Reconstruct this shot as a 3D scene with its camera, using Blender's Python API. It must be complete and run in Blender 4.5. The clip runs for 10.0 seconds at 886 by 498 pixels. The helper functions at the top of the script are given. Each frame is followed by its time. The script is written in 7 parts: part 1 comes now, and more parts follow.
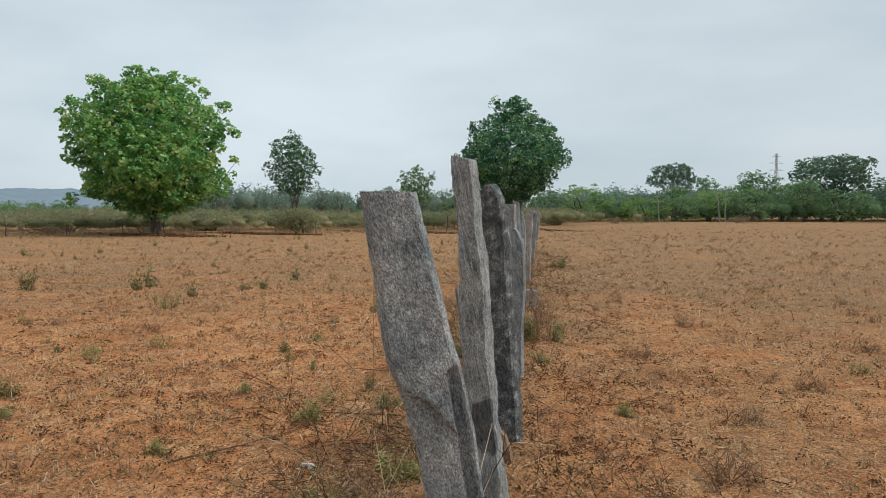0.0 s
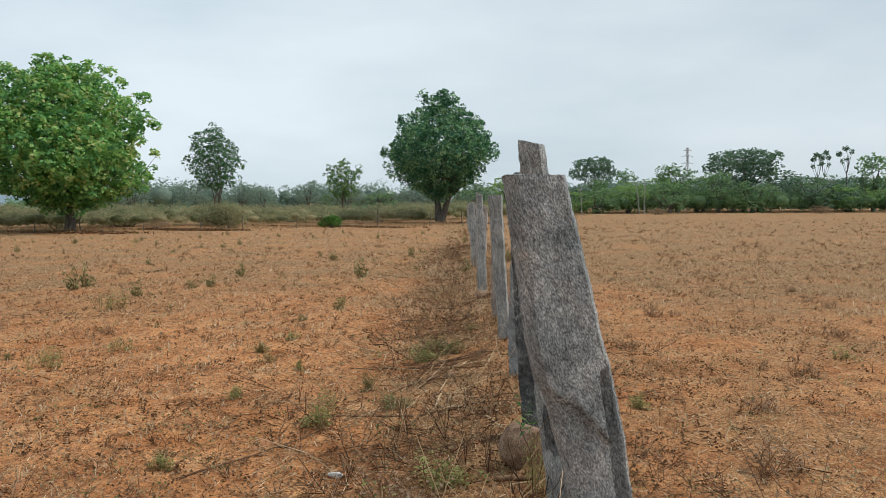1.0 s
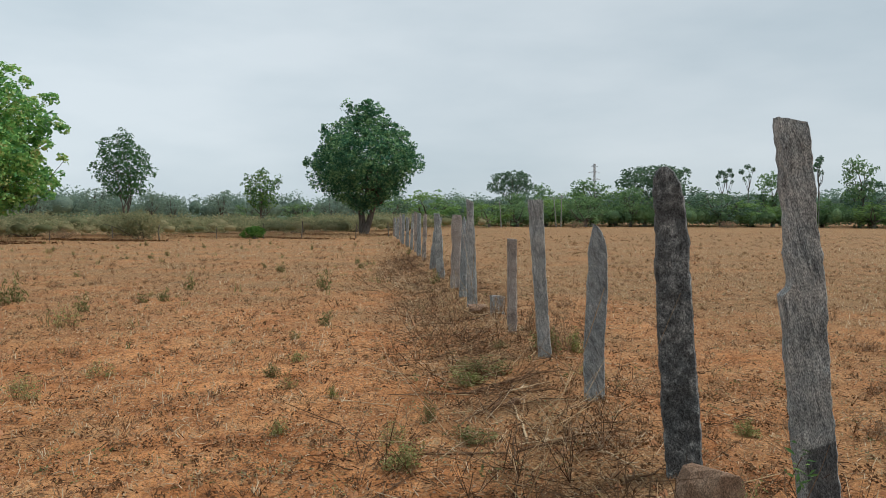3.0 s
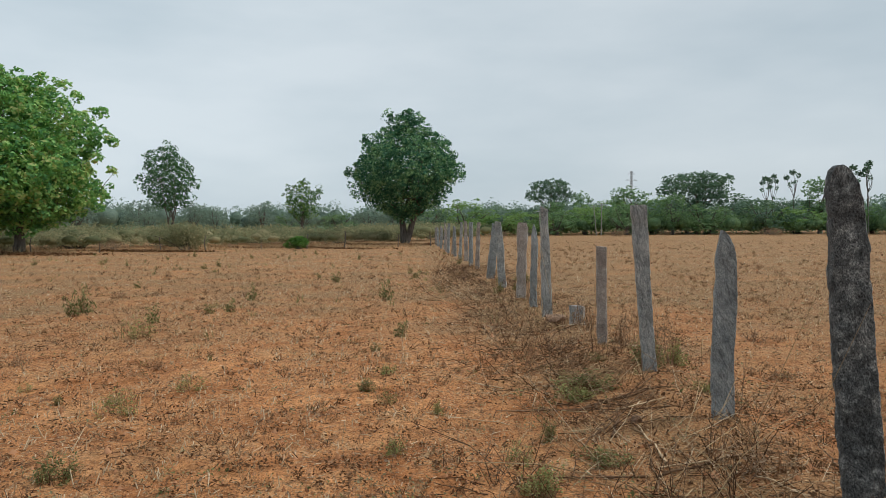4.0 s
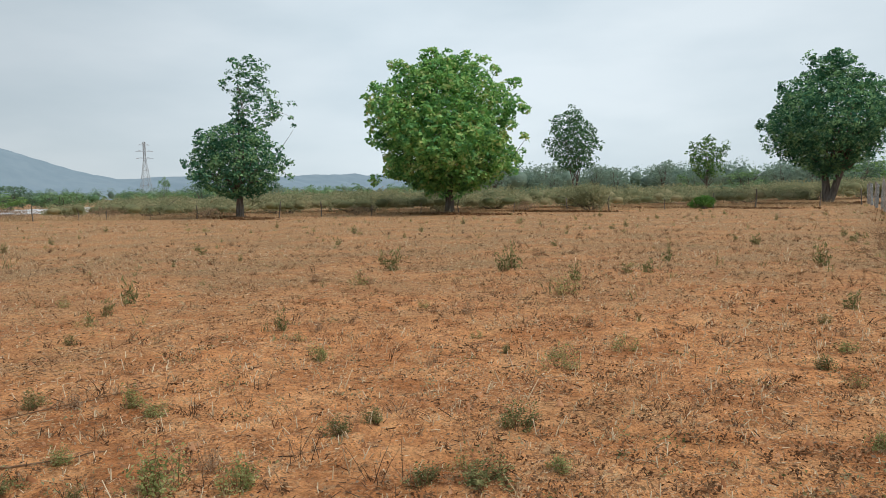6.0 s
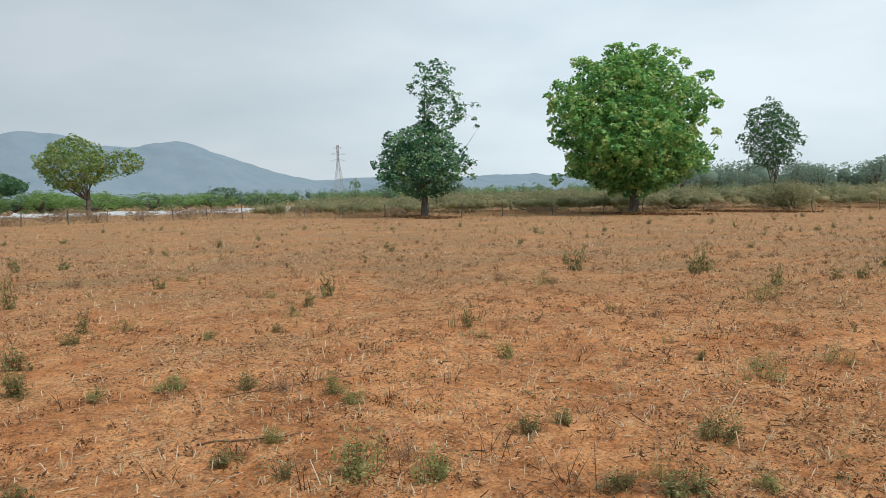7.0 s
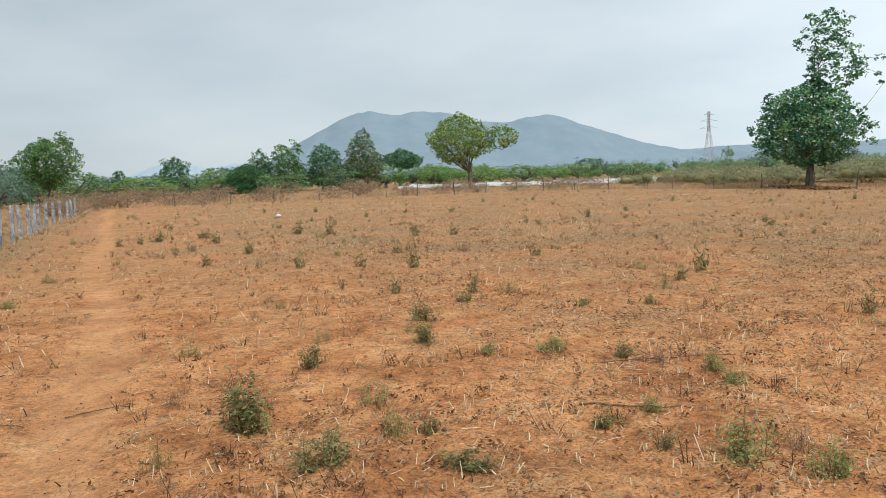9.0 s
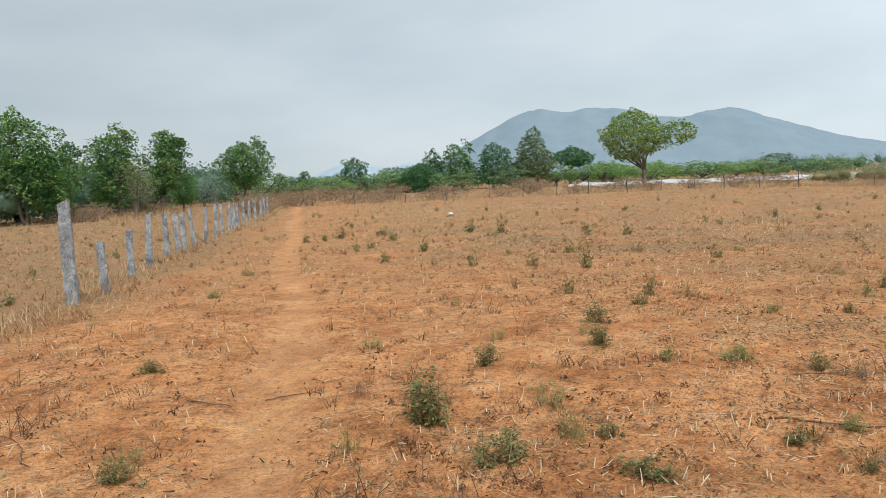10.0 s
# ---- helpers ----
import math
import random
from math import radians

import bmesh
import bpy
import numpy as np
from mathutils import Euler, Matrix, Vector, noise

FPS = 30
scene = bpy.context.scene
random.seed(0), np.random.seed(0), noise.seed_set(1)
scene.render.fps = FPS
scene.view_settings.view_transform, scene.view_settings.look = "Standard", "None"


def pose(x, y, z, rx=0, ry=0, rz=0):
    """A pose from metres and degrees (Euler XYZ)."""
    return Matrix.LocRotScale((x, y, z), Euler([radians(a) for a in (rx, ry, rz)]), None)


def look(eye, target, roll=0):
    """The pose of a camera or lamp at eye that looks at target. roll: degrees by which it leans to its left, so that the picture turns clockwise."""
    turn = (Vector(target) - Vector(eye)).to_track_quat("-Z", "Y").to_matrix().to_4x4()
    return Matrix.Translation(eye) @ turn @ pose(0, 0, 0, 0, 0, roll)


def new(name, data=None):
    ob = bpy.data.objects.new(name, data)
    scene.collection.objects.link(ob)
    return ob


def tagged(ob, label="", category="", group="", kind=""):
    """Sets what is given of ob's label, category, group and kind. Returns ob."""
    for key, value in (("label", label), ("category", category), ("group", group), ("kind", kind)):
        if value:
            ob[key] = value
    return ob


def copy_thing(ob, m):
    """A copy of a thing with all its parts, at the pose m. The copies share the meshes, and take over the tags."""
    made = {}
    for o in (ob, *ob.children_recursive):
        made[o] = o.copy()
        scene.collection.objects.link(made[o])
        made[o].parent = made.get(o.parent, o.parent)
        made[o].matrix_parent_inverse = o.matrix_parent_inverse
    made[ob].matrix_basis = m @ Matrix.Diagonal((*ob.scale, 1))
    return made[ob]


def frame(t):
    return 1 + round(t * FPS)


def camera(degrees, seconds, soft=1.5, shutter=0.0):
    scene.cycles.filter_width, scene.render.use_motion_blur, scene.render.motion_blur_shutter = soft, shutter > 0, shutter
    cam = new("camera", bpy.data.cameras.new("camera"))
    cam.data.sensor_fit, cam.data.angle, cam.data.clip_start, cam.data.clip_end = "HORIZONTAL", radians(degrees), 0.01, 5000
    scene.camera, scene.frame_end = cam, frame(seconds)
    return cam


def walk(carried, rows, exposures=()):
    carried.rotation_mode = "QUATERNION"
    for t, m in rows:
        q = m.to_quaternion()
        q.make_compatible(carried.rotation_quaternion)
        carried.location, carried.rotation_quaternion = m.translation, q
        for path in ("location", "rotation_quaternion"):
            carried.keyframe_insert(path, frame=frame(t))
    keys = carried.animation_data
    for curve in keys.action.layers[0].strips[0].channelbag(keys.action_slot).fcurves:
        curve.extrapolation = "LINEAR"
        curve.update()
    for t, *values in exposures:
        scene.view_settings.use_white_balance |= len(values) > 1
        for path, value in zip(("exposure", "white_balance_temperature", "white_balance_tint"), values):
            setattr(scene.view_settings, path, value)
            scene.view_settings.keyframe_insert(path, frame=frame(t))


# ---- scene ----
cam = camera(61.1, 10.0, 0.7)
PATH = [
    (0, (1.101, 0.558, 1.535), (0.837, 2.538, 1.433), -0.0),
    (0.5, (0.772, 0.608, 1.502), (0.578, 2.596, 1.409), -0.7),
    (1, (0.432, 0.751, 1.514), (0.374, 2.747, 1.395), -0.4),
    (1.5, (0.103, 0.873, 1.52), (0.068, 2.872, 1.464), -2.2),
    (2, (-0.241, 0.961, 1.469), (-0.191, 2.959, 1.403), -3.6),
    (2.2, (-0.357, 1.067, 1.466), (-0.244, 3.061, 1.370), -2.1),
    (3.3, (-0.925, 1.657, 1.438), (-0.747, 3.648, 1.365), 0.2),
    (3.5, (-1.071, 1.692, 1.441), (-0.897, 3.684, 1.414), -0.7),
    (4, (-1.273, 1.875, 1.426), (-1.188, 3.872, 1.365), -0.3),
    (4.5, (-1.416, 2.047, 1.429), (-1.502, 4.045, 1.414), -0.6),
    (5, (-1.511, 2.087, 1.429), (-1.82, 4.06, 1.33), -0.1),
    (5.5, (-1.603, 2.085, 1.42), (-2.193, 3.99, 1.264), -1.6),
    (6, (-1.654, 2.066, 1.408), (-2.569, 3.838, 1.256), -1.3),
    (6.2, (-1.679, 2.06, 1.409), (-2.662, 3.795, 1.263), -1.4),
    (7.3, (-1.736, 2.032, 1.395), (-3.155, 3.432, 1.237), -1.2),
    (7.5, (-1.734, 2.012, 1.398), (-3.215, 3.345, 1.224), -1.0),
    (8, (-1.736, 1.977, 1.399), (-3.369, 3.117, 1.217), -1.0),
    (8.5, (-1.743, 1.942, 1.409), (-3.5, 2.877, 1.214), -1.5),
    (9, (-1.745, 1.906, 1.411), (-3.594, 2.642, 1.22), -2.0),
    (9.5, (-1.735, 1.862, 1.419), (-3.662, 2.363, 1.235), -2.0),
    (10, (-1.72, 1.84, 1.434), (-3.688, 2.146, 1.255), -2.4),
]
walk(cam, [(t, look(eye, target, roll)) for t, eye, target, roll in PATH], [(0, 0.0, 6320, 10), (0.5, 0.06, 6320, 10), (1, 0.14, 6320, 10), (1.5, 0.0, 6320, 10), (2, -0.04, 6320, 10), (3.5, -0.02, 6320, 10), (4.5, -0.12, 6320, 10), (5, -0.12, 6320, 10), (5.5, 0.02, 6320, 10), (6.2, 0.13, 6320, 10), (7.5, 0.22, 6320, 10), (9, 0.38, 6320, 10), (10, 0.41, 6320, 10)])


# ---- light ----
def make_world():
    world = bpy.data.worlds.new("overcast_sky")
    scene.world = world
    world.use_nodes = True
    nt = world.node_tree
    nt.nodes.clear()
    out = nt.nodes.new("ShaderNodeOutputWorld")
    sky = nt.nodes.new("ShaderNodeTexSky")
    sky.sky_type, sky.sun_disc = "NISHITA", False
    sky.sun_elevation, sky.sun_rotation = radians(SUN_UP), radians(SUN_ROUND)
    b_sky = nt.nodes.new("ShaderNodeBackground")
    b_sky.inputs["Strength"].default_value = 0.07
    nt.links.new(sky.outputs["Color"], b_sky.inputs["Color"])
    # the cloud sheet: a pale grey-blue veil, denser and lighter in soft patches
    geo = nt.nodes.new("ShaderNodeTexCoord")
    mapping = nt.nodes.new("ShaderNodeMapping")
    mapping.inputs["Scale"].default_value = (1.0, 1.0, 3.2)
    nt.links.new(geo.outputs["Generated"], mapping.inputs["Vector"])
    n1 = nt.nodes.new("ShaderNodeTexNoise")
    n1.inputs["Scale"].default_value, n1.inputs["Detail"].default_value, n1.inputs["Roughness"].default_value = 2.1, 5, 0.5
    nt.links.new(mapping.outputs["Vector"], n1.inputs["Vector"])
    ramp = nt.nodes.new("ShaderNodeValToRGB")
    ramp.color_ramp.elements[0].position, ramp.color_ramp.elements[1].position = 0.33, 0.62
    ramp.color_ramp.elements[0].color = (0.575, 0.665, 0.71, 1)
    ramp.color_ramp.elements[1].color = (0.735, 0.805, 0.835, 1)
    nt.links.new(n1.outputs["Fac"], ramp.inputs["Fac"])
    # the cloud is thinnest to the north-west, thicker towards the west, south and east
    sep = nt.nodes.new("ShaderNodeSeparateXYZ")
    nt.links.new(geo.outputs["Generated"], sep.inputs[0])
    west = nt.nodes.new("ShaderNodeMapRange")
    west.interpolation_type = "SMOOTHSTEP"
    for k, v in (("From Min", -0.45), ("From Max", -1.0), ("To Min", 1.0), ("To Max", 0.66)):
        west.inputs[k].default_value = v
    nt.links.new(sep.outputs["X"], west.inputs["Value"])
    east = nt.nodes.new("ShaderNodeMapRange")
    east.interpolation_type = "SMOOTHSTEP"
    for k, v in (("From Min", -0.6), ("From Max", 0.45), ("To Min", 1.08), ("To Max", 0.93)):
        east.inputs[k].default_value = v
    nt.links.new(sep.outputs["X"], east.inputs["Value"])
    both = nt.nodes.new("ShaderNodeMath")
    both.operation = "MULTIPLY"
    nt.links.new(west.outputs[0], both.inputs[0])
    nt.links.new(east.outputs[0], both.inputs[1])
    south = nt.nodes.new("ShaderNodeMapRange")
    south.interpolation_type = "SMOOTHSTEP"
    for k, v in (("From Min", 0.2), ("From Max", -0.5), ("To Min", 1.0), ("To Max", 0.78)):
        south.inputs[k].default_value = v
    nt.links.new(sep.outputs["Y"], south.inputs["Value"])
    thick = nt.nodes.new("ShaderNodeMath")
    thick.operation = "MULTIPLY"
    nt.links.new(both.outputs[0], thick.inputs[0])
    nt.links.new(south.outputs[0], thick.inputs[1])
    b_cloud = nt.nodes.new("ShaderNodeBackground")
    nt.links.new(thick.outputs[0], b_cloud.inputs["Strength"])
    nt.links.new(ramp.outputs["Color"], b_cloud.inputs["Color"])
    mix = nt.nodes.new("ShaderNodeMixShader")
    mix.inputs["Fac"].default_value = 0.9
    nt.links.new(b_sky.outputs[0], mix.inputs[1])
    nt.links.new(b_cloud.outputs[0], mix.inputs[2])
    nt.links.new(mix.outputs[0], out.inputs["Surface"])


SUN_UP, SUN_ROUND = 52, 84
make_world()
sun = new("sun", bpy.data.lights.new("sun", "SUN"))
sun.data.energy, sun.data.angle, sun.data.color = 1.9, radians(10), (1.0, 0.95, 0.88)
sun_way = Vector((math.sin(radians(SUN_ROUND)) * math.cos(radians(SUN_UP)), math.cos(radians(SUN_ROUND)) * math.cos(radians(SUN_UP)), math.sin(radians(SUN_UP))))
sun.matrix_world = look(sun_way * 50, (0, 0, 0))


# ---- materials ----
def shader(name, rough=0.9, spec=0.3):
    m = bpy.data.materials.new(name)
    m.use_nodes = True
    nt = m.node_tree
    b = nt.nodes["Principled BSDF"]
    b.inputs["Roughness"].default_value = rough
    b.inputs["Specular IOR Level"].default_value = spec
    return m, nt, b


def node(nt, kind, **values):
    n = nt.nodes.new(kind)
    for k, v in values.items():
        n.inputs[k.replace("_", " ")].default_value = v
    return n


def ramp_node(nt, source, stops):
    r = nt.nodes.new("ShaderNodeValToRGB")
    els = r.color_ramp.elements
    while len(els) < len(stops):
        els.new(0.5)
    for e, (p, c) in zip(els, stops):
        e.position, e.color = p, (*c, 1)
    nt.links.new(source, r.inputs["Fac"])
    return r.outputs["Color"]


def mixed(nt, a, b, fac, mode="MIX"):
    m = nt.nodes.new("ShaderNodeMix")
    m.data_type, m.blend_type = "RGBA", mode
    for sock, v in ((m.inputs[6], a), (m.inputs[7], b), (m.inputs[0], fac)):
        if isinstance(v, (int, float)):
            sock.default_value = v
        elif isinstance(v, tuple):
            sock.default_value = (*v, 1)
        else:
            nt.links.new(v, sock)
    return m.outputs[2]


def bump(nt, b, height, strength, distance):
    n = node(nt, "ShaderNodeBump", Strength=strength, Distance=distance)
    nt.links.new(height, n.inputs["Height"])
    nt.links.new(n.outputs["Normal"], b.inputs["Normal"])


def soil_material():
    m, nt, b = shader("red_soil", 0.95, 0.15)
    co = nt.nodes.new("ShaderNodeTexCoord").outputs["Object"]
    big = node(nt, "ShaderNodeTexNoise", Scale=0.55, Detail=6, Roughness=0.62)
    mid = node(nt, "ShaderNodeTexNoise", Scale=2.6, Detail=6, Roughness=0.62)
    fine = node(nt, "ShaderNodeTexNoise", Scale=46, Detail=6, Roughness=0.74)
    vor = node(nt, "ShaderNodeTexVoronoi", Scale=26)
    for n in (big, mid, fine, vor):
        nt.links.new(co, n.inputs["Vector"])
    bare = ramp_node(nt, mid.outputs["Fac"], [(0.28, (0.46, 0.184, 0.066)), (0.5, (0.63, 0.287, 0.115)), (0.72, (0.735, 0.393, 0.18))])
    crumbs = ramp_node(nt, fine.outputs["Fac"], [(0.37, (0.22, 0.18, 0.16)), (0.455, (0.95, 0.94, 0.93)), (0.56, (1.08, 1.07, 1.06)), (0.66, (1.4, 1.38, 1.34))])
    bare = mixed(nt, bare, crumbs, 0.75, "MULTIPLY")
    lump = node(nt, "ShaderNodeTexNoise", Scale=9, Detail=5, Roughness=0.6)
    wide = node(nt, "ShaderNodeTexNoise", Scale=1.1, Detail=5, Roughness=0.55)
    for n in (lump, wide):
        nt.links.new(co, n.inputs["Vector"])
    bare = mixed(nt, bare, ramp_node(nt, lump.outputs["Fac"], [(0.36, (0.58, 0.52, 0.48)), (0.47, (0.96, 0.95, 0.95)), (0.6, (1.14, 1.13, 1.1))]), 0.8, "MULTIPLY")
    bare = mixed(nt, bare, ramp_node(nt, wide.outputs["Fac"], [(0.36, (0.74, 0.66, 0.6)), (0.5, (1, 1, 1)), (0.62, (1.13, 1.15, 1.16))]), 0.9, "MULTIPLY")
    trodden = ramp_node(nt, mid.outputs["Fac"], [(0.3, (0.62, 0.32, 0.148)), (0.7, (0.71, 0.40, 0.20))])
    litter = ramp_node(nt, fine.outputs["Fac"], [(0.36, (0.10, 0.05, 0.027)), (0.5, (0.325, 0.183, 0.083)), (0.64, (0.60, 0.395, 0.205))])
    att = nt.nodes.new("ShaderNodeAttribute")
    att.attribute_name = "cover"
    sep = nt.nodes.new("ShaderNodeSeparateColor")
    nt.links.new(att.outputs["Color"], sep.inputs[0])
    half = nt.nodes.new("ShaderNodeMath")
    half.operation = "MULTIPLY"
    nt.links.new(sep.outputs[2], half.inputs[0])
    half.inputs[1].default_value = 0.35
    bare = mixed(nt, bare, trodden, half.outputs[0])
    # litter lies in patches where the ground is covered
    add = nt.nodes.new("ShaderNodeMath")
    add.operation = "MULTIPLY_ADD"
    nt.links.new(big.outputs["Fac"], add.inputs[0])
    add.inputs[1].default_value = 2.8
    add.inputs[2].default_value = -1.45
    add2 = nt.nodes.new("ShaderNodeMath")
    add2.operation, add2.use_clamp = "ADD", True
    nt.links.new(add.outputs[0], add2.inputs[0])
    nt.links.new(sep.outputs[0], add2.inputs[1])
    tmp = nt.nodes.new("ShaderNodeMath")
    tmp.operation, tmp.use_clamp = "MULTIPLY", True
    nt.links.new(add2.outputs[0], tmp.inputs[0])
    nt.links.new(sep.outputs[1], tmp.inputs[1])
    col = mixed(nt, bare, litter, tmp.outputs[0])
    # drifts of dry straw and dark humus flecks; dark ones paint crumb shadows too
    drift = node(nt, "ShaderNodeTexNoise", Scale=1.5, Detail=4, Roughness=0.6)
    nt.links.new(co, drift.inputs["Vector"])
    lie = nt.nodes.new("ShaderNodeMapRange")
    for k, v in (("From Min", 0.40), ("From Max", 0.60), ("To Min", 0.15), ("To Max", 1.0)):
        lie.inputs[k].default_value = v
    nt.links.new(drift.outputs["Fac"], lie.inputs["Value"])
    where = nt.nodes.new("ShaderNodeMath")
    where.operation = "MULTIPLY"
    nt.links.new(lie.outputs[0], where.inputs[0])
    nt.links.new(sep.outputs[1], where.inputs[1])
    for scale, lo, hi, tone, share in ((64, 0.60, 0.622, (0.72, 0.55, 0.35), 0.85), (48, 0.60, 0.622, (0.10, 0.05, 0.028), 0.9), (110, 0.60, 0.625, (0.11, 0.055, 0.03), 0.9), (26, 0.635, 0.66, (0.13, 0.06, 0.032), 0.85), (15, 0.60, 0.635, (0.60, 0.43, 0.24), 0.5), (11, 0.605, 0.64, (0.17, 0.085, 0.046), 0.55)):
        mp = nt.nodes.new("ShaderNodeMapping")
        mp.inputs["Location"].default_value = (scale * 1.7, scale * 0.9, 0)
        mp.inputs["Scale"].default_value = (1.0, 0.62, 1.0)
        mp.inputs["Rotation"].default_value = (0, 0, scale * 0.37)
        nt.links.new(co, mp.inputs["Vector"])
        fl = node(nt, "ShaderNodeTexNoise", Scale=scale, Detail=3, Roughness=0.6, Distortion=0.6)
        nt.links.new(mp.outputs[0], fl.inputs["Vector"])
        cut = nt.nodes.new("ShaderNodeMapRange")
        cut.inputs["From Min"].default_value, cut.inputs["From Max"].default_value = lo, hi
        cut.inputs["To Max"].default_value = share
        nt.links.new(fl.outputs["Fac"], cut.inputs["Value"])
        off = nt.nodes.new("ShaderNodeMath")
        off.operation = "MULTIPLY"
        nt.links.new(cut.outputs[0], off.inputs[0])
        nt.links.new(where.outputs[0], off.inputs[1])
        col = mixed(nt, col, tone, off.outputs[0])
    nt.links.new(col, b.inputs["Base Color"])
    h = mixed(nt, fine.outputs["Fac"], vor.outputs["Distance"], 0.45)
    h = mixed(nt, h, lump.outputs["Fac"], 0.45)
    bump(nt, b, h, 1.0, 0.075)
    return m


def granite_material(name, dark, mid_c, light, streak=0.5, stretch=0.22, patches=5, slope=24, specks=0.6, fresh=None):
    """Foliated granite: mineral specks, grain lines that run at a slope to the post, broad weathering patches.
    fresh: three colours of the dark stone laid bare where a flake has split off; its crease line is painted with them
    too."""
    m, nt, b = shader(name, 0.88, 0.25)
    tc = nt.nodes.new("ShaderNodeTexCoord").outputs["Object"]
    info = nt.nodes.new("ShaderNodeObjectInfo")
    shift = nt.nodes.new("ShaderNodeVectorMath")
    shift.operation = "MULTIPLY_ADD"
    nt.links.new(info.outputs["Random"], shift.inputs[0])
    shift.inputs[1].default_value = (37, 17, 51)
    nt.links.new(tc, shift.inputs[2])
    co = shift.outputs[0]
    lie = nt.nodes.new("ShaderNodeMapping")
    lie.inputs["Rotation"].default_value = (0.15, radians(slope), 0)
    nt.links.new(co, lie.inputs["Vector"])
    mp = nt.nodes.new("ShaderNodeMapping")
    mp.inputs["Scale"].default_value = (1, 1, stretch)
    nt.links.new(lie.outputs[0], mp.inputs["Vector"])
    streaks = node(nt, "ShaderNodeTexNoise", Scale=60, Detail=8, Roughness=0.78, Distortion=0.8)
    nt.links.new(mp.outputs[0], streaks.inputs["Vector"])
    speck = node(nt, "ShaderNodeTexNoise", Scale=300, Detail=3, Roughness=0.7)
    patch = node(nt, "ShaderNodeTexNoise", Scale=patches, Detail=8, Roughness=0.74)
    drawn = nt.nodes.new("ShaderNodeMapping")
    drawn.inputs["Scale"].default_value = (1, 1, 0.38)
    nt.links.new(lie.outputs[0], drawn.inputs["Vector"])
    nt.links.new(drawn.outputs[0], speck.inputs["Vector"])
    nt.links.new(co, patch.inputs["Vector"])
    base = ramp_node(nt, patch.outputs["Fac"], [(0.36, dark), (0.5, mid_c), (0.62, light)])
    if fresh:
        bare = ramp_node(nt, patch.outputs["Fac"], [(0.36, fresh[0]), (0.5, fresh[1]), (0.62, fresh[2])])
        mask = node(nt, "ShaderNodeAttribute")
        mask.attribute_name = "flake"
        ragged = node(nt, "ShaderNodeMath")
        ragged.operation = "MULTIPLY_ADD"
        nt.links.new(streaks.outputs["Fac"], ragged.inputs[0])
        ragged.inputs[1].default_value = 0.9
        nt.links.new(mask.outputs["Fac"], ragged.inputs[2])
        edge = ramp_node(nt, ragged.outputs[0], [(0.86, (0, 0, 0)), (0.98, (1, 1, 1))])
        base = mixed(nt, base, bare, edge)
    st = ramp_node(nt, streaks.outputs["Fac"], [(0.36, (0.22, 0.23, 0.24)), (0.44, (0.74, 0.75, 0.76)), (0.52, (1.02, 1.03, 1.03)), (0.64, (1.5, 1.5, 1.47))])
    base = mixed(nt, base, st, streak, "MULTIPLY")
    sp = ramp_node(nt, speck.outputs["Fac"], [(0.41, (0.12, 0.12, 0.13)), (0.48, (0.9, 0.9, 0.9)), (0.53, (1.1, 1.1, 1.09)), (0.6, (2.1, 2.05, 2.0))])
    base = mixed(nt, base, sp, specks, "MULTIPLY")
    nt.links.new(base, b.inputs["Base Color"])
    h = mixed(nt, streaks.outputs["Fac"], speck.outputs["Fac"], 0.3)
    bump(nt, b, h, 0.8, 0.02)
    return m


def leaf_material(name, stops, through_c, amount=0.35, patch_scale=0.5, gloss=0.22):
    m, nt, b = shader(name, 0.6 if gloss > 0.1 else 0.95, gloss)
    g = nt.nodes.new("ShaderNodeNewGeometry")
    tc = nt.nodes.new("ShaderNodeTexCoord").outputs["Object"]
    n = node(nt, "ShaderNodeTexNoise", Scale=patch_scale, Detail=3)
    nt.links.new(tc, n.inputs["Vector"])
    mx = nt.nodes.new("ShaderNodeMath")
    mx.operation = "MULTIPLY_ADD"
    nt.links.new(n.outputs["Fac"], mx.inputs[0])
    mx.inputs[1].default_value = 1.5
    sc = nt.nodes.new("ShaderNodeMath")
    sc.operation = "MULTIPLY_ADD"
    nt.links.new(g.outputs["Random Per Island"], sc.inputs[0])
    sc.inputs[1].default_value, sc.inputs[2].default_value = 0.4, -0.45
    nt.links.new(sc.outputs[0], mx.inputs[2])
    col = ramp_node(nt, mx.outputs[0], stops)
    nt.links.new(col, b.inputs["Base Color"])
    tr = nt.nodes.new("ShaderNodeBsdfTranslucent")
    tint = mixed(nt, col, through_c, 0.6)
    nt.links.new(tint, tr.inputs["Color"])
    ms = nt.nodes.new("ShaderNodeMixShader")
    ms.inputs[0].default_value = amount
    nt.links.new(b.outputs[0], ms.inputs[1])
    nt.links.new(tr.outputs[0], ms.inputs[2])
    nt.links.new(ms.outputs[0], nt.nodes["Material Output"].inputs["Surface"])
    return m


def grain_material(name, stops, scale=9, stretch=(1, 1, 0.15), rough=0.9, relief=0.01):
    m, nt, b = shader(name, rough, 0.2)
    tc = nt.nodes.new("ShaderNodeTexCoord").outputs["Object"]
    mp = nt.nodes.new("ShaderNodeMapping")
    mp.inputs["Scale"].default_value = stretch
    nt.links.new(tc, mp.inputs["Vector"])
    n = node(nt, "ShaderNodeTexNoise", Scale=scale, Detail=6, Roughness=0.65)
    nt.links.new(mp.outputs[0], n.inputs["Vector"])
    nt.links.new(ramp_node(nt, n.outputs["Fac"], stops), b.inputs["Base Color"])
    bump(nt, b, n.outputs["Fac"], 0.8, relief)
    return m


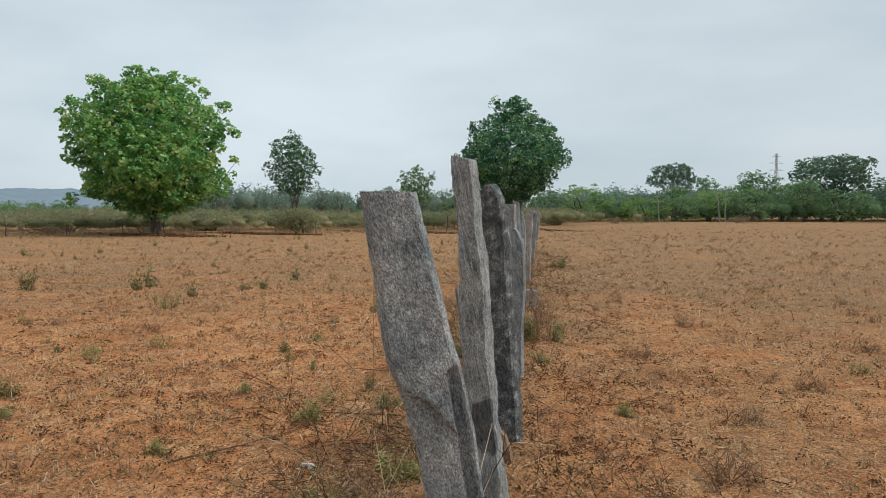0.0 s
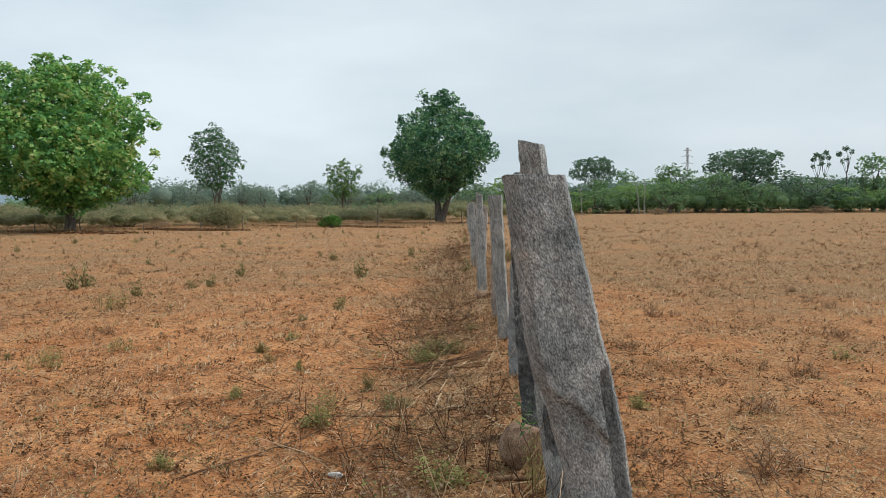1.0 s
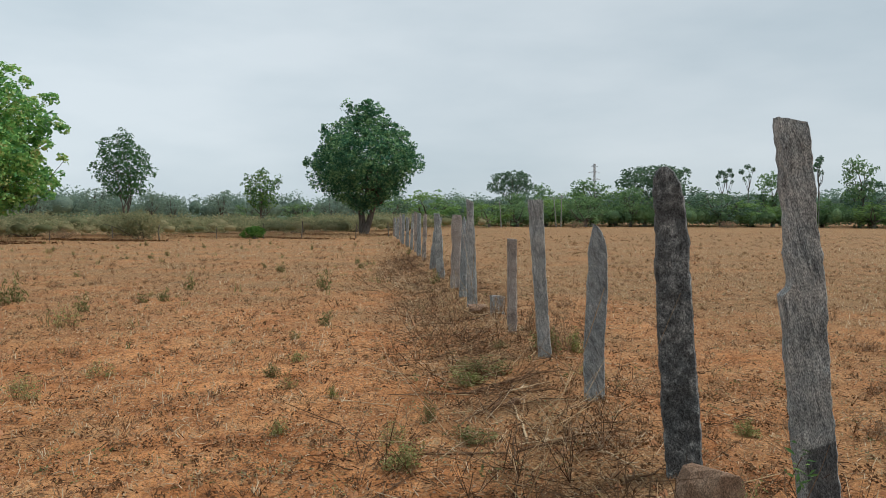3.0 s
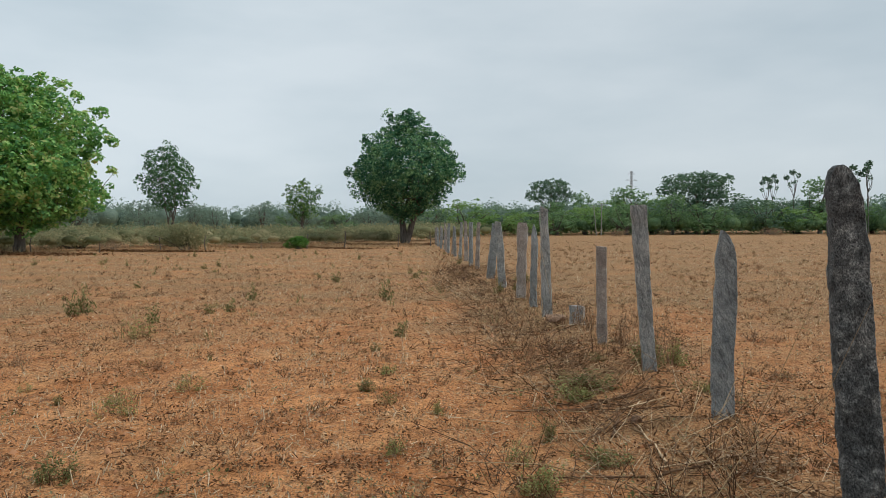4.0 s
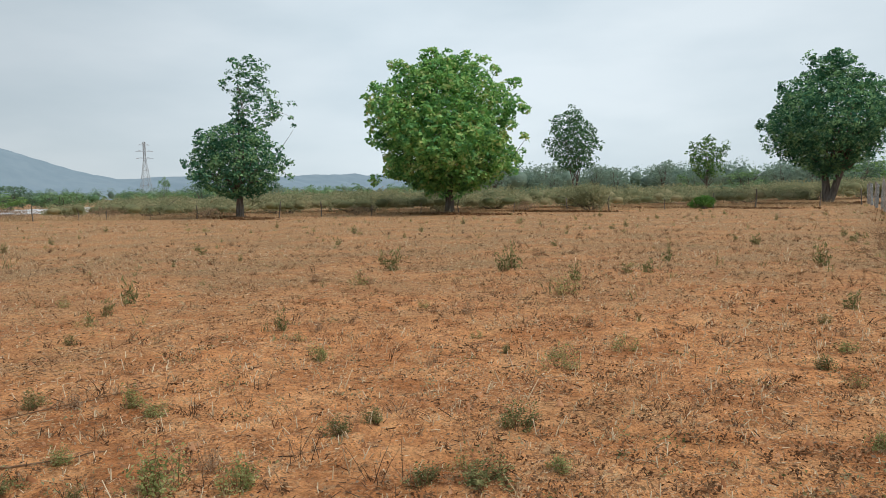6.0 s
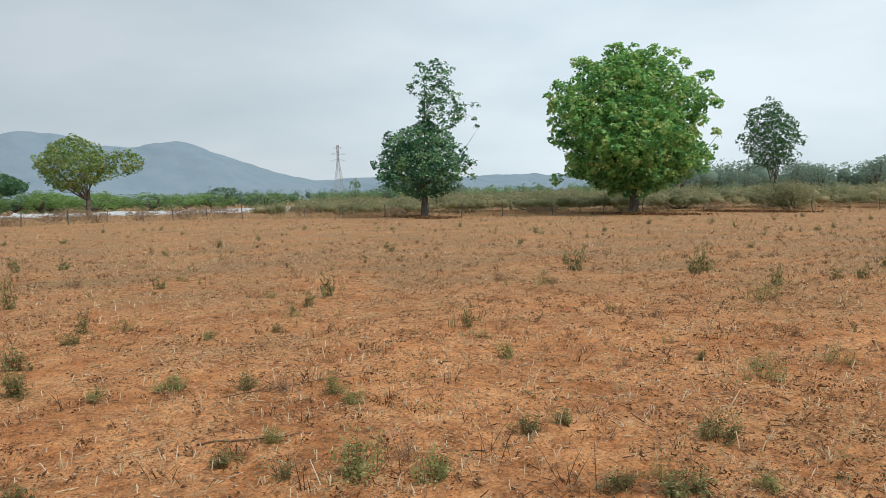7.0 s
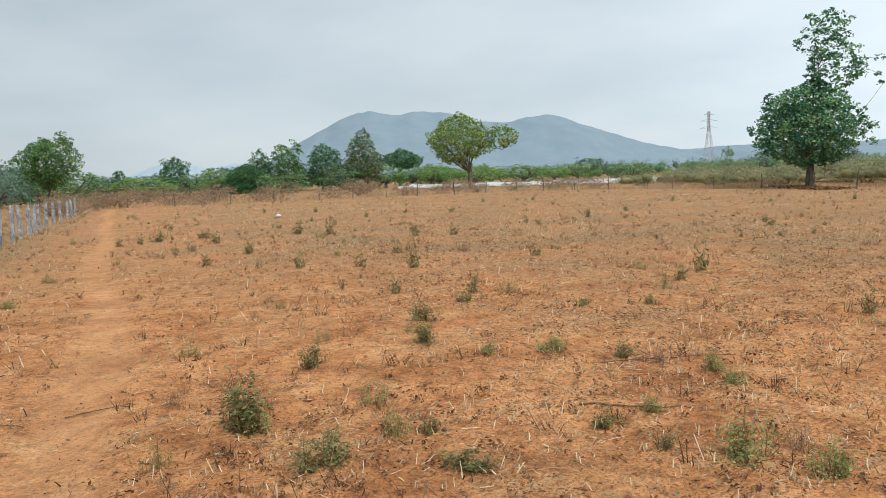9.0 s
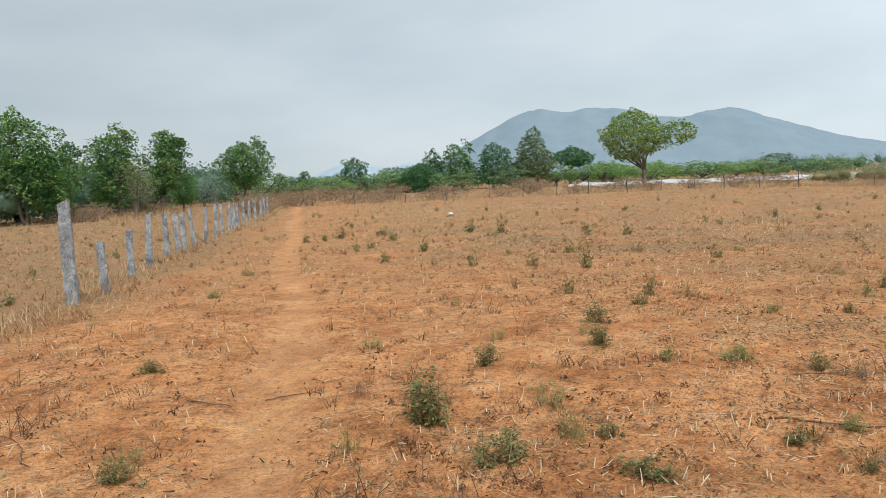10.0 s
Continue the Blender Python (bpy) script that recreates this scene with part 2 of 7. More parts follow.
def straw_material(name, stops, rough=0.85):
    m, nt, b = shader(name, rough, 0.2)
    g = nt.nodes.new("ShaderNodeNewGeometry")
    nt.links.new(ramp_node(nt, g.outputs["Random Per Island"], stops), b.inputs["Base Color"])
    b.inputs["Specular IOR Level"].default_value = 0.08
    return m


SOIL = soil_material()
FRESH = ((0.085, 0.092, 0.096), (0.14, 0.148, 0.152), (0.22, 0.226, 0.226))
GRANITE = granite_material("grey_granite", (0.20, 0.22, 0.228), (0.30, 0.325, 0.33), (0.40, 0.425, 0.43), 0.8)
GRANITE_SLAB = granite_material("foliated_granite", (0.235, 0.262, 0.27), (0.355, 0.378, 0.385), (0.49, 0.49, 0.475), 0.75, 0.3, 4, 32, 0.65, FRESH)
GRANITE_PALE = granite_material("pale_granite", (0.235, 0.25, 0.248), (0.345, 0.36, 0.355), (0.47, 0.475, 0.46), 0.9, 0.14, 5, 12, fresh=FRESH)
GRANITE_WARM = granite_material("rosy_grey_granite", (0.27, 0.235, 0.21), (0.365, 0.325, 0.295), (0.46, 0.42, 0.385), 0.6)
GRANITE_DARK = granite_material("dark_granite", (0.065, 0.07, 0.072), (0.13, 0.138, 0.14), (0.32, 0.33, 0.325), 0.9, 0.5, 14, 24, 0.9)
GRANITE_BLUE = granite_material("pale_blue_granite", (0.16, 0.17, 0.19), (0.31, 0.32, 0.34), (0.47, 0.48, 0.49), 1.0, 0.2, 5, 40)
BOULDER = granite_material("brown_rock", (0.19, 0.12, 0.08), (0.30, 0.19, 0.125), (0.42, 0.29, 0.20), 0.45)
BARK = grain_material("tree_bark", [(0.3, (0.062, 0.05, 0.042)), (0.5, (0.14, 0.118, 0.10)), (0.7, (0.24, 0.21, 0.18))], 6, (1, 1, 0.2), 0.95, 0.04)
STICK = grain_material("brown_dead_stick", [(0.3, (0.09, 0.05, 0.028)), (0.5, (0.17, 0.10, 0.057)), (0.7, (0.30, 0.20, 0.12))], 20, (1, 1, 1), 1.0, 0.004)
LEAF_BIG = leaf_material("broad_green_leaf", [(0.2, (0.035, 0.13, 0.055)), (0.42, (0.125, 0.33, 0.115)), (0.62, (0.33, 0.56, 0.18)), (0.8, (0.56, 0.54, 0.24))], (0.46, 0.80, 0.2), 0.33, 1.0)
LEAF_DARK = leaf_material("glossy_dark_leaf", [(0.22, (0.035, 0.105, 0.075)), (0.5, (0.085, 0.21, 0.125)), (0.72, (0.30, 0.49, 0.23))], (0.20, 0.48, 0.18), 0.22, 1.0, 0.09)
LEAF_MID = leaf_material("mid_green_leaf", [(0.22, (0.036, 0.099, 0.029)), (0.5, (0.081, 0.189, 0.050)), (0.78, (0.153, 0.288, 0.072))], (0.24, 0.48, 0.08), 0.45)
LEAF_YELLOW = leaf_material("yellowing_leaf", [(0.2, (0.07, 0.15, 0.045)), (0.45, (0.145, 0.255, 0.07)), (0.65, (0.27, 0.34, 0.095)), (0.85, (0.42, 0.35, 0.14))], (0.40, 0.56, 0.14), 0.34, 1.0)
LEAF_GREY = leaf_material("dull_grey_green_leaf", [(0.22, (0.057, 0.104, 0.061)), (0.5, (0.114, 0.190, 0.110)), (0.78, (0.199, 0.285, 0.162))], (0.28, 0.42, 0.18), 0.42)
LEAF_OLIVE = leaf_material("olive_scrub_leaf", [(0.22, (0.17, 0.195, 0.105)), (0.5, (0.29, 0.295, 0.16)), (0.78, (0.43, 0.37, 0.22))], (0.48, 0.48, 0.28), 0.4, 0.6, 0.1)
LEAF_WEED = leaf_material("weed_leaf", [(0.22, (0.14, 0.165, 0.06)), (0.5, (0.30, 0.32, 0.12)), (0.78, (0.50, 0.47, 0.22))], (0.46, 0.54, 0.2), 0.35, 3, 0.08)
LEAF_WEED_DARK = leaf_material("dark_weed_leaf", [(0.22, (0.085, 0.095, 0.04)), (0.5, (0.19, 0.195, 0.08)), (0.78, (0.38, 0.35, 0.16))], (0.32, 0.38, 0.14), 0.25, 3, 0.06)
LEAF_PATH = leaf_material("sunlit_green_leaf", [(0.22, (0.025, 0.08, 0.032)), (0.5, (0.07, 0.175, 0.052)), (0.76, (0.24, 0.36, 0.10))], (0.28, 0.48, 0.11), 0.22, 0.9)
LEAF_MANGO = leaf_material("dense_orchard_leaf", [(0.22, (0.03, 0.09, 0.045)), (0.5, (0.06, 0.15, 0.065)), (0.78, (0.12, 0.24, 0.09))], (0.16, 0.38, 0.10), 0.2, 1.2)
LEAF_BUFF = leaf_material("buff_flowering_leaf", [(0.22, (0.05, 0.11, 0.05)), (0.52, (0.11, 0.19, 0.09)), (0.82, (0.36, 0.30, 0.17))], (0.3, 0.4, 0.16), 0.25, 1.5)
# far foliage: leaf colours lightened and greyed to paint in distance haze
FAR_GREEN = leaf_material("hazed_green_leaf", [(0.22, (0.09, 0.17, 0.095)), (0.5, (0.16, 0.275, 0.135)), (0.78, (0.26, 0.38, 0.175))], (0.3, 0.5, 0.16), 0.32, 6)
FAR_BRIGHT = leaf_material("hazed_bright_leaf", [(0.22, (0.09, 0.18, 0.06)), (0.5, (0.17, 0.30, 0.10)), (0.78, (0.28, 0.40, 0.15))], (0.4, 0.62, 0.16), 0.4, 4)
FAR_DARK = leaf_material("hazed_dark_leaf", [(0.22, (0.07, 0.125, 0.092)), (0.5, (0.115, 0.195, 0.135)), (0.78, (0.18, 0.27, 0.17))], (0.24, 0.40, 0.2), 0.3, 4)
FAR_GREY = leaf_material("hazed_grey_leaf", [(0.22, (0.14, 0.205, 0.175)), (0.5, (0.20, 0.285, 0.235)), (0.78, (0.28, 0.365, 0.28))], (0.34, 0.48, 0.34), 0.4, 4)
DRY_LEAF = leaf_material("dry_brown_leaf", [(0.22, (0.20, 0.135, 0.09)), (0.5, (0.31, 0.22, 0.145)), (0.78, (0.45, 0.34, 0.23))], (0.5, 0.36, 0.22), 0.25, 3, 0.05)
DEAD_LEAF = leaf_material("dead_weed_leaf", [(0.22, (0.10, 0.052, 0.028)), (0.5, (0.19, 0.105, 0.056)), (0.78, (0.34, 0.215, 0.115))], (0.3, 0.18, 0.1), 0.1, 3, 0.0)
DRY_GRASS = straw_material("dry_grass", [(0.0, (0.28, 0.175, 0.095)), (0.5, (0.44, 0.30, 0.165)), (1.0, (0.62, 0.47, 0.28))])
DRY_RUST = straw_material("rusty_dry_grass", [(0.0, (0.17, 0.085, 0.045)), (0.5, (0.31, 0.165, 0.085)), (1.0, (0.47, 0.30, 0.17))])
STRAW = straw_material("pale_straw", [(0.0, (0.40, 0.26, 0.145)), (0.5, (0.60, 0.44, 0.27)), (1.0, (0.80, 0.66, 0.46))])
TWIG = straw_material("dark_twig", [(0.0, (0.045, 0.024, 0.014)), (0.5, (0.105, 0.06, 0.036)), (1.0, (0.24, 0.155, 0.095))])
BIT = straw_material("dark_humus", [(0.0, (0.06, 0.03, 0.016)), (0.5, (0.17, 0.085, 0.042)), (1.0, (0.34, 0.17, 0.085))], 1.0)
CLOD = straw_material("soil_clod", [(0.0, (0.26, 0.11, 0.05)), (0.5, (0.40, 0.185, 0.088)), (1.0, (0.52, 0.27, 0.145))], 0.95)
# the blue-grey haze of distance is mixed into the hills' base colours
HILL = grain_material("wooded_hill_haze_tint", [(0.38, (0.202, 0.268, 0.315)), (0.5, (0.214, 0.28, 0.327)), (0.62, (0.228, 0.293, 0.338))], 0.014, (1, 1, 1), 1.0, 0.8)
HILL_FAR = grain_material("far_hill_haze_tint", [(0.35, (0.33, 0.41, 0.47)), (0.65, (0.36, 0.44, 0.495))], 0.006, (1, 1, 1), 1.0, 2.0)
STEEL = grain_material("galvanised_steel", [(0.3, (0.36, 0.39, 0.42)), (0.7, (0.48, 0.51, 0.54))], 3, (1, 1, 1), 0.6, 0.0)
SHEET = grain_material("white_plastic_sheet", [(0.3, (0.38, 0.38, 0.38)), (0.5, (0.52, 0.52, 0.515)), (0.7, (0.66, 0.66, 0.655))], 1.4, (1, 1, 1), 0.5, 0.05)
CONCRETE = grain_material("grey_concrete", [(0.3, (0.30, 0.29, 0.28)), (0.7, (0.44, 0.43, 0.41))], 5, (1, 1, 1), 0.9, 0.01)
WHITE_STONE = grain_material("white_stone", [(0.3, (0.55, 0.54, 0.52)), (0.7, (0.78, 0.77, 0.74))], 9, (1, 1, 1), 0.8, 0.02)
TOPSTONE = granite_material("rose_granite", (0.28, 0.21, 0.18), (0.38, 0.29, 0.25), (0.46, 0.37, 0.33), 0.3)


# ---- helpers for meshes ----
def mesh_from(name, verts, faces, material, smooth=False):
    me = bpy.data.meshes.new(name)
    if isinstance(faces, np.ndarray):
        verts = np.asarray(verts, dtype=np.float32)
        n, k = faces.shape
        me.vertices.add(len(verts))
        me.vertices.foreach_set("co", verts.ravel())
        me.loops.add(n * k)
        me.loops.foreach_set("vertex_index", faces.ravel().astype(np.int32))
        me.polygons.add(n)
        me.polygons.foreach_set("loop_start", np.arange(0, n * k, k, dtype=np.int32))
        me.polygons.foreach_set("loop_total", np.full(n, k, dtype=np.int32))
        me.update(calc_edges=True)
        me.validate()
    else:
        me.from_pydata([tuple(v) for v in verts], [], faces)
    if smooth:
        me.polygons.foreach_set("use_smooth", np.ones(len(me.polygons), dtype=bool))
    me.materials.append(material)
    return me


def part(name, me, parent, label=""):
    ob = new(name, me)
    ob.parent = parent
    if label:
        ob["label"] = label
    return ob


def joined(name, bits, material, smooth=False):
    """One mesh from (verts, quads) pairs of arrays."""
    vs, fs, n = [], [], 0
    for v, f in bits:
        vs.append(np.asarray(v, dtype=np.float32))
        fs.append(np.asarray(f) + n)
        n += len(v)
    return mesh_from(name, np.concatenate(vs), np.concatenate(fs), material, smooth)


def tube(points, radii, sides=7, wobble=0.0, rng=None):
    """A tapered tube along points, closed at its tip by a tiny ring."""
    pts = np.asarray(points, dtype=float)
    rad = np.asarray(radii, dtype=float)
    n = len(pts)
    tang = np.gradient(pts, axis=0)
    tang /= np.linalg.norm(tang, axis=1)[:, None] + 1e-9
    ref = np.array([1.0, 0.13, 0.0]) if abs(tang[0][2]) > 0.5 else np.array([0.0, 0.1, 1.0])
    a = np.cross(tang, ref)
    a /= np.linalg.norm(a, axis=1)[:, None] + 1e-9
    b = np.cross(tang, a)
    ang = np.linspace(0, 2 * np.pi, sides, endpoint=False)
    ring = np.cos(ang)[None, :, None] * a[:, None, :] + np.sin(ang)[None, :, None] * b[:, None, :]
    k = np.ones((n, sides))
    if wobble:
        k += wobble * (rng.random((n, sides)) - 0.5) * 2
    v = (pts[:, None, :] + ring * (rad[:, None] * k)[:, :, None]).reshape(-1, 3)
    i = np.arange(n - 1)[:, None] * sides
    j = np.arange(sides)[None, :]
    j2 = (j + 1) % sides
    f = np.stack([i + j, i + j2, i + sides + j2, i + sides + j], axis=-1).reshape(-1, 4)
    return v, f


def leaves(rng, centres, size, up=0.35, aspect=0.55, spread=0.35, droop=0.0, facing=None):
    """Folded diamond leaves at the centres: arrays of vertices and quads folded on the long way."""
    n = len(centres)
    d = rng.normal(size=(n, 3))
    d[:, 2] = d[:, 2] * 0.6 + droop
    d /= np.linalg.norm(d, axis=1)[:, None]
    nrm = rng.normal(size=(n, 3))
    nrm[:, 2] = np.abs(nrm[:, 2]) + up
    if facing is not None:
        nrm = rng.normal(size=(n, 3)) * 0.42 + facing
    side = np.cross(d, nrm)
    side /= np.linalg.norm(side, axis=1)[:, None] + 1e-9
    nn = np.cross(side, d)
    s = size * (1 + spread * (rng.random(n) - 0.5) * 2)
    L, W = s[:, None], (s * aspect)[:, None]
    base = centres - d * L * 0.5
    tip = centres + d * L * 0.5 - nn * L * 0.10
    left = centres + side * W * 0.5 + nn * W * 0.18 - d * L * 0.05
    right = centres - side * W * 0.5 + nn * W * 0.18 - d * L * 0.05
    v = np.stack([base, right, tip, left], axis=1).reshape(-1, 3)
    q = np.arange(n)[:, None] * 4
    f = np.concatenate([q + np.array([[0, 1, 2]]), q + np.array([[0, 2, 3]])], axis=0)
    return v, f


def hash_noise(x, y, seed=0):
    """Smooth value noise on a unit lattice, for arrays."""
    xi, yi = np.floor(x).astype(np.int64), np.floor(y).astype(np.int64)
    fx, fy = x - xi, y - yi
    fx, fy = fx * fx * (3 - 2 * fx), fy * fy * (3 - 2 * fy)

    def h(a, b):
        k = (a * 374761393 + b * 668265263 + seed * 982451653) & 0x7FFFFFFF
        k = ((k ^ (k >> 13)) * 1274126177) & 0x7FFFFFFF
        return ((k ^ (k >> 16)) & 0xFFFF) / 65535.0

    return (h(xi, yi) * (1 - fx) + h(xi + 1, yi) * fx) * (1 - fy) + (h(xi, yi + 1) * (1 - fx) + h(xi + 1, yi + 1) * fx) * fy


def step(v, a, b):
    t = np.clip((v - a) / (b - a), 0, 1)
    return t * t * (3 - 2 * t)


FENCE_X, FENCE_Y = 0.78, -1.45  # the two lines of stone posts


def path_line(x):
    """The y of the trodden path's middle, which runs along the second fence."""
    return 1.42 + (x + 4) * 0.031 + 0.12 * np.sin(x * 0.45) - 0.12 * np.sin(-1.8)


def path_mask(x, y):
    w = 0.13 + 0.13 * hash_noise(x * 0.9, y * 0.9, 5)
    bare = 1 - step(np.abs(y - path_line(x)), w * 0.6, w * 2.0)
    return bare * step(-x, 0.5, 5)


def ground_z(x, y):
    x, y = np.asarray(x, dtype=float), np.asarray(y, dtype=float)
    z = 0.07 * (hash_noise(x * 0.22, y * 0.22, 1) - 0.5)
    berm = np.exp(-(((x - FENCE_X) / 0.55) ** 2)) * step(y, 1.2, 2.6) * (1 - step(y, 60, 75))
    verge = np.exp(-(((y - FENCE_Y) / 0.6) ** 2)) * step(-x, 8, 11) * (1 - step(-x, 60, 75))
    z += 0.11 * berm + 0.05 * verge
    z -= 0.16 * step(y, 22, 58) * (1 - step(y, 200, 500)) * (1 - step(x, 2, 20))
    p = path_mask(x, y)
    rough = (1 - 0.85 * p) * (0.75 + 0.6 * berm)
    z += rough * (0.035 * (hash_noise(x * 2.3, y * 2.3, 2) - 0.5) + 0.032 * (hash_noise(x * 6.1, y * 6.1, 3) - 0.5) + 0.026 * (hash_noise(x * 13, y * 13, 4) - 0.5))
    return z - 0.025 * p


# ---- the ground: one sheet to the horizon ----
def spaced(lo, hi, fine_lo, fine_hi, d, grow):
    mid = list(np.arange(fine_lo, fine_hi + d / 2, d))
    out, s, v = [], d, fine_hi
    while v < hi:
        s *= grow
        v += s
        out.append(v)
    out2, s, v = [], d, fine_lo
    while v > lo:
        s *= grow
        v -= s
        out2.append(v)
    return np.array(out2[::-1] + mid + out)


def make_ground():
    xs = spaced(-4200, 4200, -8.5, 3.5, 0.095, 1.08)
    ys = spaced(-4200, 4200, 0.8, 9.5, 0.09, 1.08)
    X, Y = np.meshgrid(xs, ys)
    Z = ground_z(X, Y)
    nx, ny = len(xs), len(ys)
    v = np.stack([X, Y, Z], axis=-1).reshape(-1, 3)
    i, j = np.meshgrid(np.arange(nx - 1), np.arange(ny - 1))
    a = (j * nx + i).ravel()
    f = np.stack([a, a + 1, a + nx + 1, a + nx], axis=1)
    me = mesh_from("ground", v, f, SOIL, True)
    att = me.color_attributes.new("cover", "FLOAT_COLOR", "POINT")
    Xf, Yf = X.ravel(), Y.ravel()
    berm = np.exp(-(((Xf - 0.6) / 0.95) ** 2)) * step(Yf, 1.0, 2.6)
    verge = np.exp(-(((Yf - FENCE_Y) / 0.9) ** 2)) * step(-Xf, 7, 11)
    right = step(Xf, 1.2, 2.2) * 0.28
    south = step(-Yf, 1.2, 2.5) * 0.42
    far = step(np.hypot(Xf, Yf), 6, 20) * 0.8
    out = step(np.hypot(Xf, Yf), 60, 90) * 0.4
    cover = np.clip(0.0 + 0.75 * berm + 0.5 * verge + right + south + far + out, 0, 1)
    trod = path_mask(Xf, Yf)
    margin = step(-Xf, 3.0, 6.0) * (1 - step(Yf, 2.2, 5.5)) * step(Yf, -1.2, -0.2)
    keep = (1 - 0.6 * trod) * (1 - 0.3 * margin)
    data = np.stack([cover, keep, trod, np.ones_like(cover)], axis=1).astype(np.float32)
    att.data.foreach_set("color", data.ravel())
    return tagged(new("ground", me), "dry red soil field with stubble and a trodden path", "ground", kind="structure")


make_ground()


# ---- stone fence posts ----
def split_post(x, y, turn, stations, thick, stone, label, seed=0, rows=60, cols=14, rough=1.0, top_slope=0.0, bevel=0.2, chip=None):
    """A split stone post by its outline: stations (height over the field, left edge, right edge) across the face, from the head down.
    turn: degrees by which the face looks east of south. chip: (sides, heights, depth, side from which dark stone shows, lower end) of a flake gone from the face."""
    st = np.array(sorted(stations), float)
    g = float(ground_z(x, y))
    foot = g - 0.25
    slope = (st[1] - st[0]) / (st[1, 0] - st[0, 0])
    st = np.concatenate([[st[0] + slope * (foot - st[0, 0])], st]) if foot < st[0, 0] else st
    zs = np.linspace(foot, st[-1, 0], rows + 1)
    ct, sn = math.cos(radians(turn)), math.sin(radians(turn))
    verts, flake = [], []
    for r, z in enumerate(zs):
        lo, hi = np.interp(z, st[:, 0], st[:, 1]), np.interp(z, st[:, 0], st[:, 2])
        lo += rough * (0.006 * noise.noise((seed, 0, z * 8)) + 0.004 * noise.noise((seed, 3, z * 27)))
        hi += rough * (0.006 * noise.noise((seed, 7, z * 8)) + 0.004 * noise.noise((seed, 9, z * 27)))
        d = thick * (1 + 0.12 * noise.noise((seed, 5, z * 5)))
        ring = [(lo + (hi - lo) * i / cols, 0.0, -1 + 2 * i / cols) for i in range(cols + 1)]
        ring += [(hi + bevel * d, 0.30 * d, 2), (hi + bevel * 1.15 * d, 0.66 * d, 2), (hi - 0.05 * d, d, 2), ((lo + hi) / 2, d * 1.06, 2), (lo + 0.05 * d, d, 2), (lo - bevel * 1.15 * d, 0.66 * d, 2), (lo - bevel * d, 0.30 * d, 2)]
        for a, b, side in ring:
            zz = z
            b += rough * (0.007 * noise.noise((a * 9 + seed, b * 9, z * 6)) + 0.0035 * noise.noise((a * 34 + seed, b * 30, z * 22)))
            if r == rows:
                zz += top_slope * (a - (lo + hi) / 2) + 0.007 * noise.noise((a * 40 + seed, b * 40, 1))
            bare = 0.0
            if chip and side <= 1:
                edge = float(np.interp(side, chip[0], chip[1])) + 0.012 * noise.noise((side * 6, seed, 4))
                low = chip[4] + 0.04 * noise.noise((side * 3, seed, z * 4))
                bare = min(1, max(0, 0.5 + min((edge - z) / 0.03, (z - low) / 0.05, (side - chip[3] + 0.15 * noise.noise((seed, 2, z * 9))) / 0.25)))
                # crack at the flake's edge: its crease shade painted as a dark line
                if -1 < side < chip[3] + 0.1:
                    bare = max(bare, 0.75 - abs(edge - 0.012 - z) / (0.018 + 0.012 * noise.noise((side * 4, seed, 8))))
                b += chip[2] * min(1, max(0, (edge - z) / 0.03)) * (1 if z > chip[4] else 0.3)
            flake.append(bare)
            verts.append((a * ct - b * sn, a * sn + b * ct, zz - g))
    k = cols + 8
    faces = []
    for r in range(rows):
        for i in range(k):
            j = (i + 1) % k
            faces.append((r * k + i, r * k + j, (r + 1) * k + j, (r + 1) * k + i))
    faces.append(tuple(range(rows * k, rows * k + k)))
    me = mesh_from("fence_post", verts, faces, stone, True)
    if chip:
        me.attributes.new("flake", "FLOAT", "POINT").data.foreach_set("value", np.array(flake, dtype=np.float32))
    me.set_sharp_from_angle(angle=radians(34))
    ob = new("fence_post", me)
    ob.matrix_basis = pose(x, y, g)
    return tagged(ob, label, "fence post", SP)


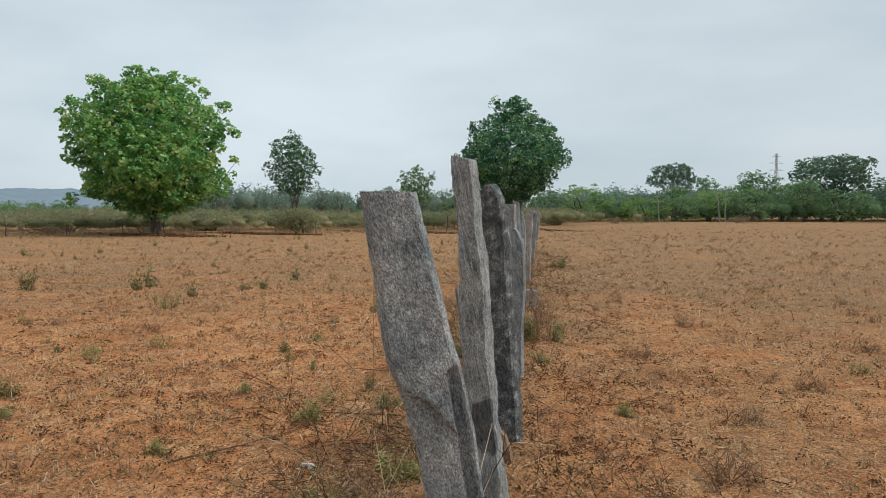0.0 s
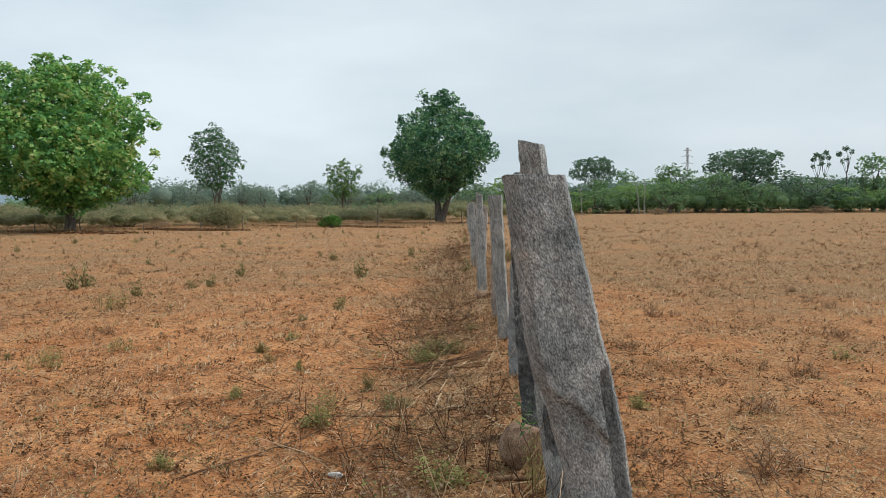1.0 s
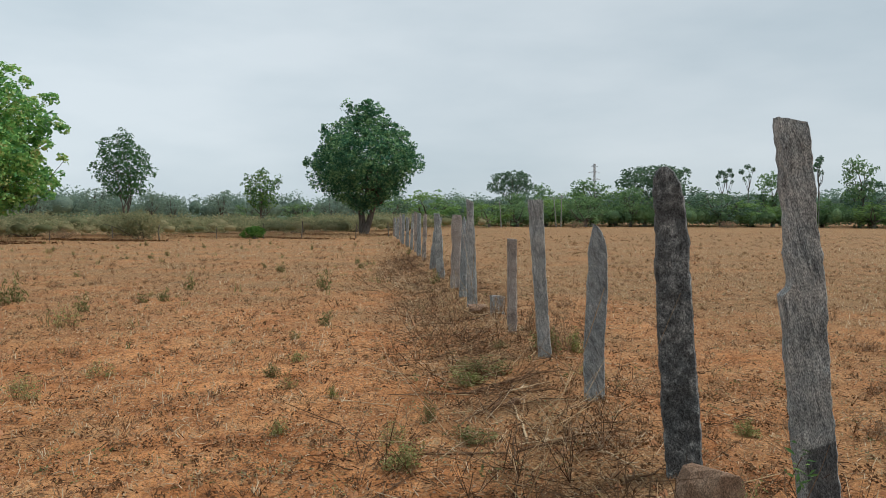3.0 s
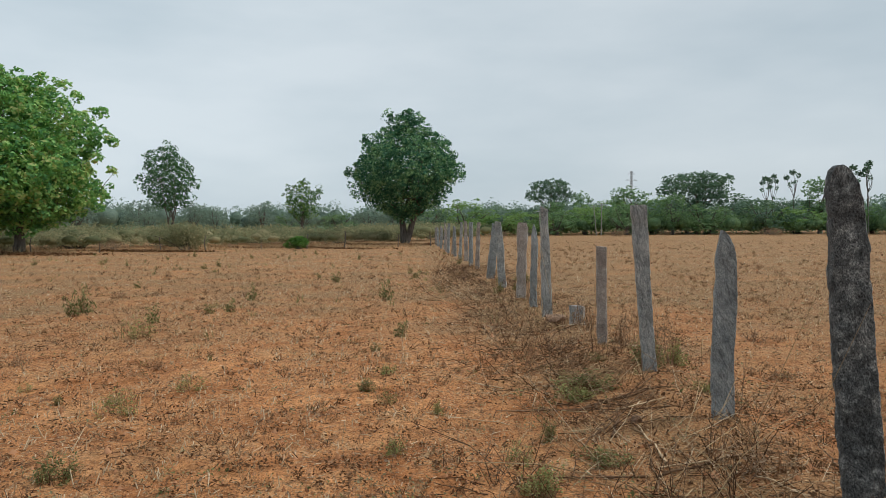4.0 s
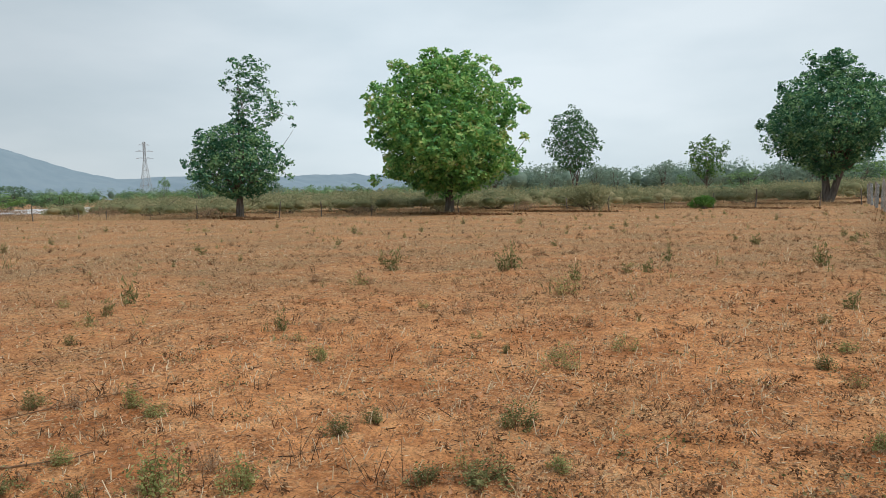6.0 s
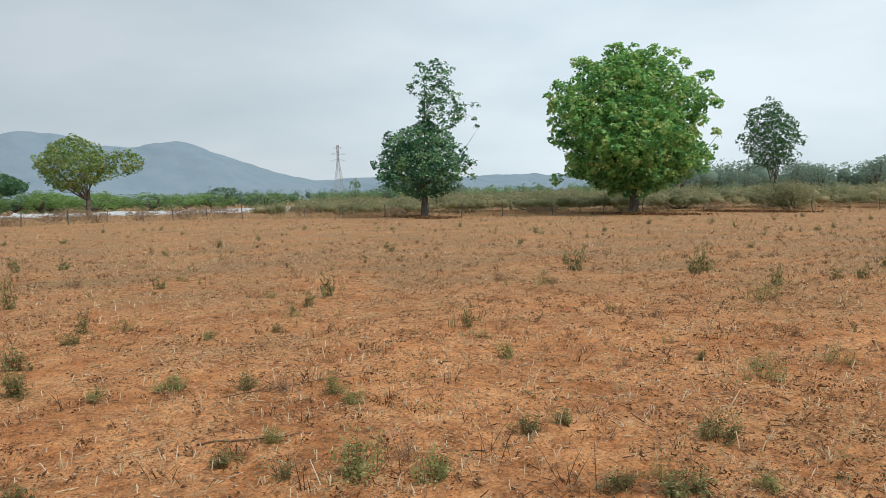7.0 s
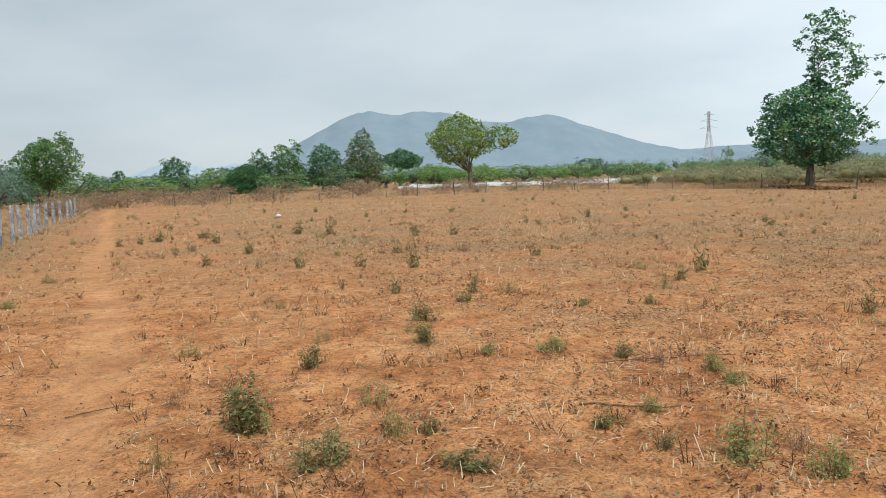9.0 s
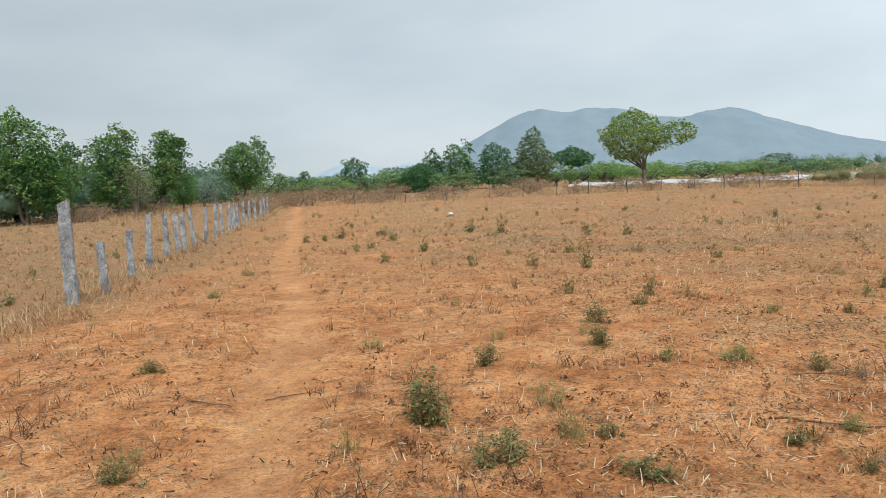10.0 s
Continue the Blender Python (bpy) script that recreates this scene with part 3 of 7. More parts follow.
def granite_post(x, y, height, w_low, w_top, thick, lean=0.0, tilt=0.0, turn=0.0, top="flat", stone=GRANITE, bow=0.0, bulge=0.0, seed=0, rows=16, label="", rough=1.0):
    """A split granite post. lean: sideways metres and tilt: forward metres, from foot to head; bow bends it sideways in the middle; turn twists it about its length."""
    rng = np.random.default_rng(seed)
    side_x, side_y = (12, 4) if rows > 24 else (6, 3)
    rim = [(-1 + 2 * i / side_x, -1) for i in range(side_x)] + [(1, -1 + 2 * i / side_y) for i in range(side_y)]
    rim += [(1 - 2 * i / side_x, 1) for i in range(side_x)] + [(-1, 1 - 2 * i / side_y) for i in range(side_y)]
    rim = np.array(rim)
    corner = (np.abs(rim[:, 0]) > 0.99) & (np.abs(rim[:, 1]) > 0.99)
    rim[corner] *= 0.9
    k = len(rim)
    verts = []
    knots = max(4, round((height + 0.25) / 0.16))
    coarse = rng.normal(size=(knots, 2)) * 0.55
    chip = np.stack([np.interp(np.linspace(0, knots - 1, rows + 1), np.arange(knots), coarse[:, q]) for q in range(2)], 1)
    ct, st = math.cos(radians(turn)), math.sin(radians(turn))
    low = -0.25
    for r in range(rows + 1):
        s = r / rows
        z = low + (height - low) * s
        u = max(0.0, z / height)
        w = (w_low + (w_top - w_low) * u + bulge * math.exp(-(((u - 0.42) / 0.2) ** 2))) * (1 + 0.10 * rough * chip[r, 0])
        d = thick * (1 + 0.14 * rough * chip[r, 1])
        cx = lean * u + bow * math.sin(math.pi * u)
        cy = tilt * u
        zz = np.full(k, z)
        px, py = rim[:, 0] * w / 2, rim[:, 1] * d / 2
        if top == "point" and u > 0.80:
            q = (u - 0.80) / 0.20
            px = px * (1 - 0.88 * q) - w * 0.20 * q
            py = py * (1 - 0.5 * q)
        elif top == "round" and u > 0.84:
            q = (u - 0.84) / 0.16
            px = px * (1 - 0.55 * q * q) - w * 0.14 * q
            py = py * (1 - 0.3 * q)
        elif top == "slant" and r == rows:
            zz = zz + (-rim[:, 0]) * w * 0.22
        elif r == rows:
            zz = zz + (-rim[:, 0]) * w * 0.04 + (rng.random(k) - 0.5) * 0.012
        px = px + np.array([noise.noise((a * 1.3, b * 1.3 + seed, z * 9)) for a, b in rim]) * 0.010 * rough
        py = py + np.array([noise.noise((a * 1.3 + 9, b * 1.3 + seed, z * 9)) for a, b in rim]) * 0.010 * rough
        verts += [(cx + a * ct - b * st, cy + a * st + b * ct, c) for a, b, c in zip(px, py, zz)]
    faces = []
    for r in range(rows):
        for i in range(k):
            j = (i + 1) % k
            faces.append((r * k + i, r * k + j, (r + 1) * k + j, (r + 1) * k + i))
    faces.append(tuple(range(rows * k, rows * k + k)))
    me = mesh_from("fence_post", verts, faces, stone, True)
    me.set_sharp_from_angle(angle=radians(38))
    ob = new("fence_post", me)
    ob.matrix_basis = pose(x, y, float(ground_z(x, y)))
    return tagged(ob, label, "fence post")


SP = "stone posts beside the field"
split_post(0.69, 2.815, 13, [(1.593, -0.124, 0.008), (1.49, -0.108, 0.036), (1.316, -0.078, 0.078), (1.14, -0.058, 0.121), (1.05, -0.04, 0.146), (0.965, 0.0, 0.169), (0.79, 0.050, 0.200), (0.64, 0.079, 0.222)], 0.10, GRANITE_SLAB, "broad grey granite slab post leaning over, chipped lower half", 1, 170, 44, 0.8, chip=([-1, -0.35, 0.1, 0.5, 0.62, 1], [0.99, 0.95, 0.90, 0.85, 1.03, 1.06], 0.016, 0.5, -1))
split_post(0.75, 4.05, -20, [(1.785, -0.089, 0.006), (1.60, -0.069, 0.026), (1.33, -0.045, 0.056), (1.20, -0.033, 0.076), (1.165, -0.064, 0.080), (0.93, -0.033, 0.090), (0.68, -0.015, 0.116), (0.43, 0.022, 0.142), (0.23, 0.045, 0.172)], 0.10, GRANITE_PALE, "tall slim pale granite post with rough split face", 2, 130, 26, 1.5, top_slope=-0.22, bevel=0.08, chip=([-1, -0.7, -0.5, 1], [0.0, 0.45, 0.62, 0.66], 0.006, -1.5, 0.40))
split_post(0.80, 5.30, -20, [(1.705, -0.072, -0.048), (1.69, -0.090, -0.022), (1.63, -0.104, 0.010), (1.47, -0.094, 0.047), (1.19, -0.086, 0.068), (0.91, -0.074, 0.088), (0.63, -0.055, 0.112), (0.34, -0.036, 0.134), (0.12, -0.016, 0.150)], 0.13, GRANITE_DARK, "dark weathered granite post with a rounded head", 3, 80, 14, 1.9, bevel=0.08)
split_post(0.84, 6.90, -15, [(1.385, 0.008, 0.022), (1.34, -0.010, 0.056), (1.22, -0.027, 0.097), (0.90, -0.038, 0.105), (0.49, -0.056, 0.084), (0.09, -0.048, 0.092)], 0.08, GRANITE, "pointed grey granite post with dark streaks", 4, 60, 12, 1.3, top_slope=-0.5, bevel=0.06)
split_post(0.75, 8.40, -10, [(1.603, -0.080, 0.047), (1.115, -0.046, 0.072), (0.755, -0.016, 0.092), (0.136, 0.028, 0.138)], 0.11, GRANITE_PALE, "straight pale granite post with a flat top", 5, 50, 10, 1.3, bevel=0.06)
tagged(granite_post(0.82, 10.02, 1.06, 0.105, 0.115, 0.10, lean=-0.01, turn=-10, stone=GRANITE_WARM, seed=6, rows=18, label="short squared granite post with a pale flat top"), group=SP)
tagged(granite_post(0.71, 12.75, 1.58, 0.16, 0.11, 0.10, lean=-0.045, turn=5, top="slant", stone=GRANITE_PALE, seed=7, rows=20, label="pale granite post narrowing to a slanted top"), group=SP)
POSTS = [  # y, height, width, head, lean
    (14.07, 1.37, 0.15, "point", 0.02), (15.7, 1.40, 0.23, "flat", 0.0), (17.77, 1.42, 0.19, "flat", -0.03), (20.94, 1.36, 0.25, "slant", 0.08), (24.6, 1.44, 0.15, "flat", 0.0), (26.3, 1.46, 0.16, "flat", 0.03),
    (29.52, 1.50, 0.17, "slant", -0.02), (32.2, 1.48, 0.15, "flat", 0.02), (35.4, 1.38, 0.16, "round", 0.0), (38.5, 1.32, 0.18, "flat", 0.05), (41.2, 1.55, 0.17, "flat", 0.0), (43.95, 1.66, 0.18, "point", -0.03),
    (47.1, 1.40, 0.17, "flat", 0.02), (50.4, 1.34, 0.18, "flat", 0.0), (53.6, 1.42, 0.17, "slant", 0.04), (57.0, 1.38, 0.18, "flat", -0.03), (60.5, 1.40, 0.18, "flat", 0.0), (64.2, 1.36, 0.17, "flat", 0.03),
]
for i, (y, h, w, head, lean) in enumerate(POSTS):
    stone = (GRANITE, GRANITE_WARM, GRANITE_PALE, GRANITE, GRANITE_WARM)[i % 5]
    label = {"point": "grey granite post with a pointed head", "slant": "grey granite post with a slanted head", "round": "grey granite post with a rounded head", "flat": "weathered granite post with a flat head"}[head]
    tagged(granite_post(0.72 + 0.05 * math.sin(i * 2.3), y, h, w * 0.82, w * 0.74, 0.11, lean=lean * 1.6 + 0.05 * math.sin(i * 2.1), tilt=0.06 * math.sin(i * 1.3), turn=18 * math.sin(i * 3.1), top=head, stone=stone, seed=20 + i, rows=14, rough=1.8, label=label), group=SP)
SP2 = "stone posts beside the path"
SECOND = [  # x, y, height, width, head, lean across the fence
    (-11.95, -1.43, 1.33, 0.20, "slant", -0.03), (-13.25, -1.38, 0.75, 0.16, "flat", -0.03), (-15.35, -1.52, 0.78, 0.15, "cap", 0.0), (-16.62, -1.50, 0.99, 0.16, "slant", 0.06), (-18.83, -1.60, 0.95, 0.15, "flat", -0.01),
    (-19.95, -1.58, 0.91, 0.17, "flat", -0.05), (-20.6, -1.55, 0.86, 0.14, "slant", -0.03), (-22.3, -1.60, 0.97, 0.14, "flat", -0.16), (-23.1, -1.42, 0.97, 0.12, "slant", 0.09), (-24.6, -1.35, 1.0, 0.13, "flat", 0.03),
    (-26.3, -1.38, 0.96, 0.14, "flat", -0.07), (-27.9, -1.35, 0.97, 0.15, "point", 0.02), (-29.4, -1.4, 0.95, 0.14, "point", 0.08), (-31.0, -1.42, 0.94, 0.14, "flat", -0.04), (-33.2, -1.44, 0.94, 0.15, "slant", 0.05),
    (-35.7, -1.43, 0.92, 0.14, "slant", 0.0), (-38.0, -1.38, 0.90, 0.14, "flat", -0.05), (-40.6, -1.33, 0.92, 0.15, "flat", 0.03), (-43.2, -1.36, 0.9, 0.14, "flat", 0.0), (-46.0, -1.4, 0.92, 0.14, "flat", 0.04),
]
for i, (x, y, h, w, head, lean) in enumerate(SECOND):
    ob = granite_post(x, y, h, w * 0.78, w * 0.68, 0.11, lean=0.05 * math.sin(i * 1.9), tilt=lean * 0.5, rough=1.35, turn=-90 + 10 * math.sin(i * 2.7), top="flat" if head == "cap" else head, stone=GRANITE_BLUE, seed=60 + i, rows=18, label="tall pale blue-grey stone post with streaked sides" if i == 0 else ("short pale stone post with a reddish top" if head == "cap" else "pale blue-grey stone fence post"))
    tagged(ob, group=SP2)
    if head == "cap":
        bm = bmesh.new()
        bmesh.ops.create_cone(bm, cap_ends=True, segments=9, radius1=w * 0.38, radius2=w * 0.33, depth=0.035)
        me = bpy.data.meshes.new("cap")
        bm.to_mesh(me)
        bm.free()
        me.materials.append(TOPSTONE)
        cap = part("cap", me, ob, "reddish painted cap")
        cap.location = (0.05 * math.sin(i * 1.9), lean * 0.5, h + 0.015)


# ---- rocks ----
def rock(name, x, y, size, material, label, category, seed, sink=0.25, turn=0):
    bm = bmesh.new()
    bmesh.ops.create_icosphere(bm, subdivisions=3, radius=0.5)
    off = Vector((seed * 7.3, seed * 3.1, seed * 1.7))
    rng = random.Random(seed)
    cuts = [(Vector((rng.gauss(0, 1), rng.gauss(0, 1), rng.gauss(0, 0.8))).normalized(), rng.uniform(0.25, 0.38)) for _ in range(11)]
    for v in bm.verts:
        for away, d in cuts:
            over = v.co.dot(away) - d
            if over > 0:
                v.co -= away * over
        n = noise.noise(v.co * 1.9 + off) * 0.12 + noise.noise(v.co * 5 + off) * 0.07 + noise.noise(v.co * 13 + off) * 0.04
        v.co *= 1 + n
        v.co.z = min(v.co.z, 0.36 - 0.35 * v.co.x - 0.2 * v.co.y)
        v.co = Vector((v.co.x * size[0], v.co.y * size[1], v.co.z * size[2]))
    me = bpy.data.meshes.new(name)
    bm.to_mesh(me)
    bm.free()
    me.materials.append(material)
    ob = new(name, me)
    ob.matrix_basis = pose(x, y, float(ground_z(x, y)) + size[2] * (0.5 - sink), 0, 0, turn)
    return tagged(ob, label, category)


rock("boulder", 0.79, 4.80, (0.37, 0.34, 0.31), BOULDER, "angular brown boulder at the foot of the posts", "boulder", 1, 0.2)
rock("white_stone", -32.6, 7.04, (0.42, 0.32, 0.24), WHITE_STONE, "whitish stone lying in the field", "stone", 2)
rock("flat_stone", -0.30, 4.91, (0.11, 0.08, 0.045), WHITE_STONE, "small pale flat stone on the soil", "stone", 3)


# ---- trees ----
def limb(rng, a, b, r0, r1, bend=0.12, n=5, sides=5):
    a, b = np.array(a, float), np.array(b, float)
    t = np.linspace(0, 1, n)[:, None]
    mid = rng.normal(size=3) * bend * np.linalg.norm(b - a)
    pts = a + (b - a) * t + mid * np.sin(np.pi * t)
    return tube(pts, np.linspace(r0, r1, n), sides, 0.08, rng), pts


def apart(c, d):
    """Those of the centres that keep the distance d from the ones before them."""
    kept = np.empty((0, 3))
    for p in c:
        if len(kept) == 0 or np.min(np.sum((kept - p) ** 2, axis=1)) > d * d:
            kept = np.concatenate([kept, p[None]])
    return kept


def bunch(rng, centres, radius, per, heart):
    """Leaf places on the outer skins of bunches round the centres, and the ways that the leaves face."""
    n = len(centres)
    out = centres - heart
    out /= np.linalg.norm(out, axis=1)[:, None] + 1e-9
    d = rng.normal(size=(n, per, 3)) + 0.55 * out[:, None, :] + np.array([0, 0, 0.35])
    d /= np.linalg.norm(d, axis=2)[:, :, None] + 1e-9
    r = radius * (0.65 + 0.6 * rng.random((n, 1))) * (0.55 + 0.5 * rng.random((n, per)))
    pts = centres[:, None, :] + d * r[:, :, None] * np.array([1, 1, 0.8])
    facing = 0.95 * d + 0.25 * out[:, None, :] + np.array([0, 0, 0.35])
    return pts.reshape(-1, 3), facing.reshape(-1, 3)


def crown_points(rng, lobes, clumps, shell=0.55, gaps=0.0):
    """Bunch centres that sit mostly near the skins of the lobes: (centre, radii, weight) each."""
    weights = np.array([l[2] for l in lobes], float)
    pick = rng.choice(len(lobes), size=clumps, p=weights / weights.sum())
    d = rng.normal(size=(clumps, 3))
    d /= np.linalg.norm(d, axis=1)[:, None]
    r = shell + (1 - shell) * rng.random(clumps) ** 0.45
    r *= 1 + 0.10 * rng.normal(size=clumps).clip(-1.2, 1.6)
    c = np.array([lobes[i][0] for i in pick]) + d * r[:, None] * np.array([lobes[i][1] for i in pick])
    if gaps:
        g = hash_noise(c[:, 0] * 0.55 + 40, c[:, 2] * 0.55 + c[:, 1] * 0.3, 9)
        c = c[g > gaps]
    return c


def tree(name, place, trunk, lobes, clumps, per, clump_r, leaf, leaf_size, label, material=BARK, seed=0, gaps=0.0, shell=0.55, aspect=0.55, limbs_to=10, up=0.35, turn=0.0, category="tree", stems=1, twigs=60, size=1.0, limb_parts=True):
    """trunk: (height of the fork, radius). lobes in metres from the foot."""
    rng = np.random.default_rng(seed)
    root = new(name)
    bits = []
    h, r = trunk
    forks, arms = [], []
    for s in range(stems):
        dx, dy = (0, 0) if stems == 1 else rng.normal(size=2) * 0.18 * h
        pts = [(0 + dx * 0.15, dy * 0.15, -0.25), (dx * 0.2, dy * 0.2, 0.12), (dx * 0.45, dy * 0.45, h * 0.35), (dx * 0.8 + rng.normal() * r * 0.3, dy * 0.8, h * 0.7), (dx, dy, h)]
        q = r / math.sqrt(stems)
        bits.append(tube(pts, [q * 1.7, q * 1.35, q * 1.02, q * 0.93, q * 0.85], 9, 0.07, rng))
        forks.append(pts[-1])
    cl = apart(crown_points(rng, lobes, clumps, shell, gaps), clump_r * 0.7)
    for i in range(limbs_to):
        c, rad, _ = lobes[i % len(lobes)]
        f = forks[i % len(forks)]
        d = rng.normal(size=3)
        d[2] = abs(d[2])
        d /= np.linalg.norm(d)
        goal = np.array(c) + d * np.array(rad) * 0.62
        q = r / math.sqrt(stems)
        tb, line = limb(rng, (f[0], f[1], f[2] - 0.1 * h), goal, q * 0.55, q * 0.10, 0.08)
        mine = [tb]
        for _ in range(max(1, twigs // max(1, limbs_to))):
            a = line[rng.integers(2, len(line))]
            near = cl[np.argmin(np.linalg.norm(cl - (a + rng.normal(size=3) * np.array(rad) * 0.5), axis=1))]
            mine.append(limb(rng, a, near, q * 0.13, q * 0.03, 0.1, 4, 3)[0])
        arms.append(mine)
    if limb_parts:
        stem = part("trunk", joined("trunk", bits, material, True), root)
        for mine in arms:
            part("limb", joined("limb", mine, material, True), stem)
    else:
        part("trunk", joined("trunk", bits + [b for mine in arms for b in mine], material, True), root)
    pts, facing = bunch(rng, cl, clump_r, per, cl.mean(axis=0))
    v, f = leaves(rng, pts, leaf_size, up, aspect, facing=facing)
    part("crown", mesh_from("crown", v, f, leaf), root)
    root.matrix_basis = pose(place[0], place[1], float(ground_z(place[0], place[1])), 0, 0, turn) @ Matrix.Scale(size, 4)
    return tagged(root, label, category)


def globe(rng, centre, radii, n, part_r, weight_main=1.0):
    """A main lobe and n smaller lobes round its skin, for an uneven outline."""
    lobes = [(centre, radii, weight_main)]
    for _ in range(n):
        d = rng.normal(size=3)
        d /= np.linalg.norm(d)
        d[2] = max(d[2], -0.55)
        c = np.array(centre) + d * np.array(radii) * 0.86
        k = part_r * (0.7 + 0.6 * rng.random())
        lobes.append((tuple(c), (k, k, k * 0.85), 0.9 / n * (1.6 if n > 6 else 1)))
    return lobes


def shaped_crown(rng, profile, n, deep, lump):
    """Clump centres near the skin of a crown. profile: (height, half width, shift sideways) from top to bottom."""
    p = np.array(sorted(profile), float)
    top, low = p[-1], p[0]
    p = np.concatenate([[(low[0] - 0.22 * low[1], low[1] * 0.45, low[2])], p, [(top[0] + 0.3 * top[1], top[1] * 0.25, top[2])]])
    zs = np.linspace(p[0, 0], p[-1, 0], 60)
    rad = np.interp(zs, p[:, 0], p[:, 1])
    z = rng.choice(zs, size=n, p=rad / rad.sum()) + rng.normal(size=n) * 0.02 * (p[-1, 0] - p[0, 0])
    a = rng.random(n) * 2 * np.pi
    wide = p[:, 1].max()
    k = 2.4 / wide
    bumps = hash_noise(np.cos(a) * 2.1 + 9 + z * k, np.sin(a) * 2.1 + 9 - z * k * 0.7, int(n)) - 0.5
    r = np.interp(z, p[:, 0], p[:, 1]) * (1 + 2 * lump * bumps) * (1 - deep * rng.random(n) ** 1.7) * (1 + 0.04 * rng.normal(size=n)) * (1 + 0.13 * (rng.random(n) < 0.07))
    return np.stack([np.interp(z, p[:, 0], p[:, 2]) + r * np.cos(a), r * np.sin(a), z], 1)


def shaped_tree(place, trunk, crowns, per, clump_r, leaf, leaf_size, label, seed, turn, strays=(), stems=1, limbs_to=10, twigs=40, aspect=0.6, lump=0.14, limb_parts=True, group="", stretch=1.0, spacing=1.05, fill=0.25, inset=0.75):
    """A tree from its foot up. trunk: (height of the fork, radius); crowns: (profile, clumps, depth of the leafy skin) each; strays: outlying sprigs (height, radius, shift, clumps)."""
    rng = np.random.default_rng(seed)
    root = new("tree")
    h, r = trunk
    cl, inner = [], []
    for pr, n, deep in crowns:
        cand = shaped_crown(rng, [(z, max(w * 0.4, w - clump_r * inset), sx) for z, w, sx in pr], n * 3, deep * 0.45, lump)
        cl.append(apart(cand, clump_r * spacing))
        axis = np.stack([np.interp(cand[:, 2], *zip(*[(z, sx) for z, _, sx in sorted(pr)])), cand[:, 1] * 0, cand[:, 2]], 1)
        inner.append((axis + (cand - axis) * (0.35 + 0.42 * rng.random((len(cand), 1))))[: int(n * fill)])
    cl, inner = np.concatenate(cl), np.concatenate(inner)
    heart = cl.mean(axis=0)
    bits, forks, arms, fine = [], [], [], []
    q = r / math.sqrt(stems)
    for s in range(stems):
        dx, dy = (0, 0) if stems == 1 else rng.normal(size=2) * 0.16 * h
        pts = [(dx * 0.15, dy * 0.15, -0.25), (dx * 0.2, dy * 0.2, 0.12), (dx * 0.45 + rng.normal() * q * 0.2, dy * 0.45, h * 0.35), (dx * 0.8 + rng.normal() * q * 0.4, dy * 0.8, h * 0.7), (dx, dy, h)]
        bits.append(tube(pts, [q * 1.5, q * 1.22, q * 1.02, q * 0.93, q * 0.85], 9, 0.08, rng))
        forks.append(np.array(pts[-1]))
    for i in range(limbs_to):
        f = forks[i % stems]
        goal = heart + (cl[rng.integers(len(cl))] - heart) * 0.8
        tb, line = limb(rng, f - np.array([0, 0, 0.12 * h]), goal, q * 0.4, q * 0.08, 0.08)
        mine = [tb]
        arms.append(mine)
        for _ in range(max(1, twigs // limbs_to)):
            a = line[rng.integers(2, len(line))]
            goals = cl[rng.integers(len(cl), size=12)]
            fine.append(limb(rng, a, goals[np.argmin(np.linalg.norm(goals - a, axis=1))], q * 0.12, q * 0.03, 0.1, 4, 3)[0])
    extra = []
    for z, rad, sx, n in strays:
        c = np.array([sx, rng.normal() * 0.3, z])
        e = c + rng.normal(size=(n, 3)) * rad * 0.6
        near = cl[np.argmin(np.linalg.norm(cl - c, axis=1))]
        fine.append(limb(rng, near, c, q * 0.09, q * 0.035, 0.06, 4, 3)[0])
        extra.append(e)
    cl = np.concatenate([cl] + extra)
    if limb_parts:
        stem = part("trunk", joined("trunk", bits, BARK, True), root)
        for mine in arms:
            part("limb", joined("limb", mine, BARK, True), stem)
    else:
        part("trunk", joined("trunk", bits + [b for mine in arms for b in mine], BARK, True), root)
    tagged(part("twig_work", joined("twig_work", fine, BARK, True), root), kind="stuff")
    pts, facing = bunch(rng, cl, clump_r, per, heart)
    v, f = leaves(rng, pts, leaf_size, 0.5, aspect, facing=facing)
    if len(inner):
        pts, facing = bunch(rng, inner, clump_r * 1.2, max(6, per // 2), heart)
        v2, f2 = leaves(rng, pts, leaf_size * 1.15, 0.5, aspect, facing=facing)
        v, f = np.concatenate([v, v2]), np.concatenate([f, f2 + len(v)])
    part("crown", mesh_from("crown", v, f, leaf), root)
    root.matrix_basis = pose(place[0], place[1], float(ground_z(place[0], place[1])), 0, 0, turn) @ Matrix.Scale(stretch, 4)
    return tagged(root, label, "tree", group)



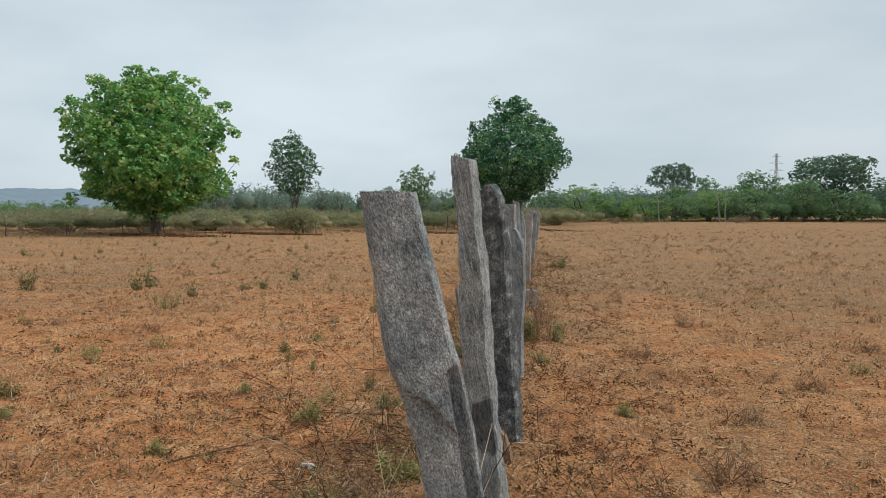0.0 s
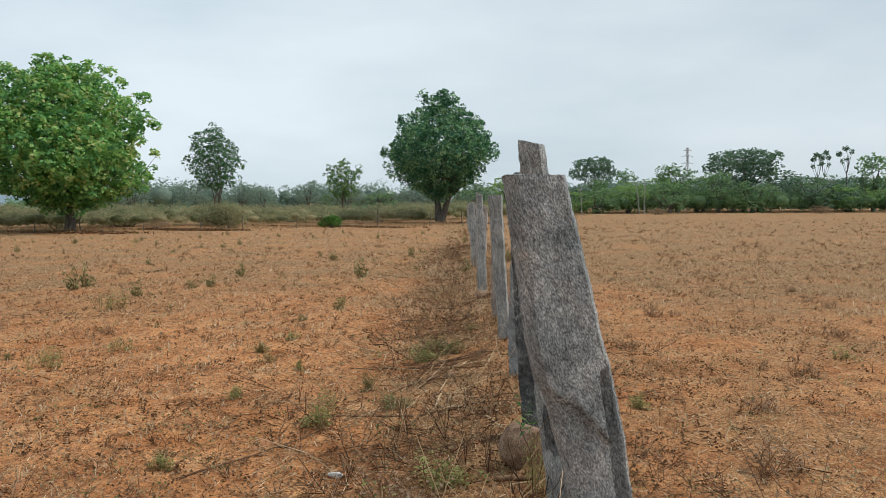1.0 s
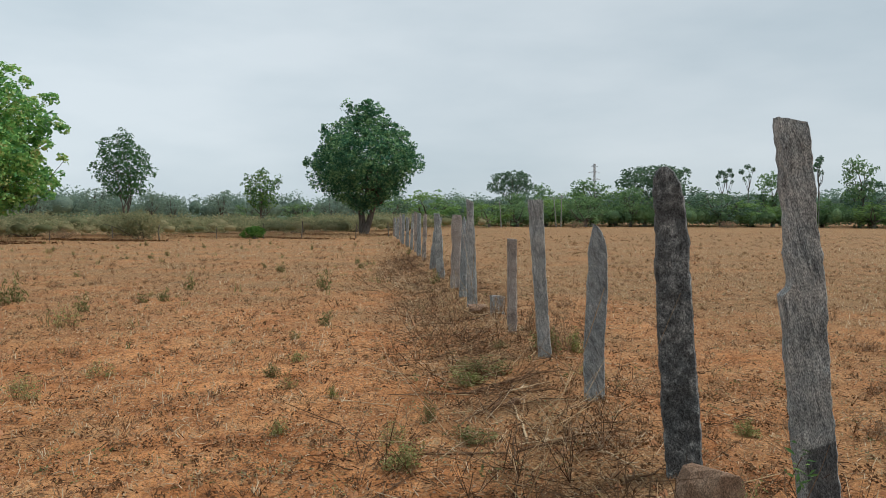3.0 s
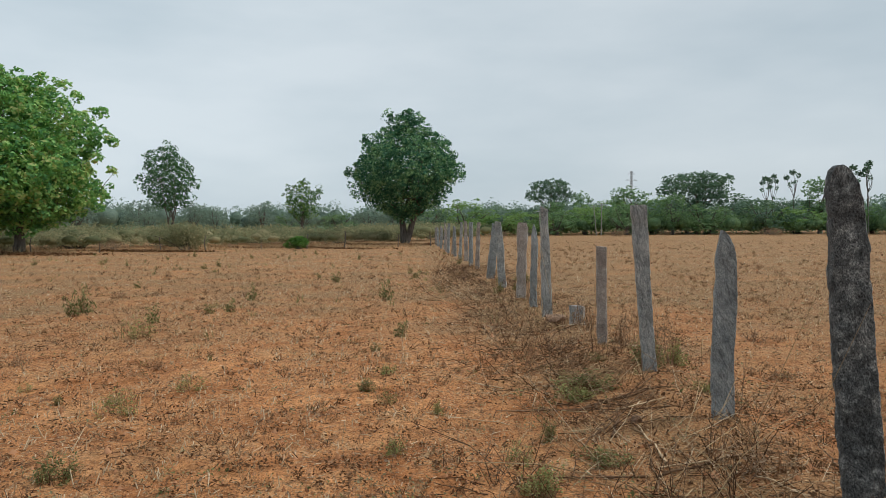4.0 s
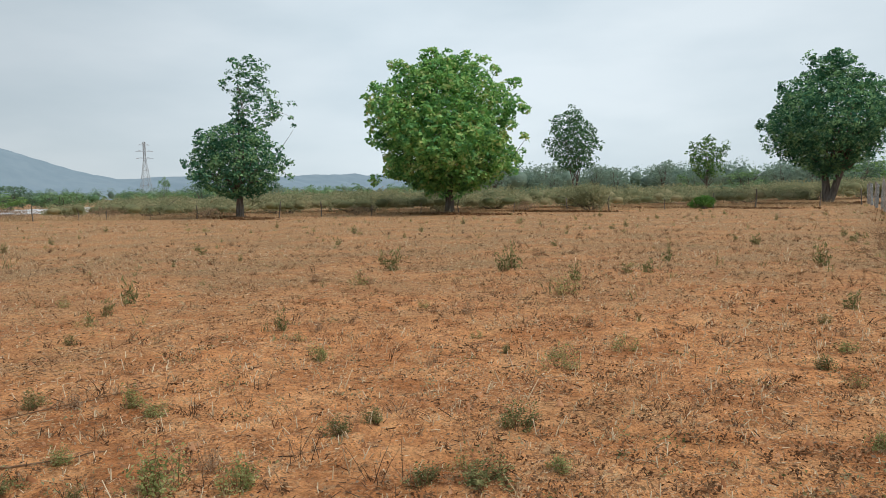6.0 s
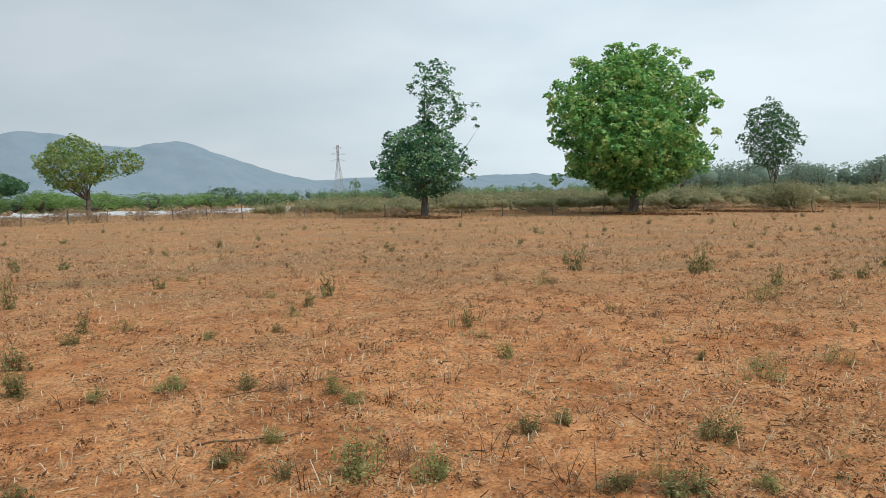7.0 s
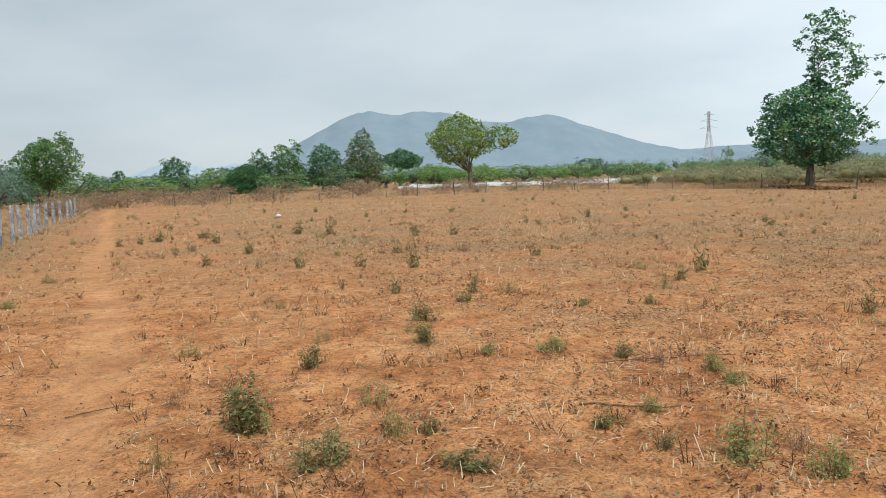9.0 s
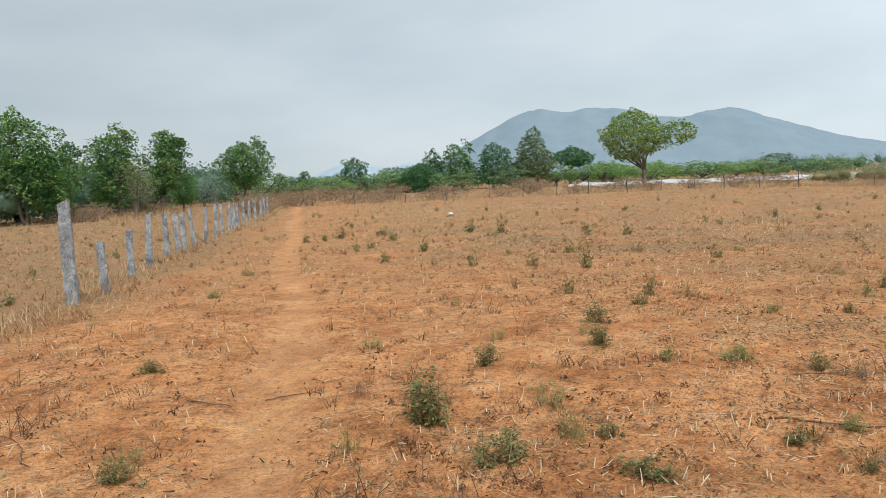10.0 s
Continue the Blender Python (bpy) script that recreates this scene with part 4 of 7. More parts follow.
# the broad round tree at the field's edge
shaped_tree((-25.6, 49.6), (2.4, 0.31), [([(10.8, 0.9, 0.0), (9.8, 2.9, -0.35), (8.6, 4.15, -0.4), (6.8, 4.7, -0.4), (5.0, 4.85, -0.25), (3.8, 4.75, -0.35), (2.9, 4.3, -0.25), (2.5, 3.7, 0.0)], 1500, 0.75)], 26, 0.46, LEAF_BIG, 0.27, "broad round bright green tree with large leaves by the fence", 11, 28, strays=[(11.3, 0.2, -1.0, 3), (10.9, 0.22, -1.6, 3), (10.4, 0.3, -3.6, 4), (10.0, 0.25, -2.9, 3), (8.6, 0.25, -4.9, 3), (7.4, 0.25, -5.2, 3), (2.6, 0.25, -5.2, 3), (8.9, 0.35, 4.5, 4), (10.8, 0.3, 1.4, 3), (10.6, 0.3, 2.4, 3), (9.9, 0.3, 3.5, 3), (7.2, 0.25, 5.4, 3), (5.2, 0.25, 5.5, 2)], limbs_to=16, twigs=150, aspect=0.72, lump=0.24, spacing=1.15, fill=0.4)
# the dark pointed tree at the end of the stone fence
shaped_tree((-1.9, 68.4), (2.9, 0.40), [([(11.7, 0.5, 0.45), (11.0, 1.4, 0.4), (9.8, 2.3, 0.3), (8.5, 3.5, 0.3), (7.5, 4.4, 0.3), (6.2, 4.9, 0.3), (4.8, 4.3, 0), (3.6, 3.2, 0.1), (2.8, 1.9, 0)], 1300, 0.65)], 26, 0.44, LEAF_DARK, 0.25, "dark glossy green tree with a pointed crown and forked trunk", 12, 1, strays=[(9.2, 0.3, -3.2, 5), (11.2, 0.3, -1.1, 5), (6.1, 0.3, -4.7, 4)], limbs_to=14, stems=2, twigs=120, aspect=0.55, lump=0.22, spacing=1.1, fill=0.4)
# the tree with a slim open top over a round lower crown
shaped_tree((-37.7, 41.6), (1.9, 0.23), [([(6.3, 1.3, 0.2), (5.5, 2.5, -0.2), (4.1, 2.9, -0.25), (2.8, 2.85, -0.25), (2.0, 2.1, 0.0)], 620, 0.7), ([(10.9, 0.6, 1.0), (10.3, 1.3, 1.0), (9.3, 1.6, 0.7), (8.2, 1.5, 0.9), (7.1, 1.7, 1.0), (6.3, 1.6, 0.8)], 46, 1.6)], 22, 0.34, LEAF_DARK, 0.20, "dark green tree with a slim open upper crown", 13, 43, strays=[(9.0, 0.25, -0.9, 3), (9.5, 0.15, -0.4, 2), (7.2, 0.4, 2.7, 5), (6.8, 0.4, 2.3, 4), (7.9, 0.08, 3.7, 1), (6.8, 0.1, 3.7, 1), (6.2, 0.08, 3.9, 1), (7.7, 0.3, 2.4, 4), (3.6, 0.25, 3.3, 3), (2.8, 0.15, 3.4, 2), (5.9, 0.2, -2.5, 3), (10.6, 0.2, 0.0, 2), (8.6, 0.2, 2.3, 2)], limbs_to=16, twigs=140, lump=0.24, spacing=1.1, fill=0.35)
# the airy tree behind the wire fence, and a young one beside it
shaped_tree((-26.3, 80.3), (2.6, 0.20), [([(9.9, 0.9, 0.1), (8.9, 2.0, -0.1), (7.2, 2.7, 0.1), (5.2, 2.5, 0), (3.9, 1.7, 0.2)], 340, 1.2)], 20, 0.46, LEAF_MANGO, 0.24, "airy grey-green tree with an open oval crown", 14, 17, limbs_to=11, stems=3, twigs=90, lump=0.4, spacing=1.1, fill=0.18)
shaped_tree((-12.7, 81.3), (2.0, 0.12), [([(6.4, 0.6, 0.2), (5.6, 1.2, 0.1), (4.3, 2.0, -0.1), (2.8, 1.4, 0)], 170, 1.2)], 17, 0.42, LEAF_PATH, 0.23, "young slender green tree behind the fence", 15, 8, strays=[(5.4, 0.4, -1.6, 5), (5.2, 0.4, 1.7, 5)], limbs_to=8, twigs=40, lump=0.4, spacing=1.1, fill=0.18)
# the spreading yellow-green tree before the white sheets
shaped_tree((-79.7, 36.6), (2.1, 0.26), [([(8.0, 1.4, -1.1), (7.2, 2.6, -1.1), (6.2, 3.5, -1.2), (5.2, 3.6, -1.1), (4.2, 3.0, -1.3), (3.4, 2.1, -1.7)], 420, 0.8), ([(6.9, 1.0, 3.5), (6.2, 1.8, 3.5), (5.2, 1.9, 3.4), (4.5, 1.3, 3.1)], 90, 0.8)], 20, 0.46, LEAF_YELLOW, 0.25, "spreading yellow-green tree with a forked trunk", 16, 66, limbs_to=10, twigs=80, lump=0.28, spacing=1.1, fill=0.14)
# trees beyond the western edge
BEYOND = "trees beyond the western edge"
shaped_tree((-113.9, 33.5), (1.6, 0.22), [([(8.7, 0.5, 0.6), (7.3, 1.5, 0.1), (5.4, 2.3, 0.3), (3.7, 3.1, 0.4), (1.8, 2.4, 0.5)], 495, 0.7)], 18, 0.5, LEAF_BUFF, 0.29, "cone-shaped tree with buff flower heads beyond the fence", 17, 75, lump=0.22, limb_parts=False, inset=0.2, group=BEYOND)
shaped_tree((-123.1, 6.3), (1.2, 0.2), [([(5.5, 0.6, 0.7), (3.9, 1.8, 0.6), (2.4, 2.1, 0.5), (1.1, 1.7, 0.6)], 285, 0.6)], 16, 0.5, LEAF_MANGO, 0.29, "dark lopsided tree beyond the path's end", 18, 88, strays=[(5.0, 0.4, -0.9, 5), (4.6, 0.4, 2.2, 4)], lump=0.3, limb_parts=False, inset=0.2, group=BEYOND)
shaped_tree((-123.1, -1.7), (1.0, 0.14), [([(3.5, 0.7, 0.7), (2.5, 0.8, 0.5), (1.1, 0.8, 0.4)], 105, 0.6)], 16, 0.45, LEAF_MANGO, 0.29, "small dark tree beyond the path's end", 19, 92, lump=0.3, limb_parts=False, inset=0.2, group=BEYOND)
shaped_tree((-112.4, 15.6), (0.8, 0.22), [([(3.6, 1.4, 0.5), (2.8, 2.5, 0.3), (1.4, 2.9, 0.4), (0.4, 2.8, 0.4)], 630, 0.3)], 16, 0.4, LEAF_MANGO, 0.2, "dense dark green dome-shaped orchard tree", 20, 83, lump=0.1, limb_parts=False, inset=0.2, group=BEYOND, spacing=0.8, fill=1.0)
shaped_tree((-120.0, 19.1), (2.6, 0.16), [([(6.1, 0.6, 0.2), (5.0, 1.2, 0.2), (3.4, 1.0, 0.7), (1.4, 0.9, 1.0)], 150, 0.7)], 16, 0.5, LEAF_MANGO, 0.29, "tall airy dark tree with tufted branches", 21, 82, lump=0.35, limb_parts=False, inset=0.2, group=BEYOND)
shaped_tree((-119.4, 22.9), (2.4, 0.2), [([(7.0, 0.6, -0.7), (6.1, 1.5, -0.2), (4.4, 2.0, 0.3), (2.6, 2.0, 0.4), (1.0, 1.6, 0.5)], 345, 0.65)], 16, 0.5, LEAF_PATH, 0.29, "tall green tree with several tops", 22, 80, strays=[(6.9, 0.5, 1.9, 8), (6.0, 0.5, 2.3, 6)], lump=0.3, limb_parts=False, inset=0.2, group=BEYOND)
shaped_tree((-122.2, 29.4), (1.8, 0.22), [([(6.8, 1.1, 0.1), (5.8, 2.3, 0.5), (3.5, 2.6, 0.5), (1.2, 2.1, 0.2)], 390, 0.6)], 16, 0.5, LEAF_MANGO, 0.29, "broad dark blue-green tree", 23, 77, lump=0.22, limb_parts=False, inset=0.2, group=BEYOND)
shaped_tree((-110.2, 27.8), (1.0, 0.1), [([(3.9, 0.6, 0.5), (2.8, 1.6, 0.4), (1.0, 1.0, 0.3)], 120, 0.8)], 12, 0.5, LEAF_GREY, 0.18, "thin pale grey-green young tree", 24, 77, lump=0.3, limb_parts=False, inset=0.2, group=BEYOND)
shaped_tree((-120.7, 42.0), (3.0, 0.2), [([(5.4, 2.2, 0.4), (4.6, 3.0, 0.4), (3.8, 2.6, 0.5)], 255, 0.8)], 16, 0.45, LEAF_MANGO, 0.29, "flat-topped dark tree behind the orchard", 25, 72, lump=0.25, limb_parts=False, inset=0.2, group=BEYOND)
# trees by the path
BY_PATH = "trees by the path"
shaped_tree((-45.2, -14.1), (2.2, 0.16), [([(6.0, 0.6, -0.2), (5.5, 1.5, 0.1), (4.5, 1.9, 0.2), (3.4, 2.0, 0.1), (2.0, 1.9, 0)], 390, 0.85), ([(3.6, 1.2, 1.0), (2.4, 1.5, 1.2), (1.2, 1.3, 1.3)], 225, 0.6)], 24, 0.5, LEAF_PATH, 0.19, "airy green tree with feathery branch ends by the path", 26, 110, stems=3, twigs=70, lump=0.3, group=BY_PATH, inset=0.0, spacing=1.1, fill=0.5, stretch=0.93)
shaped_tree((-46.5, -17.2), (1.6, 0.14), [([(5.6, 0.9, 0), (4.4, 2.0, 0), (2.8, 2.2, 0), (1.4, 1.8, 0)], 360, 0.7)], 22, 0.48, LEAF_PATH, 0.19, "leaning green tree among the trees by the path", 27, 110, stems=2, lump=0.25, group=BY_PATH, inset=0.0, spacing=1.1, fill=0.5, stretch=0.93)
shaped_tree((-50.6, -13.7), (2.2, 0.10), [([(4.8, 0.4, 0.4), (4.2, 0.8, 0.4), (3.0, 0.8, 0.2), (1.6, 0.9, -0.3)], 165, 0.7)], 22, 0.42, LEAF_PATH, 0.18, "slim green tree with a bent stem by the path", 28, 108, lump=0.3, group=BY_PATH, inset=0.0, spacing=1.1, fill=0.5, stretch=0.93)
shaped_tree((-54.4, -11.6), (1.9, 0.17), [([(5.3, 1.0, -0.3), (4.5, 1.65, -0.1), (3.3, 1.6, -0.2), (2.0, 1.4, -0.4), (0.9, 1.0, -0.6)], 450, 0.6)], 24, 0.46, LEAF_PATH, 0.19, "green tree with a dense uneven crown by the path", 29, 105, strays=[(6.2, 0.25, 0.2, 5), (5.8, 0.35, 0.6, 8), (5.3, 0.35, 0.8, 8)], stems=2, twigs=60, lump=0.28, group=BY_PATH, inset=0.0, spacing=1.1, fill=0.5, stretch=0.93)
shaped_tree((-52.6, -10.2), (1.2, 0.10), [([(3.4, 0.7, 0.2), (2.6, 1.15, 0.4), (1.6, 1.0, 0.3)], 180, 0.9)], 11, 0.4, LEAF_OLIVE, 0.10, "thin olive tree with many bare branches", 30, 104, stems=3, twigs=90, lump=0.3, group=BY_PATH, inset=0.0, spacing=1.1, fill=0.5, stretch=0.93)
shaped_tree((-56.9, -9.4), (1.7, 0.14), [([(5.9, 0.4, 0.4), (5.3, 1.0, 0.8), (4.4, 1.25, 0.7), (3.2, 1.25, 0.6), (2.1, 0.9, 0.4)], 405, 0.6)], 24, 0.42, LEAF_PATH, 0.19, "green tree with yellowish top and forked dark trunk", 31, 102, strays=[(5.3, 0.25, 1.6, 9), (1.6, 0.3, -0.2, 6)], stems=2, twigs=60, lump=0.28, group=BY_PATH, inset=0.0, spacing=1.1, fill=0.5, stretch=0.93)
shaped_tree((-60.2, -8.5), (0.6, 0.09), [([(2.7, 0.6, 0.3), (1.9, 0.9, 0.2), (0.9, 0.9, 0.1)], 165, 0.6)], 22, 0.36, LEAF_MID, 0.14, "low dark green bushy tree by the path", 32, 100, lump=0.25, limb_parts=False, group=BY_PATH, inset=0.0, spacing=1.1, fill=0.5, stretch=0.93)
shaped_tree((-79.3, -6.0), (1.9, 0.2), [([(6.0, 2.2, 0.3), (4.8, 3.0, 0.2), (3.6, 2.4, 0.3), (2.4, 1.5, 0.4)], 495, 0.65)], 24, 0.55, LEAF_PATH, 0.22, "rounded green tree standing free by the path", 33, 96, strays=[(7.0, 0.5, 1.6, 12), (6.4, 0.5, 2.2, 8), (6.5, 0.3, 0.2, 6)], stems=2, twigs=60, lump=0.26, group=BY_PATH, inset=0.0, spacing=1.1, fill=0.5, stretch=0.87)
shaped_tree((-75.2, -9.3), (1.0, 0.12), [([(2.9, 0.7, 0.6), (2.0, 1.1, 0.4), (0.9, 1.1, 0.4)], 135, 0.7)], 14, 0.45, FAR_GREY, 0.17, "small green tree by the path, grey haze in its colour", 34, 99, lump=0.25, limb_parts=False, group=BY_PATH, inset=0.0, spacing=1.1, fill=0.5, stretch=0.93)


def stock(name, label, seed, leaf, kind):
    """A tree of unit size (about 1 m high and wide), laid out far below use: its copies stand in the distance."""
    rng = np.random.default_rng(seed)
    if kind == "round":
        lobes = globe(rng, (0, 0, 0.55), (0.42, 0.42, 0.36), 12, 0.15, 1.0) + [((0, 0, 0.24), (0.40, 0.40, 0.22), 0.5)]
        t, n, per, cr, ls = (0.18, 0.03), 150, 11, 0.078, 0.052
    elif kind == "tall":
        lobes = globe(rng, (0, 0, 0.62), (0.30, 0.30, 0.30), 9, 0.13, 0.8) + [((-0.25, 0, 0.42), (0.17, 0.17, 0.12), 0.2), ((0.27, 0, 0.5), (0.16, 0.16, 0.12), 0.2), ((0.02, 0.1, 0.3), (0.2, 0.2, 0.12), 0.15)]
        t, n, per, cr, ls = (0.26, 0.028), 148, 11, 0.075, 0.05
    elif kind == "umbrella":
        lobes = [((0, 0, 0.82), (0.42, 0.42, 0.12), 1.0), ((-0.28, 0, 0.68), (0.25, 0.25, 0.09), 0.4), ((0.3, 0.1, 0.70), (0.24, 0.24, 0.09), 0.4), ((0.05, 0, 0.55), (0.3, 0.3, 0.12), 0.3)]
        t, n, per, cr, ls = (0.42, 0.022), 340, 15, 0.06, 0.040
    else:
        lobes = [((0.03, 0, 0.95), (0.06, 0.06, 0.03), 0.3), ((-0.10, 0, 0.90), (0.05, 0.05, 0.025), 0.25), ((0.14, 0.03, 0.87), (0.05, 0.05, 0.025), 0.25), ((-0.02, 0.05, 0.80), (0.04, 0.04, 0.02), 0.15), ((0.10, -0.04, 0.76), (0.04, 0.04, 0.02), 0.12)]
        t, n, per, cr, ls = (0.62, 0.010), 60, 12, 0.035, 0.034
    return tree(name, (0, 0), t, lobes, n, per, cr, leaf, ls, label, seed=seed, limbs_to=8, gaps=0.1, twigs=24, limb_parts=False)


def stand(src, x, y, h, w, turn):
    m = pose(x, y, float(ground_z(x, y)), 0, 0, turn) @ Matrix.Diagonal((w, w, h, 1))
    return copy_thing(src, m)


def settle(src, x, y, h, w, turn):
    src.matrix_basis = pose(x, y, float(ground_z(x, y)), 0, 0, turn) @ Matrix.Diagonal((w, w, h, 1))


FAR = "trees beyond the fields"
stocks = {}
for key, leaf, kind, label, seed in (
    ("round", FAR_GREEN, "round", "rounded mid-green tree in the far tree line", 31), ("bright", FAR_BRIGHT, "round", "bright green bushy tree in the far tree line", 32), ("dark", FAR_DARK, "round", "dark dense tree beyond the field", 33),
    ("tall", FAR_GREY, "tall", "tall uneven green tree beyond the field, grey haze in its colour", 34), ("tall_green", FAR_GREEN, "tall", "tall uneven green tree beyond the fence", 35), ("umbrella", FAR_DARK, "umbrella", "dark flat-topped tree rising from the tree line", 36),
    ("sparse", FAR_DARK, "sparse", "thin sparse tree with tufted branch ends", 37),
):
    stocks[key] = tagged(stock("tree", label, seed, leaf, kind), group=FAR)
used = set()


def plant_far(key, x, y, h, w, turn=0.0):
    if key in used:
        return stand(stocks[key], x, y, h, w, turn)
    used.add(key)
    FIRST[key] = (x, y, h, w, turn)


FIRST = {}
# north-east tree line beyond the right-hand field
for row in (
    ("bright", 6.8, 112, 5.6, 9.5, 10), ("umbrella", 21, 121, 9.2, 7.2, 0), ("tall_green", 33.6, 119, 7.8, 9.5, 40), ("umbrella", 43.2, 117, 10.0, 12.5, 20), ("dark", 46, 118, 7.4, 13, 70), ("tall_green", 28, 128, 7.4, 6.0, 0),
    ("bright", 38.5, 122, 6.4, 8.0, 90), ("round", 12, 126, 5.0, 8.5, 30), ("round", 16.5, 120, 4.2, 8.0, 200), ("bright", 25.5, 116, 4.8, 7.5, 240), ("tall_green", 20.5, 116, 5.4, 6.0, 140), ("round", 30, 114, 4.8, 8.0, 300),
    ("dark", 40.5, 114, 5.2, 8.0, 15), ("dark", 34.5, 112, 4.2, 7.0, 200), ("round", 52.5, 113, 5.2, 9.0, 60), ("tall_green", 59.5, 111, 8.6, 9.0, 80), ("dark", 57, 113, 5.8, 7.0, 0), ("sparse", 62.3, 108, 10.0, 8.25, 0), ("sparse", 64.6, 107.6, 10.6, 9, 60),
    ("tall_green", 67, 101.5, 10.4, 7.0, 30), ("dark", 67.5, 100, 7.6, 8.0, 120), ("sparse", 56.0, 112, 9.6, 6.75, 130), ("sparse", 52.8, 114, 8.8, 6.75, 200), ("sparse", 54.2, 115, 9.2, 6, 20), ("sparse", 70.5, 98, 10.6, 8.25, 90), ("tall_green", 73, 95, 8.6, 9.0, 10), ("bright", 71, 92, 4.6, 8.0, 50), ("round", 63, 104, 4.4, 8.0, 50),
    ("dark", 77, 90, 7.6, 9.0, 30), ("tall_green", 81, 86, 9.6, 9.0, 70), ("round", 85, 80, 6.2, 10.0, 150), ("tall_green", 90, 72, 8.0, 9.0, 0), ("round", 95, 62, 6.4, 11.0, 20),
    ("bright", 15, 106, 3.6, 7.0, 0), ("round", 19.5, 108, 3.8, 7.0, 70), ("bright", 24, 110, 4.4, 7.0, 120), ("round", 29.5, 108, 4.4, 7.0, 20), ("tall_green", 36.5, 109, 6.2, 7.0, 250), ("round", 41, 108, 4.6, 7.5, 190), ("dark", 50, 108, 5.8, 9.0, 220), ("bright", 54, 107, 4.0, 8.0, 300), ("bright", 59, 104, 3.8, 7.0, 40), ("round", 8, 118, 4.4, 8.0, 0), ("bright", 32, 124, 6.2, 8.0, 60), ("bright", 66, 97, 3.6, 7.0, 0), ("round", 75, 92, 4.2, 8.0, 0),
    ("dark", 1.0, 105, 5.2, 6.0, 10), ("round", 2.0, 118, 4.6, 8.0, 80), ("bright", 12.3, 110, 3.4, 6.0, 80),
):
    plant_far(*row)
# hazier trees behind the wire fence, and those beyond the path's end
for row in (
    ("tall", -44.5, 100.7, 5.4, 6.0, 0), ("tall", -47.8, 111.4, 6.4, 4.5, 50), ("tall", -40.8, 113, 6.0, 6.5, 90), ("tall", -34.7, 118.3, 5.8, 6.5, 0), ("tall", -29.7, 112.3, 4.9, 6.0, 200), ("tall", -24.1, 118.1, 5.8, 7.0, 130), ("tall", -17.0, 112, 5.2, 5.5, 20), ("round", -20.0, 120, 3.8, 6.0, 20), ("tall", -8.0, 125, 4.6, 7.0, 220), ("round", -13.0, 130, 4.2, 8.0, 70),
    ("tall", -3.5, 112, 4.4, 6.0, 10), ("tall", -55, 118, 4.6, 6.0, 0), ("round", -60, 110, 3.8, 7.0, 0), ("dark", -79.6, 79.7, 4.0, 5.0, 0), ("tall", -66.0, 78.6, 3.8, 3.5, 70), ("round", -57.9, 84.7, 3.0, 5.0, 50), ("round", -105, 96.6, 5.4, 2.8, 0), ("round", -50.5, 92.0, 3.2, 6.0, 20), ("tall", -37, 105, 4.0, 5.0, 0),
    ("dark", -127.8, 83.2, 4.8, 7.0, 40), ("dark", -125.1, 87.3, 3.4, 5.0, 80), ("dark", -116.3, 98.8, 3.0, 4.0, 10), ("dark", -136, 88.8, 4.8, 7.5, 120), ("bright", -130, 70, 3.6, 10, 0), ("bright", -128, 62, 3.3, 10, 60), ("round", -130, 54, 3.6, 10, 160), ("bright", -126, 50, 3.8, 9, 200), ("round", -124, 92, 3.0, 8, 10), ("bright", -132, 78, 3.2, 9, 20), ("round", -118, 108, 2.8, 9, 20), ("bright", -112, 113, 2.8, 9, 140),
    ("dark", -57, -17, 4.4, 6.0, 30), ("dark", -46, -18, 5.0, 7.0, 60),
    ("round", -52, -17, 4.6, 6.0, 0), ("round", -66, -14, 3.0, 6.0, 100), ("round", -67, -12, 3.6, 6.0, 200), ("round", -90, -8, 3.6, 8.0, 0), ("round", -100, -6, 3.8, 9.0, 60), ("bright", -100, 2, 2.8, 8.0, 60), ("round", -106, 20, 2.8, 8.0, 60), ("round", -112, 30, 3.2, 8.0, 0), ("bright", -118, 48, 3.4, 9.0, 0), ("bright", -122, 56, 3.4, 9.0, 100), ("round", -122, 66, 3.2, 9.0, 0), ("bright", -120, 76, 3.2, 9.0, 70), ("round", -118, 86, 3.0, 8.0, 200),
    ("bright", -116.3, 12, 3.9, 6.0, 20), ("bright", -115.8, 16.7, 3.8, 8.0, 50), ("round", -110, 8.0, 3.0, 7.0, 0), ("bright", -116, 38, 3.9, 8.0, 30), ("bright", -114, 45, 3.8, 8.0, 130), ("bright", -110, 51, 3.6, 8.0, 220), ("dark", -124, 34, 4.2, 8.0, 40), ("dark", -122, 12, 3.4, 8.0, 140), ("dark", -126, 15, 4.6, 9.0, 10), ("dark", -127, 25, 5.2, 10.0, 80), ("tall", -128, 20, 5.6, 8.0, 20), ("dark", -126, 38, 4.6, 9.0, 200), ("dark", -128, 5, 3.6, 9.0, 0), ("dark", -126, 46, 4.2, 9.0, 60), ("tall", -130, -3, 3.5, 9.0, 60), ("round", -118, 3.0, 3.2, 8.0, 90), ("round", -125, -6, 3.4, 8.0, 30), ("tall_green", -44, -23, 7.5, 8.0, 10), ("tall_green", -38, -26, 8.0, 8.0, 110),
):
    plant_far(*row)
for key, place in FIRST.items():
    settle(stocks[key], *place)


